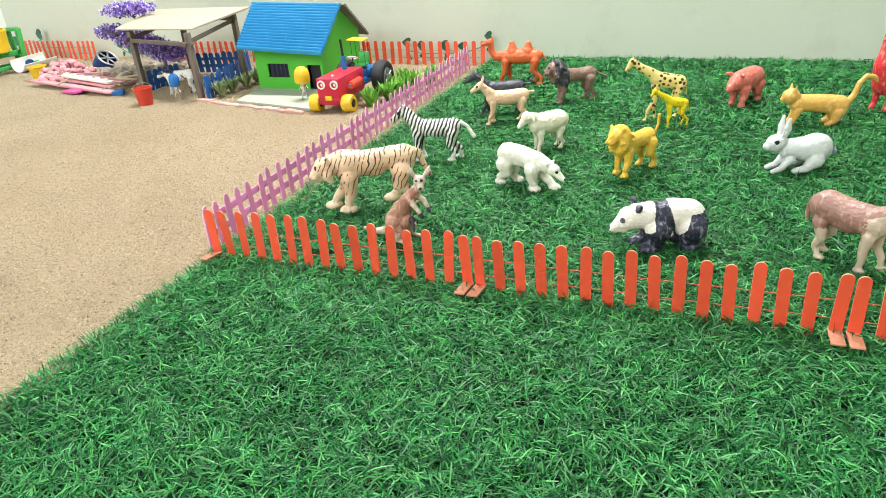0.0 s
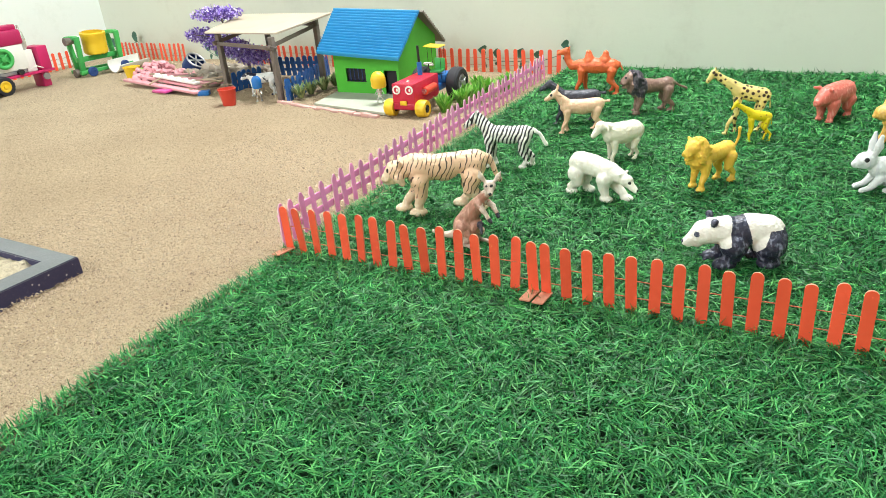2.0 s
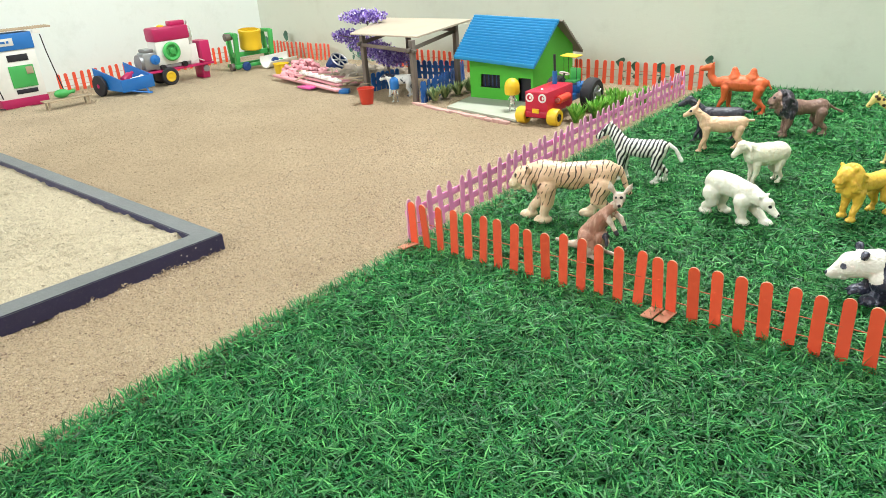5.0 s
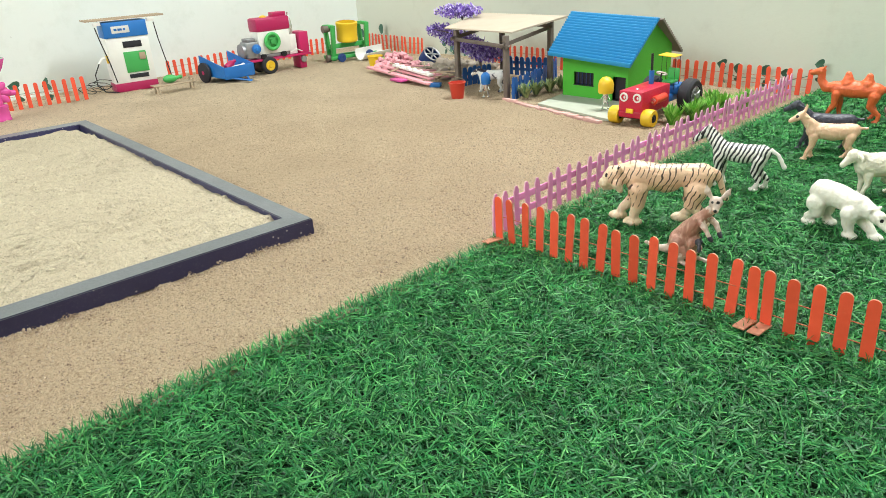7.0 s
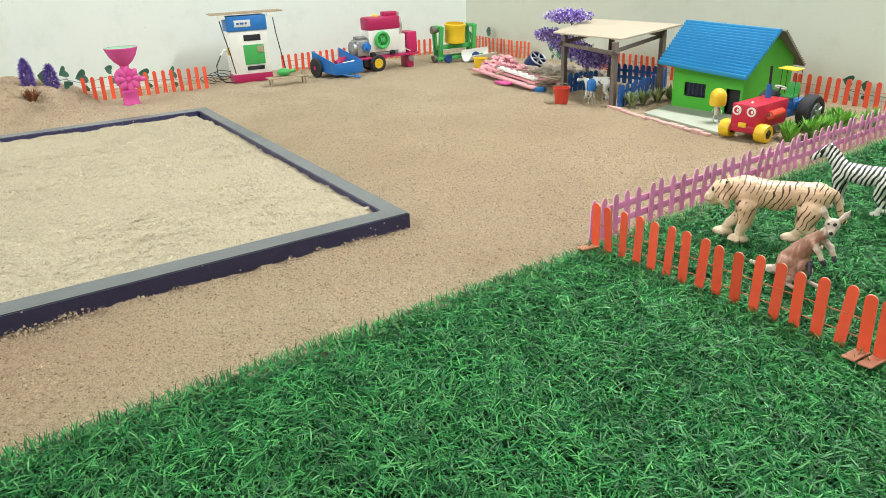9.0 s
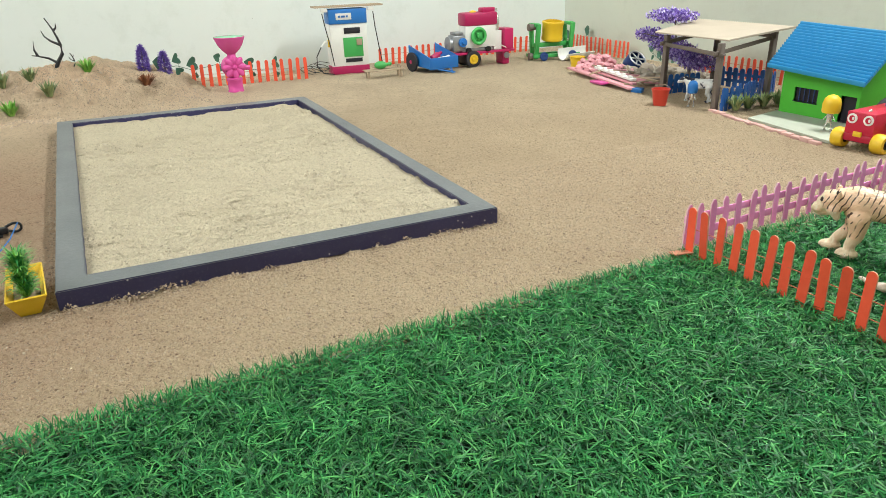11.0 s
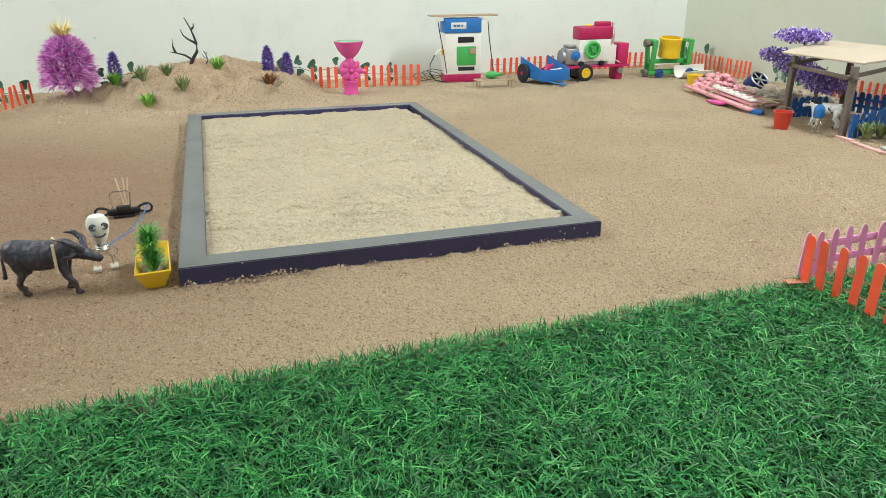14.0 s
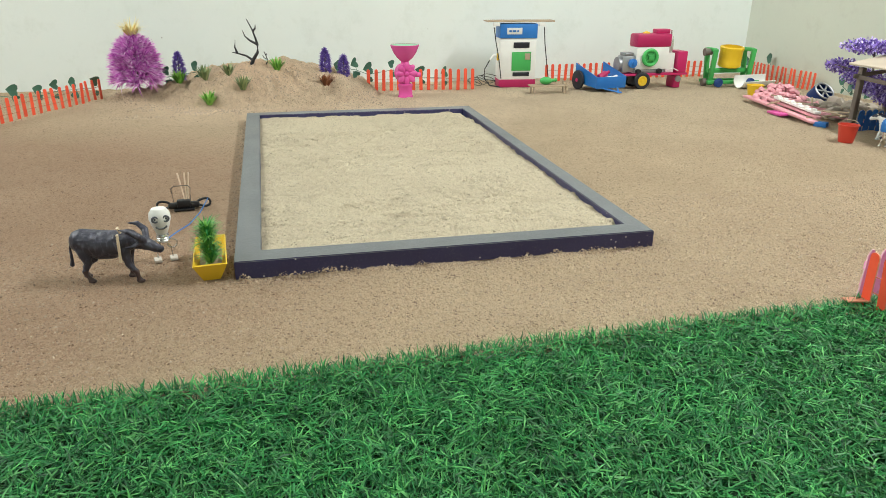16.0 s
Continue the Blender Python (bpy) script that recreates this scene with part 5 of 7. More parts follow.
def bucket(x, y, r0, r1, h, material, label, handle=True, turn=0):
    b = thing("toy_bucket", label, "bucket", pose(x, y, 0, 0, 0, turn))
    part("shell", lathe([(0.0005, 0.001), (r0, 0.0), (r1, h), (r1 + 0.0015, h), (r1 + 0.0015, h + 0.002), (r1 - 0.001, h + 0.002), (r0 - 0.0015, 0.003), (0.0005, 0.003)], 28), material, b)
    if handle:
        part("handle", tube([(r1 * math.cos(a), 0.3 * r1 * math.sin(a), h + r1 * 0.55 * math.sin(a)) for a in [math.pi * i / 12 for i in range(13)]], 0.0007, 6), CARD, b, "thin wire handle")


bucket(-0.688, 0.610, 0.0150, 0.0205, 0.037, BUCKET_RED, "red plastic toy bucket with a thin wire handle", turn=40)
bucket(-1.268, 0.812, 0.0175, 0.0235, 0.037, YELLOW, "yellow plastic toy bucket beside the pink lumber", False)
solo("lime_tray", box((0.055, 0.032, 0.018), (0, 0, 0.007), 0.003), LEAF_LIME, "small lime-green plastic tray beside the yellow bucket", "tray", pose(-1.315, 0.895, 0, 0, 0, 30))


# ---- scrap heap ----
def lumber():
    rng = random.Random(21)
    for a, b, z, mat, w, label in (((-1.225, 0.752), (-0.850, 0.668), 0.014, ROSE, 0.020, "long rose-pink painted plank on the scrap heap"), ((-1.20, 0.770), (-0.865, 0.690), 0.022, ROSE, 0.014, "long rose-pink painted plank on the scrap heap"), ((-1.09, 0.745), (-0.875, 0.695), 0.031, WHITE, 0.016, "white notched plank on the scrap heap")):
        a3, b3 = Vector((*a, z)), Vector((*b, z - 0.004))
        d = b3 - a3
        bm = box((d.length, w, 0.006), (a3 + b3) / 2, 0.001, d.to_track_quat("X", "Z").to_matrix().to_4x4())
        if mat == WHITE:
            for k in range(6):
                box((0.010, w * 0.7, 0.006), a3.lerp(b3, (k + 0.5) / 6) + Vector((0, -0.002, 0.005)), 0.001, d.to_track_quat("X", "Z").to_matrix().to_4x4(), bm)
        solo("plank", bm, mat, label, "plank")
    for i in range(9):
        x, y = -1.12 + 0.028 * i, 0.765 - 0.006 * i
        solo("lath", box((0.012, 0.12, 0.005), (0, 0.05, 0), 0.0008), ROSE if i % 3 else CARD, "thin rose-pink lath lying across the scrap heap", "lath", pose(x, y, 0.030 - 0.0012 * i, -9, rng.uniform(-6, 6), -14 + rng.uniform(-12, 12)), "scrap laths")
    for i in range(80):
        u, v = rng.gauss(0.01, 0.042), rng.gauss(0, 0.034)
        z = 0.008 + 0.046 * math.exp(-(u * u / 0.006 + v * v / 0.003)) * rng.uniform(0.35, 1.0)
        solo("block", box((rng.uniform(0.014, 0.026), rng.uniform(0.010, 0.016), rng.uniform(0.007, 0.012)), (0, 0, 0), 0.0012), ROSE, "small rose-pink painted block in the scrap heap", "block", pose(-1.165 + u, 0.815 + v, z, rng.uniform(-35, 35), rng.uniform(-35, 35), rng.uniform(0, 180)), "scrap blocks")
    solo("pink_board", box((0.075, 0.036, 0.006), (0, 0, 0), 0.001), HOT_PINK, "bright pink board under the scrap planks", "board", pose(-1.00, 0.690, 0.006, 4, -3, -14))
    solo("blue_scrap", box((0.03, 0.02, 0.012), (0, 0, 0), 0.002), BLUE, "small blue scrap block lying by the planks", "block", pose(-0.845, 0.682, 0.006, 0, 0, 30))
    drum = thing("wheel_rim", "navy-blue drum with a spoked grey wheel face, tilted on the rubble", "wheel", pose(-1.125, 0.925, 0.030, 14, 42, 24))
    part("drum", lathe([(0.030, -0.026), (0.030, 0.010), (0.026, 0.010), (0.026, -0.020), (0.001, -0.022)], 30), NAVY, drum)
    part("rim", torus(0.0275, 0.0028, 30, 8, Matrix.Translation((0, 0, 0.011))), GREY_METAL, drum)
    part("hub", rod((0, 0, 0.004), (0, 0, 0.013), 0.006), GREY_METAL, drum)
    for i in range(6):
        a = math.pi * i / 3
        part("spoke", box((0.020, 0.005, 0.003), (0.016 * math.cos(a), 0.016 * math.sin(a), 0.010), 0.0006, Matrix.Rotation(a, 4, "Z")), GREY_METAL, drum)
    for i in range(70):
        x, y = rng.uniform(-1.10, -0.84), rng.uniform(0.74, 0.99)
        s = rng.uniform(0.006, 0.02)
        bm = bmesh.new()
        bmesh.ops.create_icosphere(bm, subdivisions=2, radius=s)
        for v in bm.verts:
            v.co *= 1 + 0.45 * noise.noise(v.co * 90 + Vector((i, 0, 0)))
        bm.transform(Matrix.Diagonal((1.3, 1, 0.7, 1)))
        solo("rubble_stone", bm, ROCK, "grey-brown lump of rubble behind the scrap heap", "stone", pose(x, y, s * 0.3 + 0.012 * max(0, 1 - abs(x + 0.98) / 0.14), rng.uniform(0, 90), 0, rng.uniform(0, 360)), "rubble")
    for i in range(14):
        x, y = rng.uniform(-1.05, -0.83), rng.uniform(0.70, 0.85)
        solo("stick_scrap", rod((-0.04, 0, 0), (0.04, 0, 0.004), 0.0022, seg=7), CARD, "thin brown stick lying on the rubble", "stick", pose(x, y, 0.014 + rng.uniform(0, 0.012), 0, rng.uniform(-10, 10), rng.uniform(0, 180)), "scrap sticks")


lumber()


# ---- pink grain mill ----
def grain_mill():
    g = thing("toy_grain_mill", "glossy pink toy grain mill with an open funnel on top", "mill", pose(-1.535, -0.213, 0, 0, 0, 96))
    part("stand", lathe([(0.0225, 0), (0.0225, 0.003), (0.021, 0.005), (0.021, 0.030), (0.0225, 0.032), (0.0225, 0.038), (0.012, 0.042)], 30), HOT_PINK, g)
    wheel_ = part("mill_wheel", rod((0, 0.014, 0.070), (0, -0.014, 0.070), 0.030, 0.028, 32), HOT_PINK, g)
    for i in range(8):
        a = 2 * math.pi * i / 8
        part("petal", ball((0.0205 * math.cos(a), -0.014, 0.070 + 0.0205 * math.sin(a)), 0.0125, (1.15, 0.45, 0.72), Matrix.Rotation(-a, 4, "Y")), HOT_PINK, wheel_)
    part("boss", lathe([(0.008, 0), (0.006, 0.006), (0.003, 0.009)], 18, m=pose(0, -0.016, 0.070, 90, 0, 0)), HOT_PINK, wheel_)
    part("spout", rod((0.026, -0.004, 0.066), (0.046, -0.006, 0.064), 0.008, 0.007), HOT_PINK, g)
    part("neck", rod((0, 0, 0.096), (0, 0, 0.108), 0.012), HOT_PINK, g)
    part("funnel", lathe([(0.010, 0.104), (0.014, 0.107), (0.024, 0.116), (0.034, 0.130), (0.041, 0.146), (0.0435, 0.152), (0.0425, 0.153)], 34, caps=False), HOT_PINK, g)
    part("funnel_lining", lathe([(0.042, 0.1525), (0.039, 0.146), (0.032, 0.131), (0.022, 0.118), (0.012, 0.110), (0.001, 0.1095)], 34, caps=False), paint("mint_green_paint", (0.30, 0.55, 0.38), 0.4, 0.1), g, "mint green inside of the funnel")


grain_mill()


# ---- planter, clip plough and dolls ----
def planter():
    p = thing("yellow_planter", "yellow tapered trough planter with a feathery green plant", "planter", pose(-0.268, -0.7035, 0, 0, 0, 3))
    bm = bmesh.new()
    lo = [bm.verts.new(q) for q in ((-0.032, -0.0095, 0.001), (0.030, -0.0095, 0.001), (0.030, 0.0095, 0.001), (-0.032, 0.0095, 0.001))]
    hi = [bm.verts.new(q) for q in ((-0.054, -0.0185, 0.026), (0.042, -0.0195, 0.024), (0.042, 0.0195, 0.024), (-0.054, 0.0185, 0.026))]
    fs = [bm.faces.new(lo[::-1])] + [bm.faces.new((lo[i], lo[(i + 1) % 4], hi[(i + 1) % 4], hi[i])) for i in range(4)]
    bmesh.ops.recalc_face_normals(bm, faces=bm.faces[:])
    bmesh.ops.solidify(bm, geom=bm.faces[:], thickness=0.0018)
    part("trough", bm, YELLOW, p)
    part("soil", box((0.070, 0.026, 0.004), (0, 0, 0.014), 0.001), CARD, p)
    rng = np.random.default_rng(90)
    n = 520
    h = rng.uniform(0, 1, n)
    a = rng.uniform(0, 6.28, n)
    roots = np.stack([0.012 + 0.010 * h * 0 + 0.003 * np.cos(a), 0.003 * np.sin(a), 0.014 + 0.046 * h], 1)
    v, f = blades(roots, 0.021, 0.0018, 0.8, rng, 0.5, a)
    part("foliage", numpy_mesh("foliage", v, f, leafy("feather_leaf", [(0.02, 0.18, 0.04), (0.06, 0.36, 0.08), (0.22, 0.55, 0.12), (0.40, 0.70, 0.18)], 0.45)), None, p)
    part("stem", rod((0.012, 0, 0.012), (0.012, 0, 0.056), 0.0012), LEAF_LIME, p)


planter()


def clip_plough():
    c = thing("clip_plough", "black hair-clip plough with loops, wire and upright sticks", "plough", pose(-0.532, -0.760, 0, 0, 0, 94))
    part("bar", box((0.046, 0.009, 0.010), (0, 0, 0.007), 0.003), BLACK, c)
    for s in (-1, 1):
        part("loop", tube([(s * (0.029 - 0.010 * math.cos(a)), 0, 0.009 + 0.006 * math.sin(a) * (1 - 0.35 * math.cos(a))) for a in [2 * math.pi * i / 16 for i in range(17)]], 0.0019, 8), BLACK, c)
    part("clip_plate", box((0.020, 0.011, 0.012), (0, -0.001, 0.010), 0.002), BLACK, c)
    part("wire_hoop", tube([(-0.014, 0, 0.012), (-0.016, 0, 0.034), (-0.012, 0, 0.038), (0.008, 0, 0.038), (0.012, 0, 0.034), (0.010, 0, 0.012)], 0.0007, 6), STICK, c)
    for x0, x1 in ((0.003, -0.004), (0.004, 0.006), (0.006, 0.012)):
        part("stick", rod((x0, 0.001, 0.008), (x1, 0.004, 0.057), 0.0013, seg=8), PALE_STICK, c, "pale wooden stick")
    part("foot", box((0.03, 0.02, 0.003), (0, 0, 0.0015), 0.001), BLACK, c)


clip_plough()
solo("blue_string", tube([(-0.322, -0.757, 0.028), (-0.36, -0.752, 0.022), (-0.42, -0.742, 0.012), (-0.48, -0.732, 0.010), (-0.53, -0.724, 0.016)], 0.0009, 6), BLUE, "thin blue cord tied from the bulb doll to the plough", "cord")


def slots(bm, start, index):
    bm.faces.ensure_lookup_table()
    for f in bm.faces[start:]:
        f.material_index = index


def bulb_doll():
    bm = lathe([(0.006, 0.036), (0.0078, 0.040), (0.0112, 0.049), (0.0130, 0.057), (0.0122, 0.064), (0.0085, 0.0695), (0.0005, 0.0715)], 28)
    n = len(bm.faces)
    lathe([(0.003, 0.024), (0.0065, 0.0265), (0.0075, 0.028), (0.0066, 0.0295), (0.0078, 0.031), (0.0068, 0.0325), (0.0078, 0.034), (0.007, 0.037)], 22, bm)
    for s in (-1, 1):
        tube([(0, s * 0.003, 0.026), (0.001, s * 0.008, 0.018), (0, s * 0.009, 0.004)], 0.0008, 6, bm)
        torus(0.006, 0.0008, 16, 6, pose(0.0, s * 0.010, 0.022, 0, 90, 0), bm)
    slots(bm, n, 1)
    n = len(bm.faces)
    for s in (-1, 1):
        box((0.014, 0.009, 0.004), (0.002, s * 0.0095, 0.003), 0.001, None, bm)
    slots(bm, n, 2)
    n = len(bm.faces)
    for y in (-0.0062, 0.0062):
        torus(0.0034, 0.0012, 14, 8, pose(0.0112, y, 0.0585, 0, 90, 0), bm)
        ball((0.0108, y, 0.0585), 0.0018, (0.5, 1, 1), None, 12, bm)
    tube([(0.0108, 0.0062 * math.sin(a), 0.0500 - 0.0042 * math.cos(a)) for a in [-1.4 + 0.28 * i for i in range(11)]], 0.0011, 6, bm)
    slots(bm, n, 3)
    tagged(new("bulb_doll", mesh_of("bulb_doll", bm, [WHITE, CHROME, paint("cream_block", (0.6, 0.55, 0.48), 0.7), paint("slate_grey_paint", (0.10, 0.11, 0.13), 0.4)])), "doll made from a white light bulb with wire legs", "doll").matrix_world = pose(-0.318, -0.7625, 0, 0, 0, 12)


bulb_doll()


def capsule_doll(x, y, head, label, top, neck, r, turn):
    bm = lathe([(0.001, neck), (r * 0.9, neck), (r, neck + 0.003), (r, top - r * 1.0), (r * 0.86, top - r * 0.5), (r * 0.5, top - r * 0.13), (0.0005, top)], 26)
    n = len(bm.faces)
    rod((0, 0, 0.016), (0, 0, neck), 0.005, 0.006, 12, bm)
    for s in (-1, 1):
        tube([(0, s * 0.003, 0.018), (0.001, s * 0.005, 0.010), (0, s * 0.006, 0)], 0.0016, 7, bm)
        box((0.009, 0.005, 0.003), (0.002, s * 0.006, 0.0015), 0.0008, None, bm)
        tube([(0, s * 0.005, neck - 0.006), (0.003, s * 0.010, neck - 0.014)], 0.001, 6, bm)
    slots(bm, n, 1)
    tagged(new("capsule_doll", mesh_of("capsule_doll", bm, [head, CHROME])), label, "doll").matrix_world = pose(x, y, 0.005 if x > -0.4 else 0, 0, 0, turn)


capsule_doll(-0.296, 0.670, YELLOW, "small doll with a yellow capsule head and wire body", 0.071, 0.036, 0.0165, -60)
capsule_doll(-0.632, 0.654, BLUE, "small doll with a blue capsule head and wire body", 0.061, 0.032, 0.0115, -60)


# ---- animal figures ----
class Figure:
    """A figurine put together from rounded limbs, in centimetres, facing +x, then fused into one skin."""

    def __init__(self):
        self.bm = bmesh.new()

    def limb(self, a, b, r0, r1):
        a, b = Vector(a), Vector(b)
        rod(a, b, r0, r1, 22, self.bm)
        ball(a, r0, seg=20, bm=self.bm)
        ball(b, r1, seg=20, bm=self.bm)
        return self

    def chain(self, *pts):
        """Limbs through (x, y, z, radius) points."""
        for p, q in zip(pts, pts[1:]):
            self.limb(p[:3], q[:3], p[3], q[3])
        return self

    def blob(self, c, r, squash=(1, 1, 1), turn=None):
        ball(c, r, squash, turn, 22, self.bm)
        return self

    def pair(self, *pts):
        """The same chain on both sides."""
        for s in (-1, 1):
            self.chain(*[(x, s * y, z, r) for x, y, z, r in pts])
        return self

    def legs(self, hip, shoulder, w, top, r, stride=(0.4, -0.3, 0.5, -0.2), hoof=1.1, haunch=1.0):
        """Rear left, rear right, front left and front right: haunch, joints and foot."""
        for n, st in enumerate(stride):
            s, y = (1, w) if n % 2 == 0 else (-1, -w)
            if n < 2:
                self.blob((hip + 0.1, y * 0.78, top * 1.08), r * 2.0 * haunch, (1.1, 0.6, 1.25))
                self.chain((hip + 0.1, y, top, r * 2.0), (hip + 0.12 * top, y, top * 0.62, r * 1.35), (hip - 0.10 * top + st * 0.6, y, top * 0.34, r * 0.88), (hip + st, y, r, r * 0.85))
                x = hip + st
            else:
                self.blob((shoulder, y * 0.8, top * 1.1), r * 1.8 * haunch, (0.9, 0.6, 1.35))
                self.chain((shoulder, y, top, r * 1.8), (shoulder - 0.04 * top + st * 0.3, y, top * 0.6, r * 1.25), (shoulder + st * 0.75 + 0.03 * top, y, top * 0.32, r * 0.92), (shoulder + st, y, r, r * 0.82))
                x = shoulder + st
            self.blob((x + r * 0.3, y, r * 0.62), r * hoof, (1.35, 1, 0.75))
        return self

    def place(self, label, materials, x, y, heading, z=0.003, size=1.0, voxel=0.10, smooth=6, zones=None, fur=0.03, slim=0.06, category="toy animal", name="animal_figure"):
        raw = bpy.data.meshes.new("raw")
        self.bm.to_mesh(raw)
        self.bm.free()
        tmp = new("raw", raw)
        mod = tmp.modifiers.new("fuse", "REMESH")
        mod.mode, mod.voxel_size, mod.use_smooth_shade = "VOXEL", voxel, True
        sm = tmp.modifiers.new("ease", "SMOOTH")
        sm.factor, sm.iterations = 0.5, smooth
        me = bpy.data.meshes.new_from_object(tmp.evaluated_get(bpy.context.evaluated_depsgraph_get()))
        bpy.data.objects.remove(tmp)
        # tooled surface: shallow folds and fur
        n = len(me.vertices)
        co, nr = np.empty(3 * n, np.float32), np.empty(3 * n, np.float32)
        me.vertices.foreach_get("co", co)
        me.vertices.foreach_get("normal", nr)
        fold = [-slim + 0.055 * noise.noise(c * 1.6) + fur * noise.noise(c * 5.0) + 0.5 * fur * noise.noise(c * 11.0) for c in map(Vector, co.reshape(-1, 3).tolist())]
        me.vertices.foreach_set("co", (co.reshape(-1, 3) + nr.reshape(-1, 3) * np.array(fold)[:, None]).astype(np.float32).ravel())
        me.update()
        me.transform(Matrix.Scale(0.01 * size, 4))
        me.materials.clear()
        mats = materials if isinstance(materials, (list, tuple)) else [materials]
        for m in mats:
            me.materials.append(m)
        if zones:
            k = 100 / size
            me.polygons.foreach_set("material_index", np.array([zones(*(f.center * k)) for f in me.polygons], np.int32))
        me.shade_smooth()
        ob = new(name, me)
        ob.matrix_world = pose(x, y, z, 0, 0, heading)
        return tagged(ob, label, category, "toy animals")


def stripes(scale, thick, distort, gaps=0.0):
    """Bands round the body, bent by noise; gaps breaks them up."""
    def fac(nt):
        co = node(nt, "ShaderNodeTexCoord").outputs["Object"]
        lean = node(nt, "ShaderNodeMapping", {"Vector": co, "Rotation": (0, 0.35, 0)}).outputs[0]
        w = node(nt, "ShaderNodeTexWave", {"Vector": lean, "Scale": scale, "Distortion": distort, "Detail": 2.0, "Detail Scale": 1.0}, wave_type="BANDS", bands_direction="X")
        f = ramp(nt, w.outputs["Fac"], thick, thick + 0.08, (1, 1, 1), (0, 0, 0))
        if gaps:
            f = node(nt, "ShaderNodeMath", {0: f, 1: ramp(nt, noise_of(nt, 75, 1, 0.5), gaps, gaps + 0.06)}, operation="MULTIPLY").outputs[0]
        return f
    return fac


def spots(scale, size):
    def fac(nt):
        co = node(nt, "ShaderNodeTexCoord").outputs["Object"]
        v = node(nt, "ShaderNodeTexVoronoi", {"Vector": co, "Scale": scale, "Randomness": 0.75})
        return ramp(nt, v.outputs["Distance"], size, size + 0.05, (1, 1, 1), (0, 0, 0))
    return fac


def patches(scale, edge, soft=0.03):
    def fac(nt):
        return ramp(nt, noise_of(nt, scale, 2, 0.4), edge, edge + soft)
    return fac


def streaks(nt):
    co = node(nt, "ShaderNodeTexCoord").outputs["Object"]
    return ramp(nt, node(nt, "ShaderNodeTexNoise", {"Vector": node(nt, "ShaderNodeMapping", {"Vector": co, "Scale": (1, 1, 0.35)}).outputs[0], "Scale": 260, "Detail": 4}).outputs["Fac"], 0.52, 0.7)


CREAM = figure_paint("cream_plastic", (0.80, 0.62, 0.42), (0.88, 0.78, 0.62), streaks)
TIGER = figure_paint("striped_tiger_plastic", (0.85, 0.57, 0.38), (0.07, 0.04, 0.03), stripes(52, 0.085, 6.0, 0.40))
ZEBRA = figure_paint("striped_zebra_plastic", (0.84, 0.82, 0.76), (0.015, 0.015, 0.02), stripes(56, 0.38, 4.2))
ZEBRA_PALE = figure_paint("white_zebra_plastic", (0.84, 0.82, 0.76))
GOAT = figure_paint("tan_plastic", (0.83, 0.52, 0.34), (0.88, 0.66, 0.48), streaks)
IVORY = figure_paint("ivory_plastic", (0.84, 0.80, 0.66), (0.78, 0.70, 0.52), streaks)
BEAR = figure_paint("white_bear_plastic", (0.86, 0.84, 0.74), (0.74, 0.70, 0.56), streaks)
LION_Y = figure_paint("golden_plastic", (0.88, 0.55, 0.07), (0.78, 0.42, 0.05), streaks)
CREAM_GREY = figure_paint("grey_cream_plastic", (0.62, 0.50, 0.42), (0.78, 0.70, 0.62), streaks)
PANDA_W = figure_paint("panda_white_plastic", (0.87, 0.85, 0.78))
PANDA_B = figure_paint("panda_black_plastic", (0.022, 0.024, 0.05), (0.20, 0.22, 0.30), streaks)
DONKEY = figure_paint("brown_pink_plastic", (0.36, 0.19, 0.16), (0.52, 0.36, 0.28), streaks)
DONKEY_PALE = figure_paint("pale_leg_plastic", (0.66, 0.54, 0.42))
RABBIT = figure_paint("pale_grey_plastic", (0.74, 0.76, 0.76), (0.62, 0.64, 0.68), streaks)
RABBIT_D = figure_paint("grey_blue_plastic", (0.30, 0.33, 0.46))
CAT = figure_paint("ginger_plastic", (0.80, 0.44, 0.10), (0.86, 0.55, 0.22), streaks)
GIRAFFE = figure_paint("spotted_giraffe_plastic", (0.84, 0.66, 0.24), (0.05, 0.02, 0.012), spots(120, 0.30))
CALF = figure_paint("yellow_giraffe_plastic", (0.86, 0.66, 0.01), (0.45, 0.25, 0.01), spots(150, 0.2))
PIG = figure_paint("coral_plastic", (0.70, 0.16, 0.12), (0.80, 0.34, 0.28), streaks)
CAMEL = figure_paint("orange_plastic", (0.78, 0.15, 0.045), (0.66, 0.10, 0.03), streaks)
LION_D = figure_paint("dull_brown_plastic", (0.24, 0.14, 0.11), (0.36, 0.24, 0.19), streaks)
MANE_D = figure_paint("dark_mane_plastic", (0.04, 0.035, 0.05), (0.20, 0.17, 0.20), streaks)
BIRD = figure_paint("scarlet_plastic", (0.78, 0.04, 0.05), (0.86, 0.30, 0.26), streaks)
GREY_DARK = figure_paint("charcoal_plastic", (0.035, 0.037, 0.055), (0.09, 0.09, 0.12), streaks)
BUFFALO = figure_paint("slate_plastic", (0.036, 0.036, 0.056), (0.085, 0.085, 0.120), streaks)
BUFFALO_LEG = figure_paint("brown_black_plastic", (0.06, 0.035, 0.035))
KANGAROO = figure_paint("kangaroo_plastic", (0.40, 0.21, 0.15), (0.55, 0.34, 0.26), streaks)
COW = figure_paint("patched_cow_plastic", (0.82, 0.82, 0.80), (0.02, 0.02, 0.05), patches(46, 0.53))
BONE = figure_paint("horn_plastic", (0.70, 0.58, 0.42))
EYE = figure_paint("black_eye_paint", (0.01, 0.01, 0.012))


def near(c, r):
    """Whether a place lies within r of one of the points c."""
    return lambda x, y, z: any((x - a) ** 2 + (y - b) ** 2 + (z - d) ** 2 < r * r for a, b, d in c)


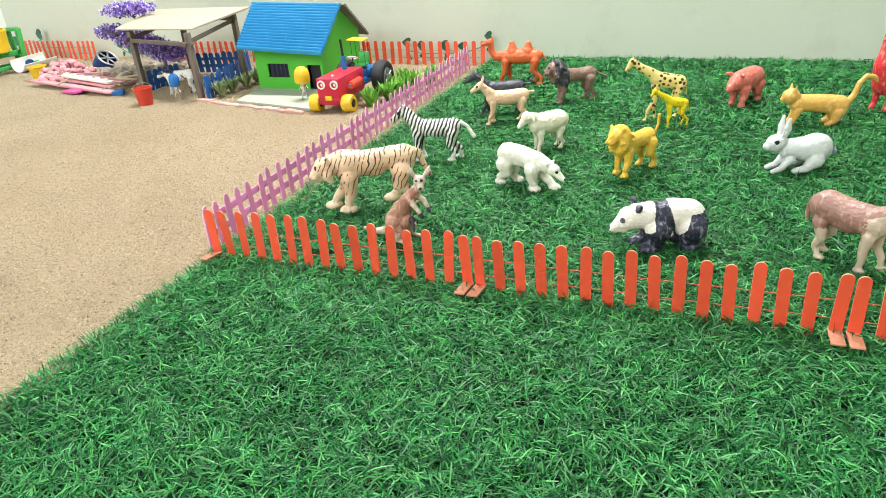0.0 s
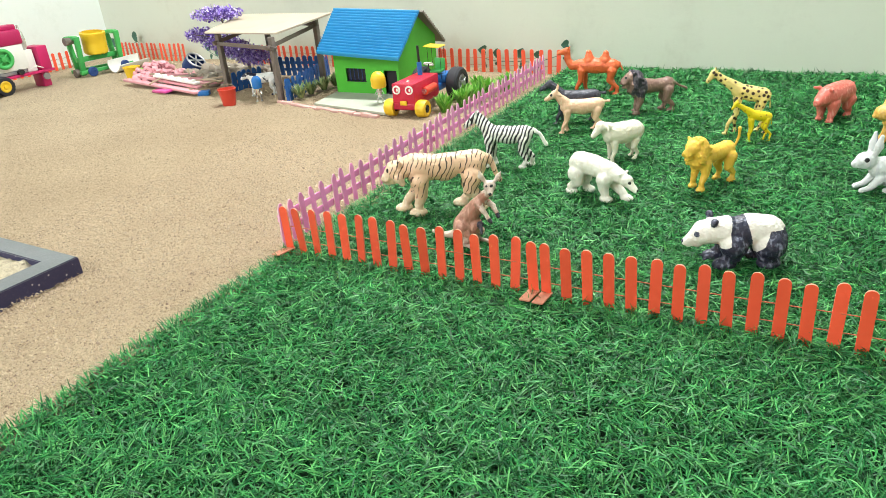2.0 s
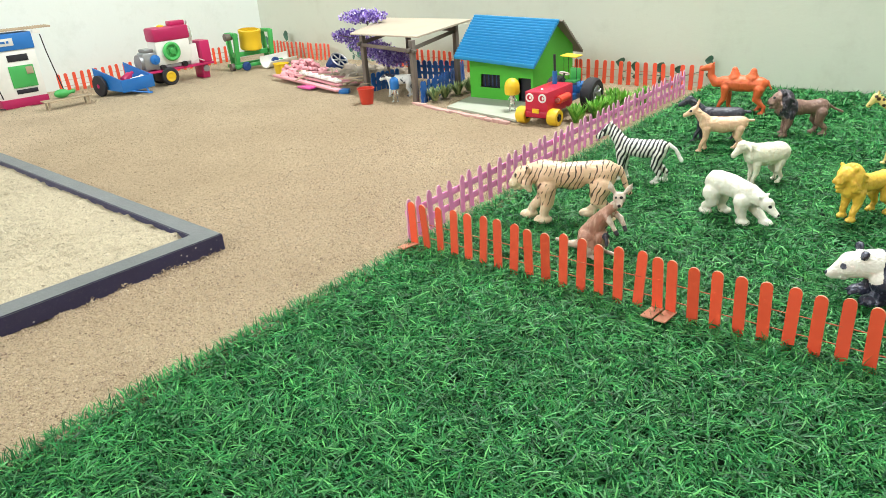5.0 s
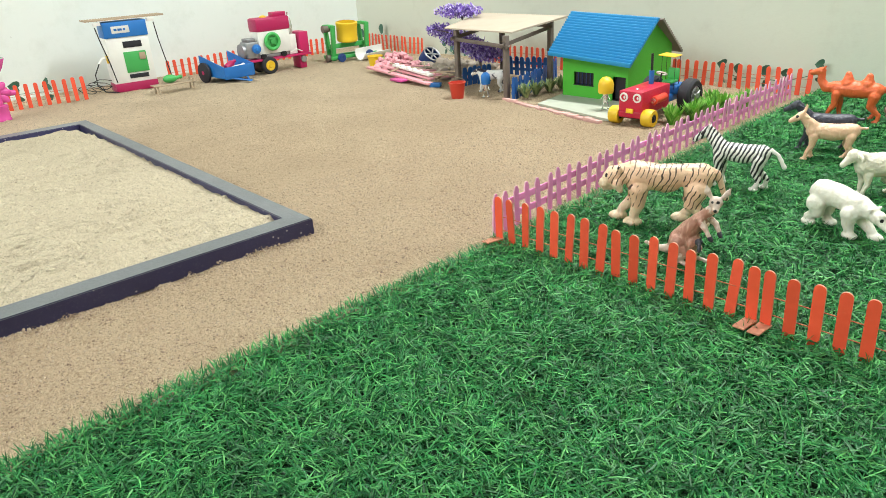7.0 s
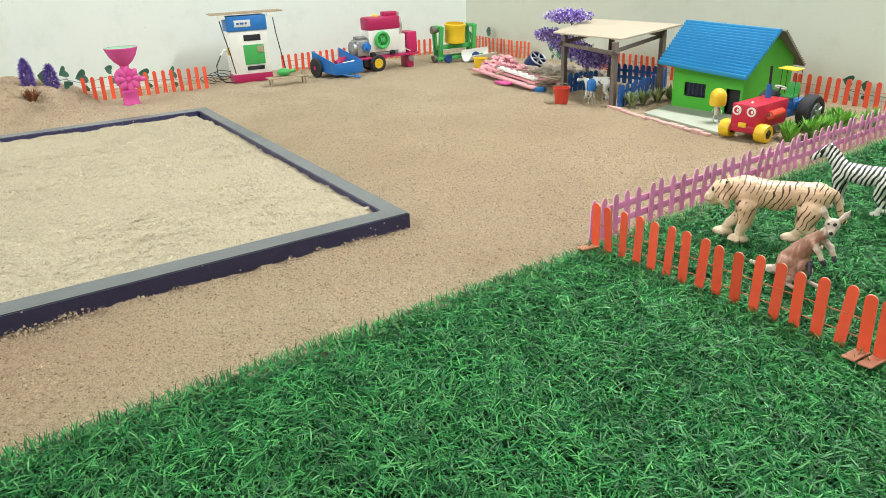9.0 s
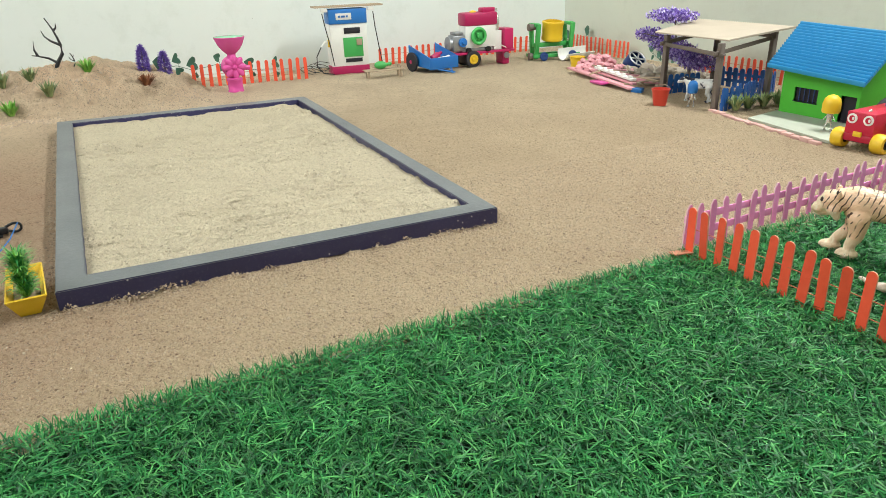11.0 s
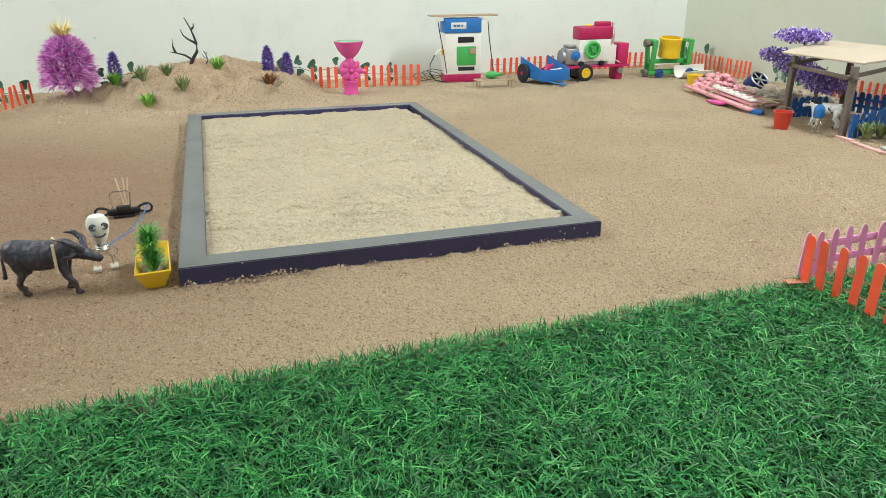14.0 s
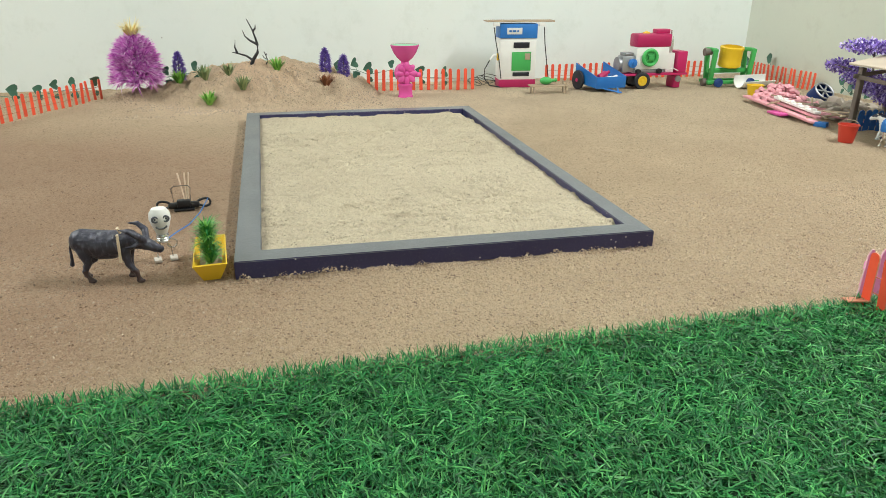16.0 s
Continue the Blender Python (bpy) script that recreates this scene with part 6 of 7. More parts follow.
def ragged(x, y, z):
    """A small uneven shift that frays the edge between two painted zones."""
    return 0.5 * noise.noise((x * 1.3, y * 1.3, z * 1.3)) + 0.35 * noise.noise((x * 4, y * 4, z * 4))


def tiger():
    f = Figure()
    f.chain((-4.6, 0, 6.5, 1.75), (-2.2, 0, 6.6, 1.55), (0.8, 0, 6.3, 1.8), (3.0, 0, 6.5, 1.95))
    f.blob((-4.3, 0, 6.2), 1.9, (1.05, 0.85, 1.1)).blob((2.9, 0, 6.1), 2.05, (0.95, 0.85, 1.1)).blob((-0.4, 0, 5.9), 1.7, (1.3, 0.85, 1.0))
    f.legs(-4.2, 3.0, 1.15, 4.9, 0.74, (-0.9, 1.4, 0.3, 2.2), 1.3)
    f.chain((3.4, 0, 6.9, 1.65), (5.0, 0, 6.6, 1.4)).blob((6.0, 0, 6.3), 1.45, (1, 1.0, 1.0))
    # muzzle, brow, cheek ruff, chin and ears
    f.chain((6.6, 0, 5.9, 1.0), (7.5, 0, 5.4, 0.72)).pair((7.2, 0.35, 5.3, 0.5), (7.5, 0.35, 5.2, 0.4)).chain((6.5, 0, 7.0, 0.7), (7.3, 0, 6.2, 0.45))
    f.pair((5.4, 1.1, 7.3, 0.42), (5.5, 1.25, 7.75, 0.34)).pair((5.7, 1.0, 5.6, 0.85), (5.3, 1.2, 4.8, 0.45), (5.2, 1.1, 4.4, 0.2)).chain((6.6, 0, 5.0, 0.65), (7.2, 0, 4.7, 0.42))
    f.chain((-5.7, 0, 7.2, 0.62), (-6.5, 0, 6.9, 0.50), (-7.0, 0, 5.8, 0.45), (-7.4, 0, 4.6, 0.42), (-7.9, 0, 3.6, 0.40))
    eye = near(((7.1, 0.62, 6.6), (7.1, -0.62, 6.6), (8.1, 0, 5.65)), 0.30)
    ear = near(((5.7, 1.3, 7.8), (5.7, -1.3, 7.8)), 0.22)
    f.place("cream toy tiger with thin dark stripes standing on turf", [TIGER, CREAM, EYE], 0.125, 0.172, 212, size=0.98, voxel=0.085, smooth=4, zones=lambda x, y, z: 2 if eye(x, y, z) or ear(x, y, z) else 1 if z + 0.6 * ragged(x, y, z) < 2.6 or x > 6.9 or (x > 4.8 and z < 5.6) else 0)


def zebra():
    f = Figure()
    f.chain((-3.0, 0, 5.2, 1.25), (-0.6, 0, 4.9, 1.4), (2.3, 0, 5.1, 1.3))
    f.legs(-3.0, 2.4, 0.8, 4.4, 0.46, (0.3, -0.7, 0.4, -0.5), 1.15)
    f.chain((2.4, 0, 5.5, 1.15), (3.7, 0, 6.8, 0.85), (4.4, 0, 7.5, 0.7)).chain((4.5, 0, 7.5, 0.76), (5.6, 0, 6.6, 0.5), (6.1, 0, 6.2, 0.44))
    f.chain((2.4, 0, 6.6, 0.3), (3.4, 0, 7.7, 0.3), (4.3, 0, 8.3, 0.25)).pair((4.2, 0.4, 8.1, 0.22), (4.2, 0.55, 8.7, 0.14))
    f.chain((-4.1, 0, 5.8, 0.34), (-5.1, 0, 5.2, 0.3), (-6.0, 0, 3.6, 0.36))
    muzzle = near(((6.4, 0, 6.0), (5.0, 0.62, 7.35), (5.0, -0.62, 7.35)), 0.30)
    f.place("black and white striped toy zebra standing on turf", [ZEBRA, ZEBRA_PALE, EYE], 0.137, 0.359, 190, size=1.03, voxel=0.085, zones=lambda x, y, z: 2 if muzzle(x, y, z) else 1 if x < -4.3 or z < 1.3 else 0)


def kangaroo():
    f = Figure()
    f.chain((-0.5, 0, 2.5, 1.45), (0.4, 0, 3.9, 1.25), (1.5, 0, 5.4, 0.95), (2.5, 0, 6.6, 0.66), (3.2, -0.1, 7.5, 0.55))
    # the head looks aside
    f.blob((3.5, -0.2, 8.1), 0.80, (1, 1, 0.95)).chain((3.6, -0.35, 8.0, 0.62), (4.05, -0.95, 7.5, 0.36))
    f.chain((3.05, -0.35, 8.6, 0.24), (2.65, -0.62, 9.3, 0.40), (2.45, -0.72, 10.0, 0.12)).chain((3.9, 0.2, 8.6, 0.24), (4.35, 0.5, 9.2, 0.40), (4.6, 0.62, 9.8, 0.12))
    f.pair((-0.2, 0.95, 2.5, 1.2), (0.9, 1.15, 1.5, 0.62), (0.1, 1.2, 0.6, 0.38), (0.3, 1.2, 0.32, 0.32), (2.2, 1.2, 0.26, 0.3))
    f.pair((2.1, 0.75, 5.8, 0.48), (3.0, 1.0, 5.2, 0.38), (3.5, 0.95, 4.5, 0.30), (3.8, 0.85, 4.0, 0.32))
    f.chain((-1.2, 0, 1.5, 0.85), (-2.4, 0, 0.75, 0.56), (-3.8, -0.1, 0.55, 0.42), (-5.3, -0.2, 0.75, 0.26))
    # pouch with a small one looking out
    f.blob((1.2, -0.1, 2.7), 0.95, (0.8, 1, 1.1)).blob((2.1, -0.45, 3.1), 0.48).pair((2.2, 0.25, 3.5, 0.14), (2.3, 0.4, 4.0, 0.12)).chain((2.3, -0.7, 2.9, 0.3), (2.6, -1.0, 2.3, 0.22))
    dark = near(((4.15, -1.2, 7.55), (4.05, -0.62, 8.35), (3.5, -0.97, 8.35)), 0.19)
    paws = near(((3.85, 0.85, 3.85), (3.85, -0.85, 3.85), (2.3, -0.5, 3.1), (2.6, -1.0, 2.4), (2.3, 0, 3.8)), 0.62)

    def zone(x, y, z):
        if dark(x, y, z):
            return 2
        if paws(x, y, z):
            return 3
        g = 0.8 * ragged(x, y, z)
        return 1 if x < -2.6 + g or (x > 2.3 + g + 0.25 * (z - 4) and z > 2.4) or (z > 7.3 + g) or z < 1.6 + g else 0

    f.place("brown toy kangaroo sitting upright behind the red fence", [KANGAROO, CREAM_GREY, EYE, GREY_DARK], 0.205, 0.086, -8, size=0.98, voxel=0.085, smooth=2, zones=zone)


def goat(material, label, x, y, heading, horns, size=1.0):
    f = Figure()
    f.chain((-3.2, 0, 4.7, 1.2), (-0.5, 0, 4.4, 1.4), (2.2, 0, 4.7, 1.25))
    f.legs(-3.1, 2.2, 0.8, 3.9, 0.4, (-0.6, 0.4, 0.9, -0.2), 1.15)
    f.chain((2.4, 0, 5.2, 1.05), (3.6, 0, 6.4, 0.72), (4.1, 0, 7.0, 0.66)).chain((4.2, 0, 7.0, 0.72), (5.7, 0, 6.1, 0.42))
    f.chain((-4.2, 0, 5.1, 0.3), (-5.1, 0, 5.1, 0.3))
    f.pair((3.9, 0.4, 7.0, 0.22), (3.2, 1.3, 6.8, 0.16))
    if horns:
        f.pair((4.0, 0.3, 7.3, 0.25), (3.6, 0.5, 8.6, 0.16))
    f.place(label, [material, EYE], x, y, heading, voxel=0.09, size=size, zones=lambda px, py, pz: 1 if near(((4.9, 0.45, 6.9), (4.9, -0.45, 6.9)), 0.22)(px, py, pz) else 0)


def sheep():
    f = Figure()
    f.chain((-2.1, 0, 4.5, 1.65), (0, 0, 4.4, 1.75), (1.7, 0, 4.6, 1.6))
    for i in range(140):
        a, b = i * 2.4, -1 + 2 * (i + 0.5) / 140
        f.blob((-0.2 + 3.0 * b, 1.52 * math.cos(a) * math.sqrt(1 - b * b * 0.6), 4.5 + 1.5 * math.sin(a) * math.sqrt(1 - b * b * 0.6)), 0.24)
    f.legs(-2.1, 1.6, 0.85, 3.3, 0.38, (0.1, -0.3, 0.4, -0.2))
    f.chain((2.0, 0, 5.2, 1.15), (3.1, 0, 5.7, 0.95)).blob((3.6, 0, 5.9), 0.95, (1, 0.95, 1)).chain((3.9, 0, 5.6, 0.72), (4.9, 0, 4.7, 0.48)).pair((3.3, 0.8, 6.2, 0.32), (3.2, 1.5, 5.9, 0.28), (3.3, 1.7, 5.5, 0.2))
    f.blob((-3.6, 0, 4.6), 0.45)
    f.place("ivory toy sheep with a bumpy fleece standing on turf", IVORY, 0.295, 0.432, 226, size=0.98, voxel=0.105, smooth=4, fur=0.045)


def polar_bear():
    f = Figure()
    f.chain((-3.0, 0, 4.55, 1.65), (-1.0, 0, 4.55, 1.55), (1.4, 0, 4.1, 1.45))
    f.blob((-3.1, 0, 4.3), 1.8, (1.0, 0.85, 1.05)).blob((1.5, 0, 3.8), 1.6, (0.95, 0.9, 1.0))
    f.legs(-3.2, 1.6, 1.0, 3.2, 0.66, (0.7, -0.9, 2.2, 0.2), 1.2, 0.92)
    f.chain((2.0, 0, 4.2, 1.3), (3.6, 0, 3.7, 1.0)).blob((4.5, 0, 3.35), 0.95, (1.1, 1, 0.95)).chain((4.9, 0, 3.0, 0.72), (6.0, 0, 2.2, 0.44)).pair((4.0, 0.75, 4.1, 0.22), (4.0, 0.9, 4.35, 0.26))
    f.chain((-4.7, 0, 4.3, 0.35), (-5.0, 0, 3.9, 0.25))
    nose = near(((6.4, 0, 2.25), (5.35, 0.52, 3.3), (5.35, -0.52, 3.3)), 0.22)
    f.place("white toy polar bear walking with lowered head", [BEAR, EYE], 0.306, 0.276, -19, size=0.95, voxel=0.105, smooth=4, fur=0.02, zones=lambda x, y, z: 1 if nose(x, y, z) else 0)


def lion(body, mane, label, x, y, heading, size, dark):
    f = Figure()
    f.chain((-3.2, 0, 4.9, 1.25), (-1.0, 0, 4.8, 1.2), (2.0, 0, 4.9, 1.6)).blob((-3.1, 0, 4.7), 1.4, (1.1, 0.85, 1.1))
    f.legs(-3.2, 2.0, 0.95, 4.0, 0.50, (-0.6, 0.3, 0.6, 0.1), 1.25)
    f.blob((2.7, 0, 6.0), 1.85, (0.8, 0.95, 1.1)).blob((2.5, 0, 4.6), 1.55)
    for i in range(70):
        # locks of the mane, each pulled down and back
        a = i * 2.39996
        k = 0.62 + 0.075 * (i % 6)
        cx, cy, cz = 2.0 + 0.22 * (i % 7), 1.8 * k * math.cos(a), 5.8 + 2.1 * k * math.sin(a)
        f.chain((cx + 0.4, cy * 0.9, cz * 0.98 + 0.1, 0.34), (cx - 0.3, cy * 1.08, cz - 0.35, 0.16))
    f.blob((3.7, 0, 6.5), 1.22, (1, 1, 0.98)).chain((4.3, 0, 6.2, 0.85), (5.1, 0, 6.0, 0.58)).pair((4.9, 0.34, 5.8, 0.42), (5.2, 0.34, 5.75, 0.34)).chain((4.4, 0, 5.3, 0.55), (5.0, 0, 5.05, 0.36))
    f.chain((4.2, 0, 7.0, 0.5), (5.3, 0, 6.4, 0.26)).pair((3.4, 1.0, 7.4, 0.36), (3.4, 1.2, 7.65, 0.3))
    f.chain((-4.1, 0, 5.4, 0.3), (-5.0, 0, 5.0, 0.26), (-5.4, 0.2, 6.2, 0.24), (-5.3, 0.3, 7.6, 0.32)) if not dark else f.chain((-4.1, 0, 5.4, 0.3), (-5.4, 0, 4.4, 0.26), (-6.8, 0, 3.8, 0.3))
    eye = near(((4.78, 0.52, 6.8), (4.78, -0.52, 6.8), (5.75, 0, 6.15), (5.1, 0, 5.4)), 0.25)
    f.place(label, [body, mane, EYE], x, y, heading, size=size, voxel=0.105, smooth=3, zones=lambda px, py, pz: 2 if eye(px, py, pz) and dark else 1 if 1.0 < px < 3.7 and pz > 3.4 + ragged(px, py, pz) and (px - 2.8) ** 2 + py ** 2 + (pz - 5.8) ** 2 > 2.2 and (abs(py) > 0.9 or pz > 6.9 or pz < 5.0 or px < 3.0) else 0)


def panda():
    f = Figure()
    f.chain((-3.5, 0, 4.15, 1.95), (-1.5, 0, 4.35, 2.0), (0.2, 0, 4.1, 1.85))
    f.blob((-3.6, 0, 3.9), 2.05, (1.0, 0.92, 1.05))
    f.legs(-3.8, 0.3, 1.2, 2.9, 0.92, (-0.2, 0.5, 0.6, 1.3), 1.15)
    f.chain((1.0, 0, 4.4, 1.75), (2.6, 0, 4.35, 1.6)).blob((3.4, 0, 4.2), 1.55, (1.05, 1, 0.98)).chain((4.2, 0, 3.8, 1.1), (5.5, 0, 3.05, 0.55)).chain((4.2, 0, 3.2, 0.9), (5.2, 0, 2.75, 0.45))
    f.pair((2.8, 1.0, 5.4, 0.35), (2.75, 1.3, 5.95, 0.5))
    for s, st in ((1, 0.6), (-1, 1.3)):
        # toes of the forepaws
        for k in (-0.5, 0, 0.5):
            f.chain((0.3 + st + 0.9, s * 1.2 + k, 0.55, 0.32), (0.3 + st + 1.5, s * 1.2 + k * 1.15, 0.3, 0.2))
    marks = near(((4.55, 0.95, 4.35), (4.55, -0.95, 4.35)), 0.36)
    nose = near(((6.0, 0, 3.15),), 0.30)
    ears = near(((2.75, 1.3, 5.9), (2.75, -1.3, 5.9)), 0.60)

    def zone(x, y, z):
        g = ragged(x, y, z)
        band = -1.75 + 0.25 * (z - 2.5) + 0.15 * g < x < 0.95 - 0.12 * (z - 4) + 0.15 * g
        fore = -1.6 < x < 1.0 + 1.5 * max(0.0, 3.3 - z) and z < 3.3 + 0.2 * g
        rear = x < -2.6 - 0.5 * (z - 3.2) + 0.2 * g and z < 4.8 + 0.2 * g
        return 1 if marks(x, y, z) or nose(x, y, z) or ears(x, y, z) or band or (fore and x < 3.6) or rear else 0

    f.place("black and white toy panda walking on turf", [PANDA_W, PANDA_B], 0.493, 0.131, 202, size=0.89, voxel=0.08, smooth=4, fur=0.05, zones=zone)


def donkey():
    f = Figure()
    f.chain((-3.1, 0, 6.3, 1.85), (-0.6, 0, 5.9, 1.8), (2.2, 0, 5.9, 1.75)).blob((-0.6, 0, 5.5), 1.9, (1.3, 0.9, 0.9)).blob((-3.2, 0, 6.0), 1.95, (1, 0.85, 1.05))
    f.legs(-3.3, 2.2, 1.05, 4.5, 0.46, (-0.2, 0.5, 0.9, -0.5), 1.15)
    f.chain((2.6, 0, 6.4, 1.45), (4.4, 0, 7.9, 1.0), (5.3, 0, 8.7, 0.88)).chain((5.5, 0, 8.8, 0.85), (7.3, 0, 7.7, 0.5)).pair((5.2, 0.4, 9.3, 0.28), (4.9, 0.7, 10.5, 0.2))
    for i in range(9):
        # upright mane
        u = i / 8
        f.chain((3.0 + 2.2 * u, 0, 7.6 + 1.9 * u, 0.3), (2.8 + 2.2 * u, 0, 8.2 + 1.9 * u, 0.16))
    f.chain((-4.8, 0, 6.9, 0.36), (-5.3, 0, 5.6, 0.34), (-5.3, 0, 4.3, 0.36), (-5.4, 0, 3.8, 0.2))
    f.place("dusty pink-brown toy donkey standing on turf", [DONKEY, DONKEY_PALE], 0.676, 0.135, -34, size=0.88, voxel=0.105, smooth=3, zones=lambda x, y, z: 1 if z + 0.9 * ragged(x, y, z) < 4.1 or (x + 0.9 * ragged(x, y, z) > 1.9 and z < 6.6 + 0.5 * (x - 1.9)) else 0)


def rabbit():
    f = Figure()
    f.blob((-2.3, 0, 3.2), 2.3, (1.2, 0.85, 1.0)).chain((-2.0, 0, 3.2, 2.0), (1.6, 0, 3.5, 1.5))
    f.blob((3.5, 0, 4.6), 1.35, (1.2, 0.9, 0.95)).chain((3.6, 0, 4.5, 1.2), (4.8, 0, 4.2, 0.7))
    f.pair((2.9, 0.55, 5.4, 0.42), (2.6, 0.8, 6.8, 0.62), (2.5, 0.85, 8.2, 0.3))
    f.pair((1.6, 0.9, 2.2, 0.7), (2.8, 0.95, 0.9, 0.5), (4.0, 0.95, 0.5, 0.42))
    f.pair((-2.0, 1.3, 1.9, 1.25), (-0.6, 1.45, 0.7, 0.65), (1.0, 1.45, 0.5, 0.5))
    f.blob((-4.9, 0, 2.6), 0.75)
    eye = near(((4.0, 1.1, 5.0), (4.0, -1.1, 5.0)), 0.34)
    f.place("pale grey toy rabbit crouching with raised ears", [RABBIT, EYE, RABBIT_D], 0.642, 0.399, 205, size=0.903, zones=lambda x, y, z: 1 if eye(x, y, z) else 2 if x < -4.2 or (z > 6.2 and x < 2.5 and abs(y) < 0.7) else 0)


def cat():
    f = Figure()
    f.chain((-3.6, 0, 3.5, 1.75), (0, 0, 4.0, 1.6), (3.0, 0, 4.2, 1.5))
    f.pair((-3.4, 0.9, 2.6, 1.2), (-2.8, 1.0, 0.9, 0.6), (-1.8, 1.0, 0.5, 0.5)).pair((3.0, 0.7, 3.2, 0.8), (3.6, 0.75, 1.5, 0.5), (4.2, 0.75, 0.5, 0.45))
    f.blob((4.3, 0, 5.4), 1.55, (1, 0.95, 0.9)).chain((4.9, 0, 5.1, 0.8), (5.6, 0, 4.9, 0.5)).pair((4.1, 0.9, 6.5, 0.42), (4.0, 1.15, 7.3, 0.16))
    f.chain((-4.9, 0, 3.8, 0.6), (-5.9, 0, 5.2, 0.55), (-6.3, 0, 7.0, 0.5), (-7.3, 0, 8.2, 0.48), (-8.4, 0, 8.1, 0.45), (-8.9, 0, 7.4, 0.42))
    f.place("ginger toy cat with a curled tail on turf", CAT, 0.675, 0.605, 196, size=0.903)


def giraffe(material, label, x, y, heading, size, spread):
    f = Figure()
    f.chain((-2.6, 0, 6.8, 1.35), (-0.4, 0, 7.2, 1.45), (1.7, 0, 7.8, 1.3))
    f.legs(-2.6, 1.7, 0.8, 6.2, 0.4, (-0.8, 0.2, spread, -0.3), 1.2)
    f.chain((1.9, 0, 8.2, 1.15), (4.2, 0, 9.7, 0.8), (6.0, 0, 10.9, 0.6)).chain((6.1, 0, 11.0, 0.68), (7.0, 0, 9.6, 0.42))
    f.pair((5.9, 0.25, 11.4, 0.17), (5.8, 0.3, 12.0, 0.19)).pair((5.6, 0.4, 11.2, 0.2), (5.2, 1.0, 11.3, 0.16))
    f.chain((-3.3, 0, 7.3, 0.2), (-3.8, 0, 5.8, 0.15), (-3.9, 0, 4.6, 0.25))
    f.place(label, material, x, y, heading, size=size, voxel=0.1)


def pig():
    f = Figure()
    f.chain((-2.4, 0, 4.2, 1.8), (0, 0, 4.2, 1.9), (2.2, 0, 4.2, 1.75))
    f.legs(-2.4, 2.1, 1.0, 3.0, 0.6, (-0.3, 0.4, 0.5, -0.2))
    f.chain((2.9, 0, 4.3, 1.5), (4.2, 0, 4.0, 1.1), (5.2, 0, 3.6, 0.7)).pair((3.4, 1.0, 5.6, 0.4), (4.0, 1.5, 5.7, 0.25)).chain((-4.0, 0, 4.8, 0.25), (-4.8, 0.2, 5.2, 0.2))
    f.place("coral-red toy pig standing on turf", PIG, 0.574, 0.728, 242, size=1.026)


def camel():
    f = Figure()
    f.chain((-3.1, 0, 5.4, 1.3), (0, 0, 5.4, 1.55), (2.6, 0, 5.4, 1.3)).chain((-1.6, 0, 6.2, 1.25), (-1.8, 0, 7.7, 0.6)).chain((1.3, 0, 6.2, 1.25), (1.4, 0, 7.8, 0.6))
    f.legs(-3.2, 2.6, 0.85, 4.6, 0.46, (-0.9, 0.5, 1.0, -0.7), 1.25)
    f.chain((3.0, 0, 5.6, 1.1), (4.6, 0, 5.4, 0.85), (5.5, 0, 6.6, 0.68), (5.5, 0, 8.0, 0.62)).chain((5.6, 0, 8.2, 0.72), (7.1, 0, 7.8, 0.48)).pair((5.3, 0.4, 8.6, 0.22), (5.1, 0.55, 9.0, 0.15))
    f.chain((-4.3, 0, 6.0, 0.25), (-5.0, 0, 4.6, 0.2))
    f.place("orange two-humped toy camel standing on turf", CAMEL, 0.135, 0.836, 186, size=1.088)


def bird():
    f = Figure()
    f.chain((0, 0, 4.8, 2.2), (0.6, 0, 7.5, 2.0), (1.0, 0, 10.2, 1.2), (1.1, 0, 12.0, 1.0)).pair((0.3, 1.0, 3.6, 0.7), (0.2, 1.1, 1.4, 0.5), (0.8, 1.1, 0.5, 0.5))
    f.chain((1.6, 0, 12.0, 0.6), (2.6, 0, 11.6, 0.25)).chain((-1.5, 0, 4.6, 1.0), (-3.4, 0, 3.4, 0.5)).blob((-0.4, 1.7, 6.0), 1.5, (0.9, 0.45, 1.6)).blob((-0.4, -1.7, 6.0), 1.5, (0.9, 0.45, 1.6))
    f.place("scarlet toy bird with dark folded wings", [BIRD, GREY_DARK], 0.778, 0.698, 230, zones=lambda x, y, z: 1 if abs(y) > 1.75 and 3.5 < z < 7.4 else 0)


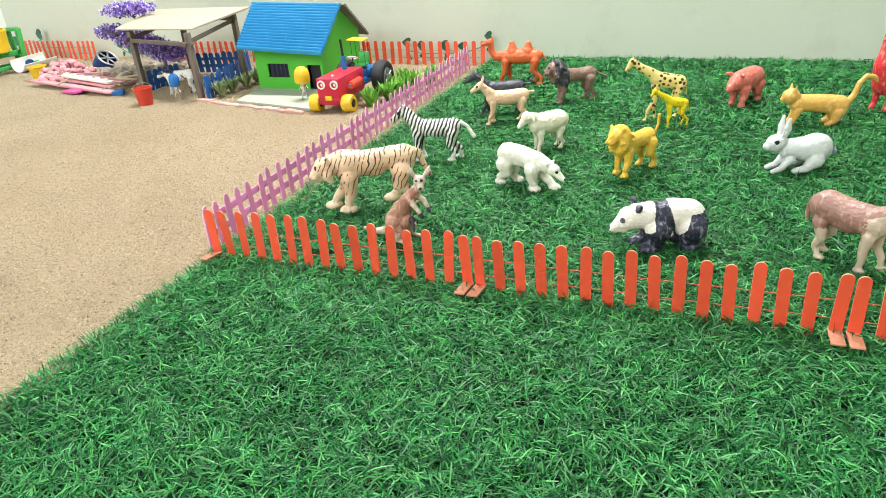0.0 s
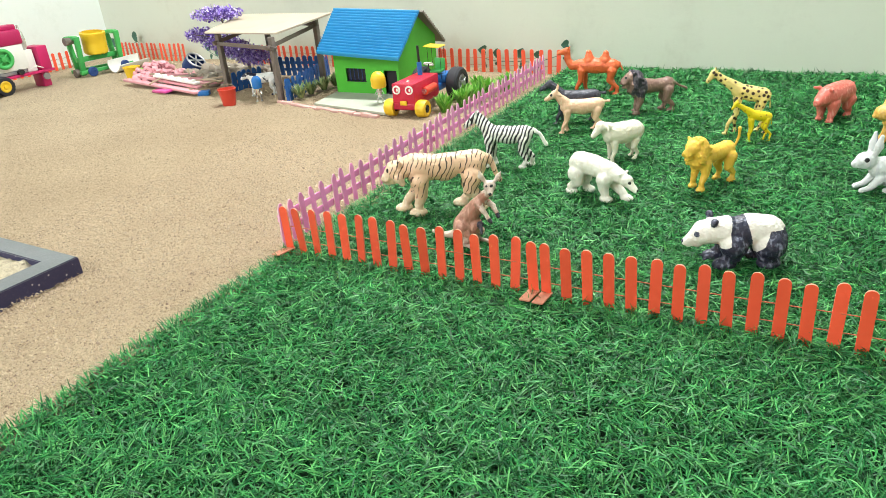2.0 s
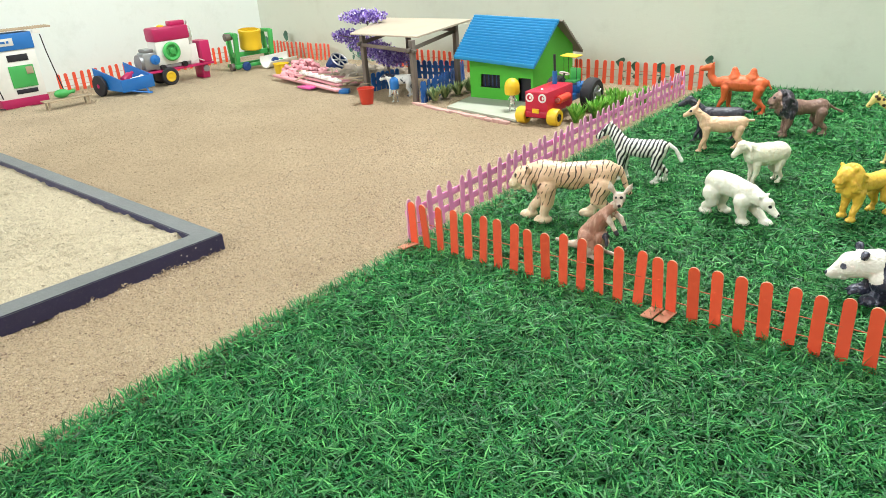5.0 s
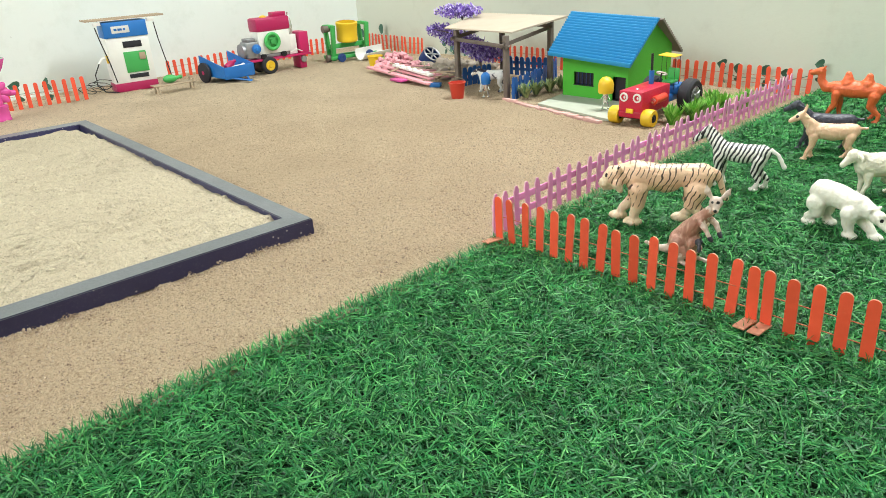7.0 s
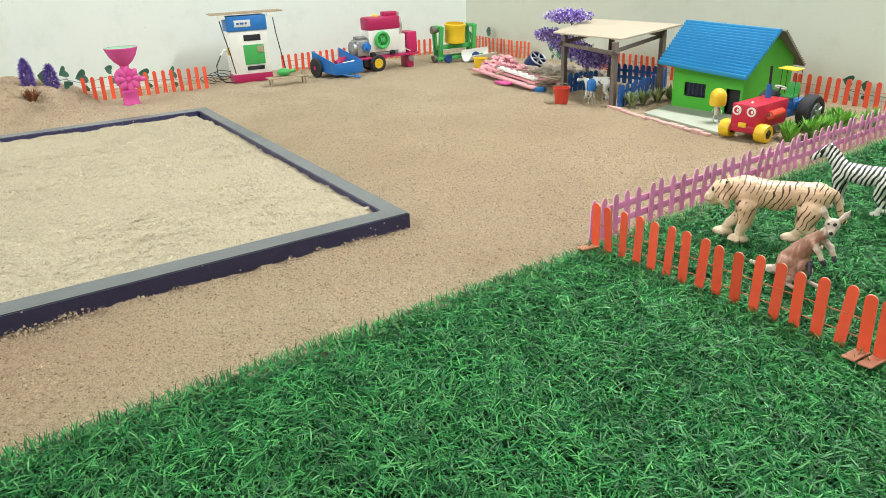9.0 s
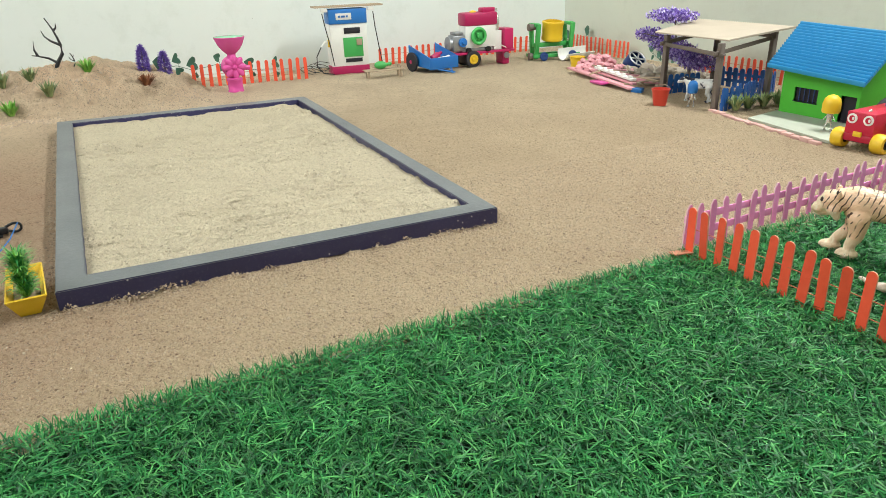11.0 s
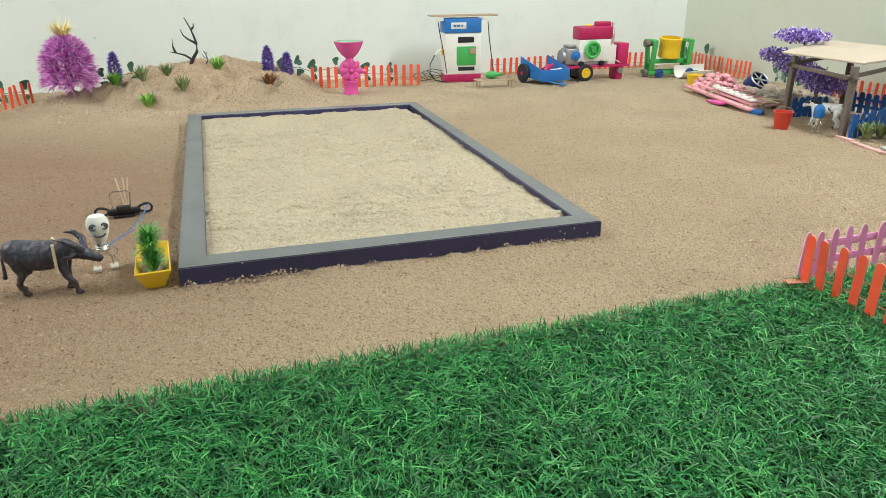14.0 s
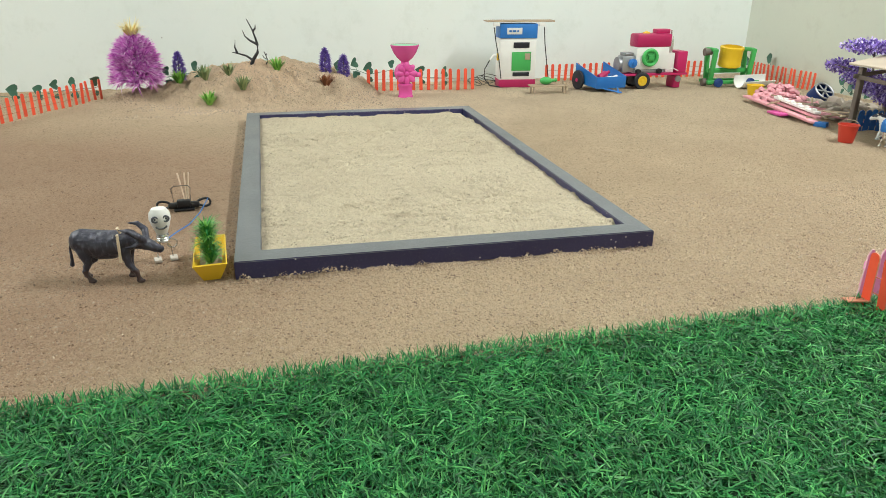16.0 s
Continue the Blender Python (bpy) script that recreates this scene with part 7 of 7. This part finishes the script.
def buffalo():
    f = Figure()
    f.chain((-3.1, 0, 5.0, 1.5), (-1.0, 0, 4.6, 1.7), (1.0, 0, 4.7, 1.6), (2.2, 0, 5.1, 1.3)).blob((-0.6, 0, 4.1), 1.6, (1.5, 0.85, 0.9))
    f.legs(-3.0, 1.9, 0.8, 4.0, 0.38, (-0.7, 0.5, -0.3, 1.2), 1.15)
    f.chain((2.4, 0, 4.9, 1.0), (3.7, 0, 4.6, 0.75)).chain((4.1, 0, 4.6, 0.82), (5.7, 0, 3.9, 0.52)).pair((3.9, 0.5, 5.0, 0.28), (3.2, 1.4, 4.7, 0.3), (2.6, 1.9, 4.8, 0.16))
    f.pair((4.1, 0.5, 5.2, 0.44), (3.8, 1.2, 5.9, 0.44), (2.9, 1.5, 6.6, 0.34), (1.8, 1.3, 6.7, 0.12))
    f.chain((-4.2, 0, 5.4, 0.28), (-4.7, 0, 4.0, 0.22), (-4.7, 0, 2.6, 0.22), (-4.8, 0, 2.0, 0.34))
    f.place("dark slate toy water buffalo harnessed on the sand", [BUFFALO, BUFFALO_LEG], -0.270, -0.813, 78, z=-0.001, zones=lambda x, y, z: 1 if z < 1.6 else 0)
    solo("yoke", rod((0.0, 0.014, 0.030), (0.0, -0.010, 0.068), 0.0016, bm=rod((0, -0.016, 0.028), (0.001, -0.016, 0.062), 0.0016)), BONE, "pale wooden yoke sticks on the toy buffalo's neck", "yoke", pose(-0.266, -0.797, 0, 0, 0, 78))


def cow():
    f = Figure()
    f.chain((-2.8, 0, 4.4, 1.2), (0, 0, 4.2, 1.3), (2.2, 0, 4.4, 1.15))
    f.legs(-2.8, 2.1, 0.75, 3.6, 0.4, (0.2, -0.3, 0.3, -0.2))
    f.chain((2.5, 0, 4.8, 0.9), (3.6, 0, 5.1, 0.75), (4.8, 0, 4.4, 0.5)).pair((3.4, 0.5, 5.5, 0.25), (3.3, 1.2, 5.6, 0.2)).chain((-4.0, 0, 4.9, 0.22), (-4.4, 0, 2.8, 0.22))
    f.place("white toy cow with dark patches inside the cattle pen", COW, -0.665, 0.708, 205, z=0.001)


tiger(), zebra(), kangaroo(), sheep(), polar_bear(), panda(), donkey(), rabbit(), cat(), pig(), camel(), bird(), buffalo(), cow()
goat(GOAT, "tan toy goat with short horns standing on turf", 0.187, 0.564, 208, True)
goat(GREY_DARK, "charcoal toy donkey standing behind the tan goat", 0.162, 0.615, 200, False, 1.05)
lion(LION_Y, LION_Y, "golden yellow toy lion with a raised tail", 0.434, 0.357, 238, 0.93, False)
lion(LION_D, MANE_D, "dull brown toy lion with a dark shaggy mane", 0.273, 0.713, 215, 1.026, True)
giraffe(GIRAFFE, "yellow toy giraffe with dark brown spots bending forward", 0.449, 0.615, 198, 0.903, 1.6)
giraffe(CALF, "small bright yellow toy giraffe calf", 0.470, 0.574, 205, 0.564, 0.2)
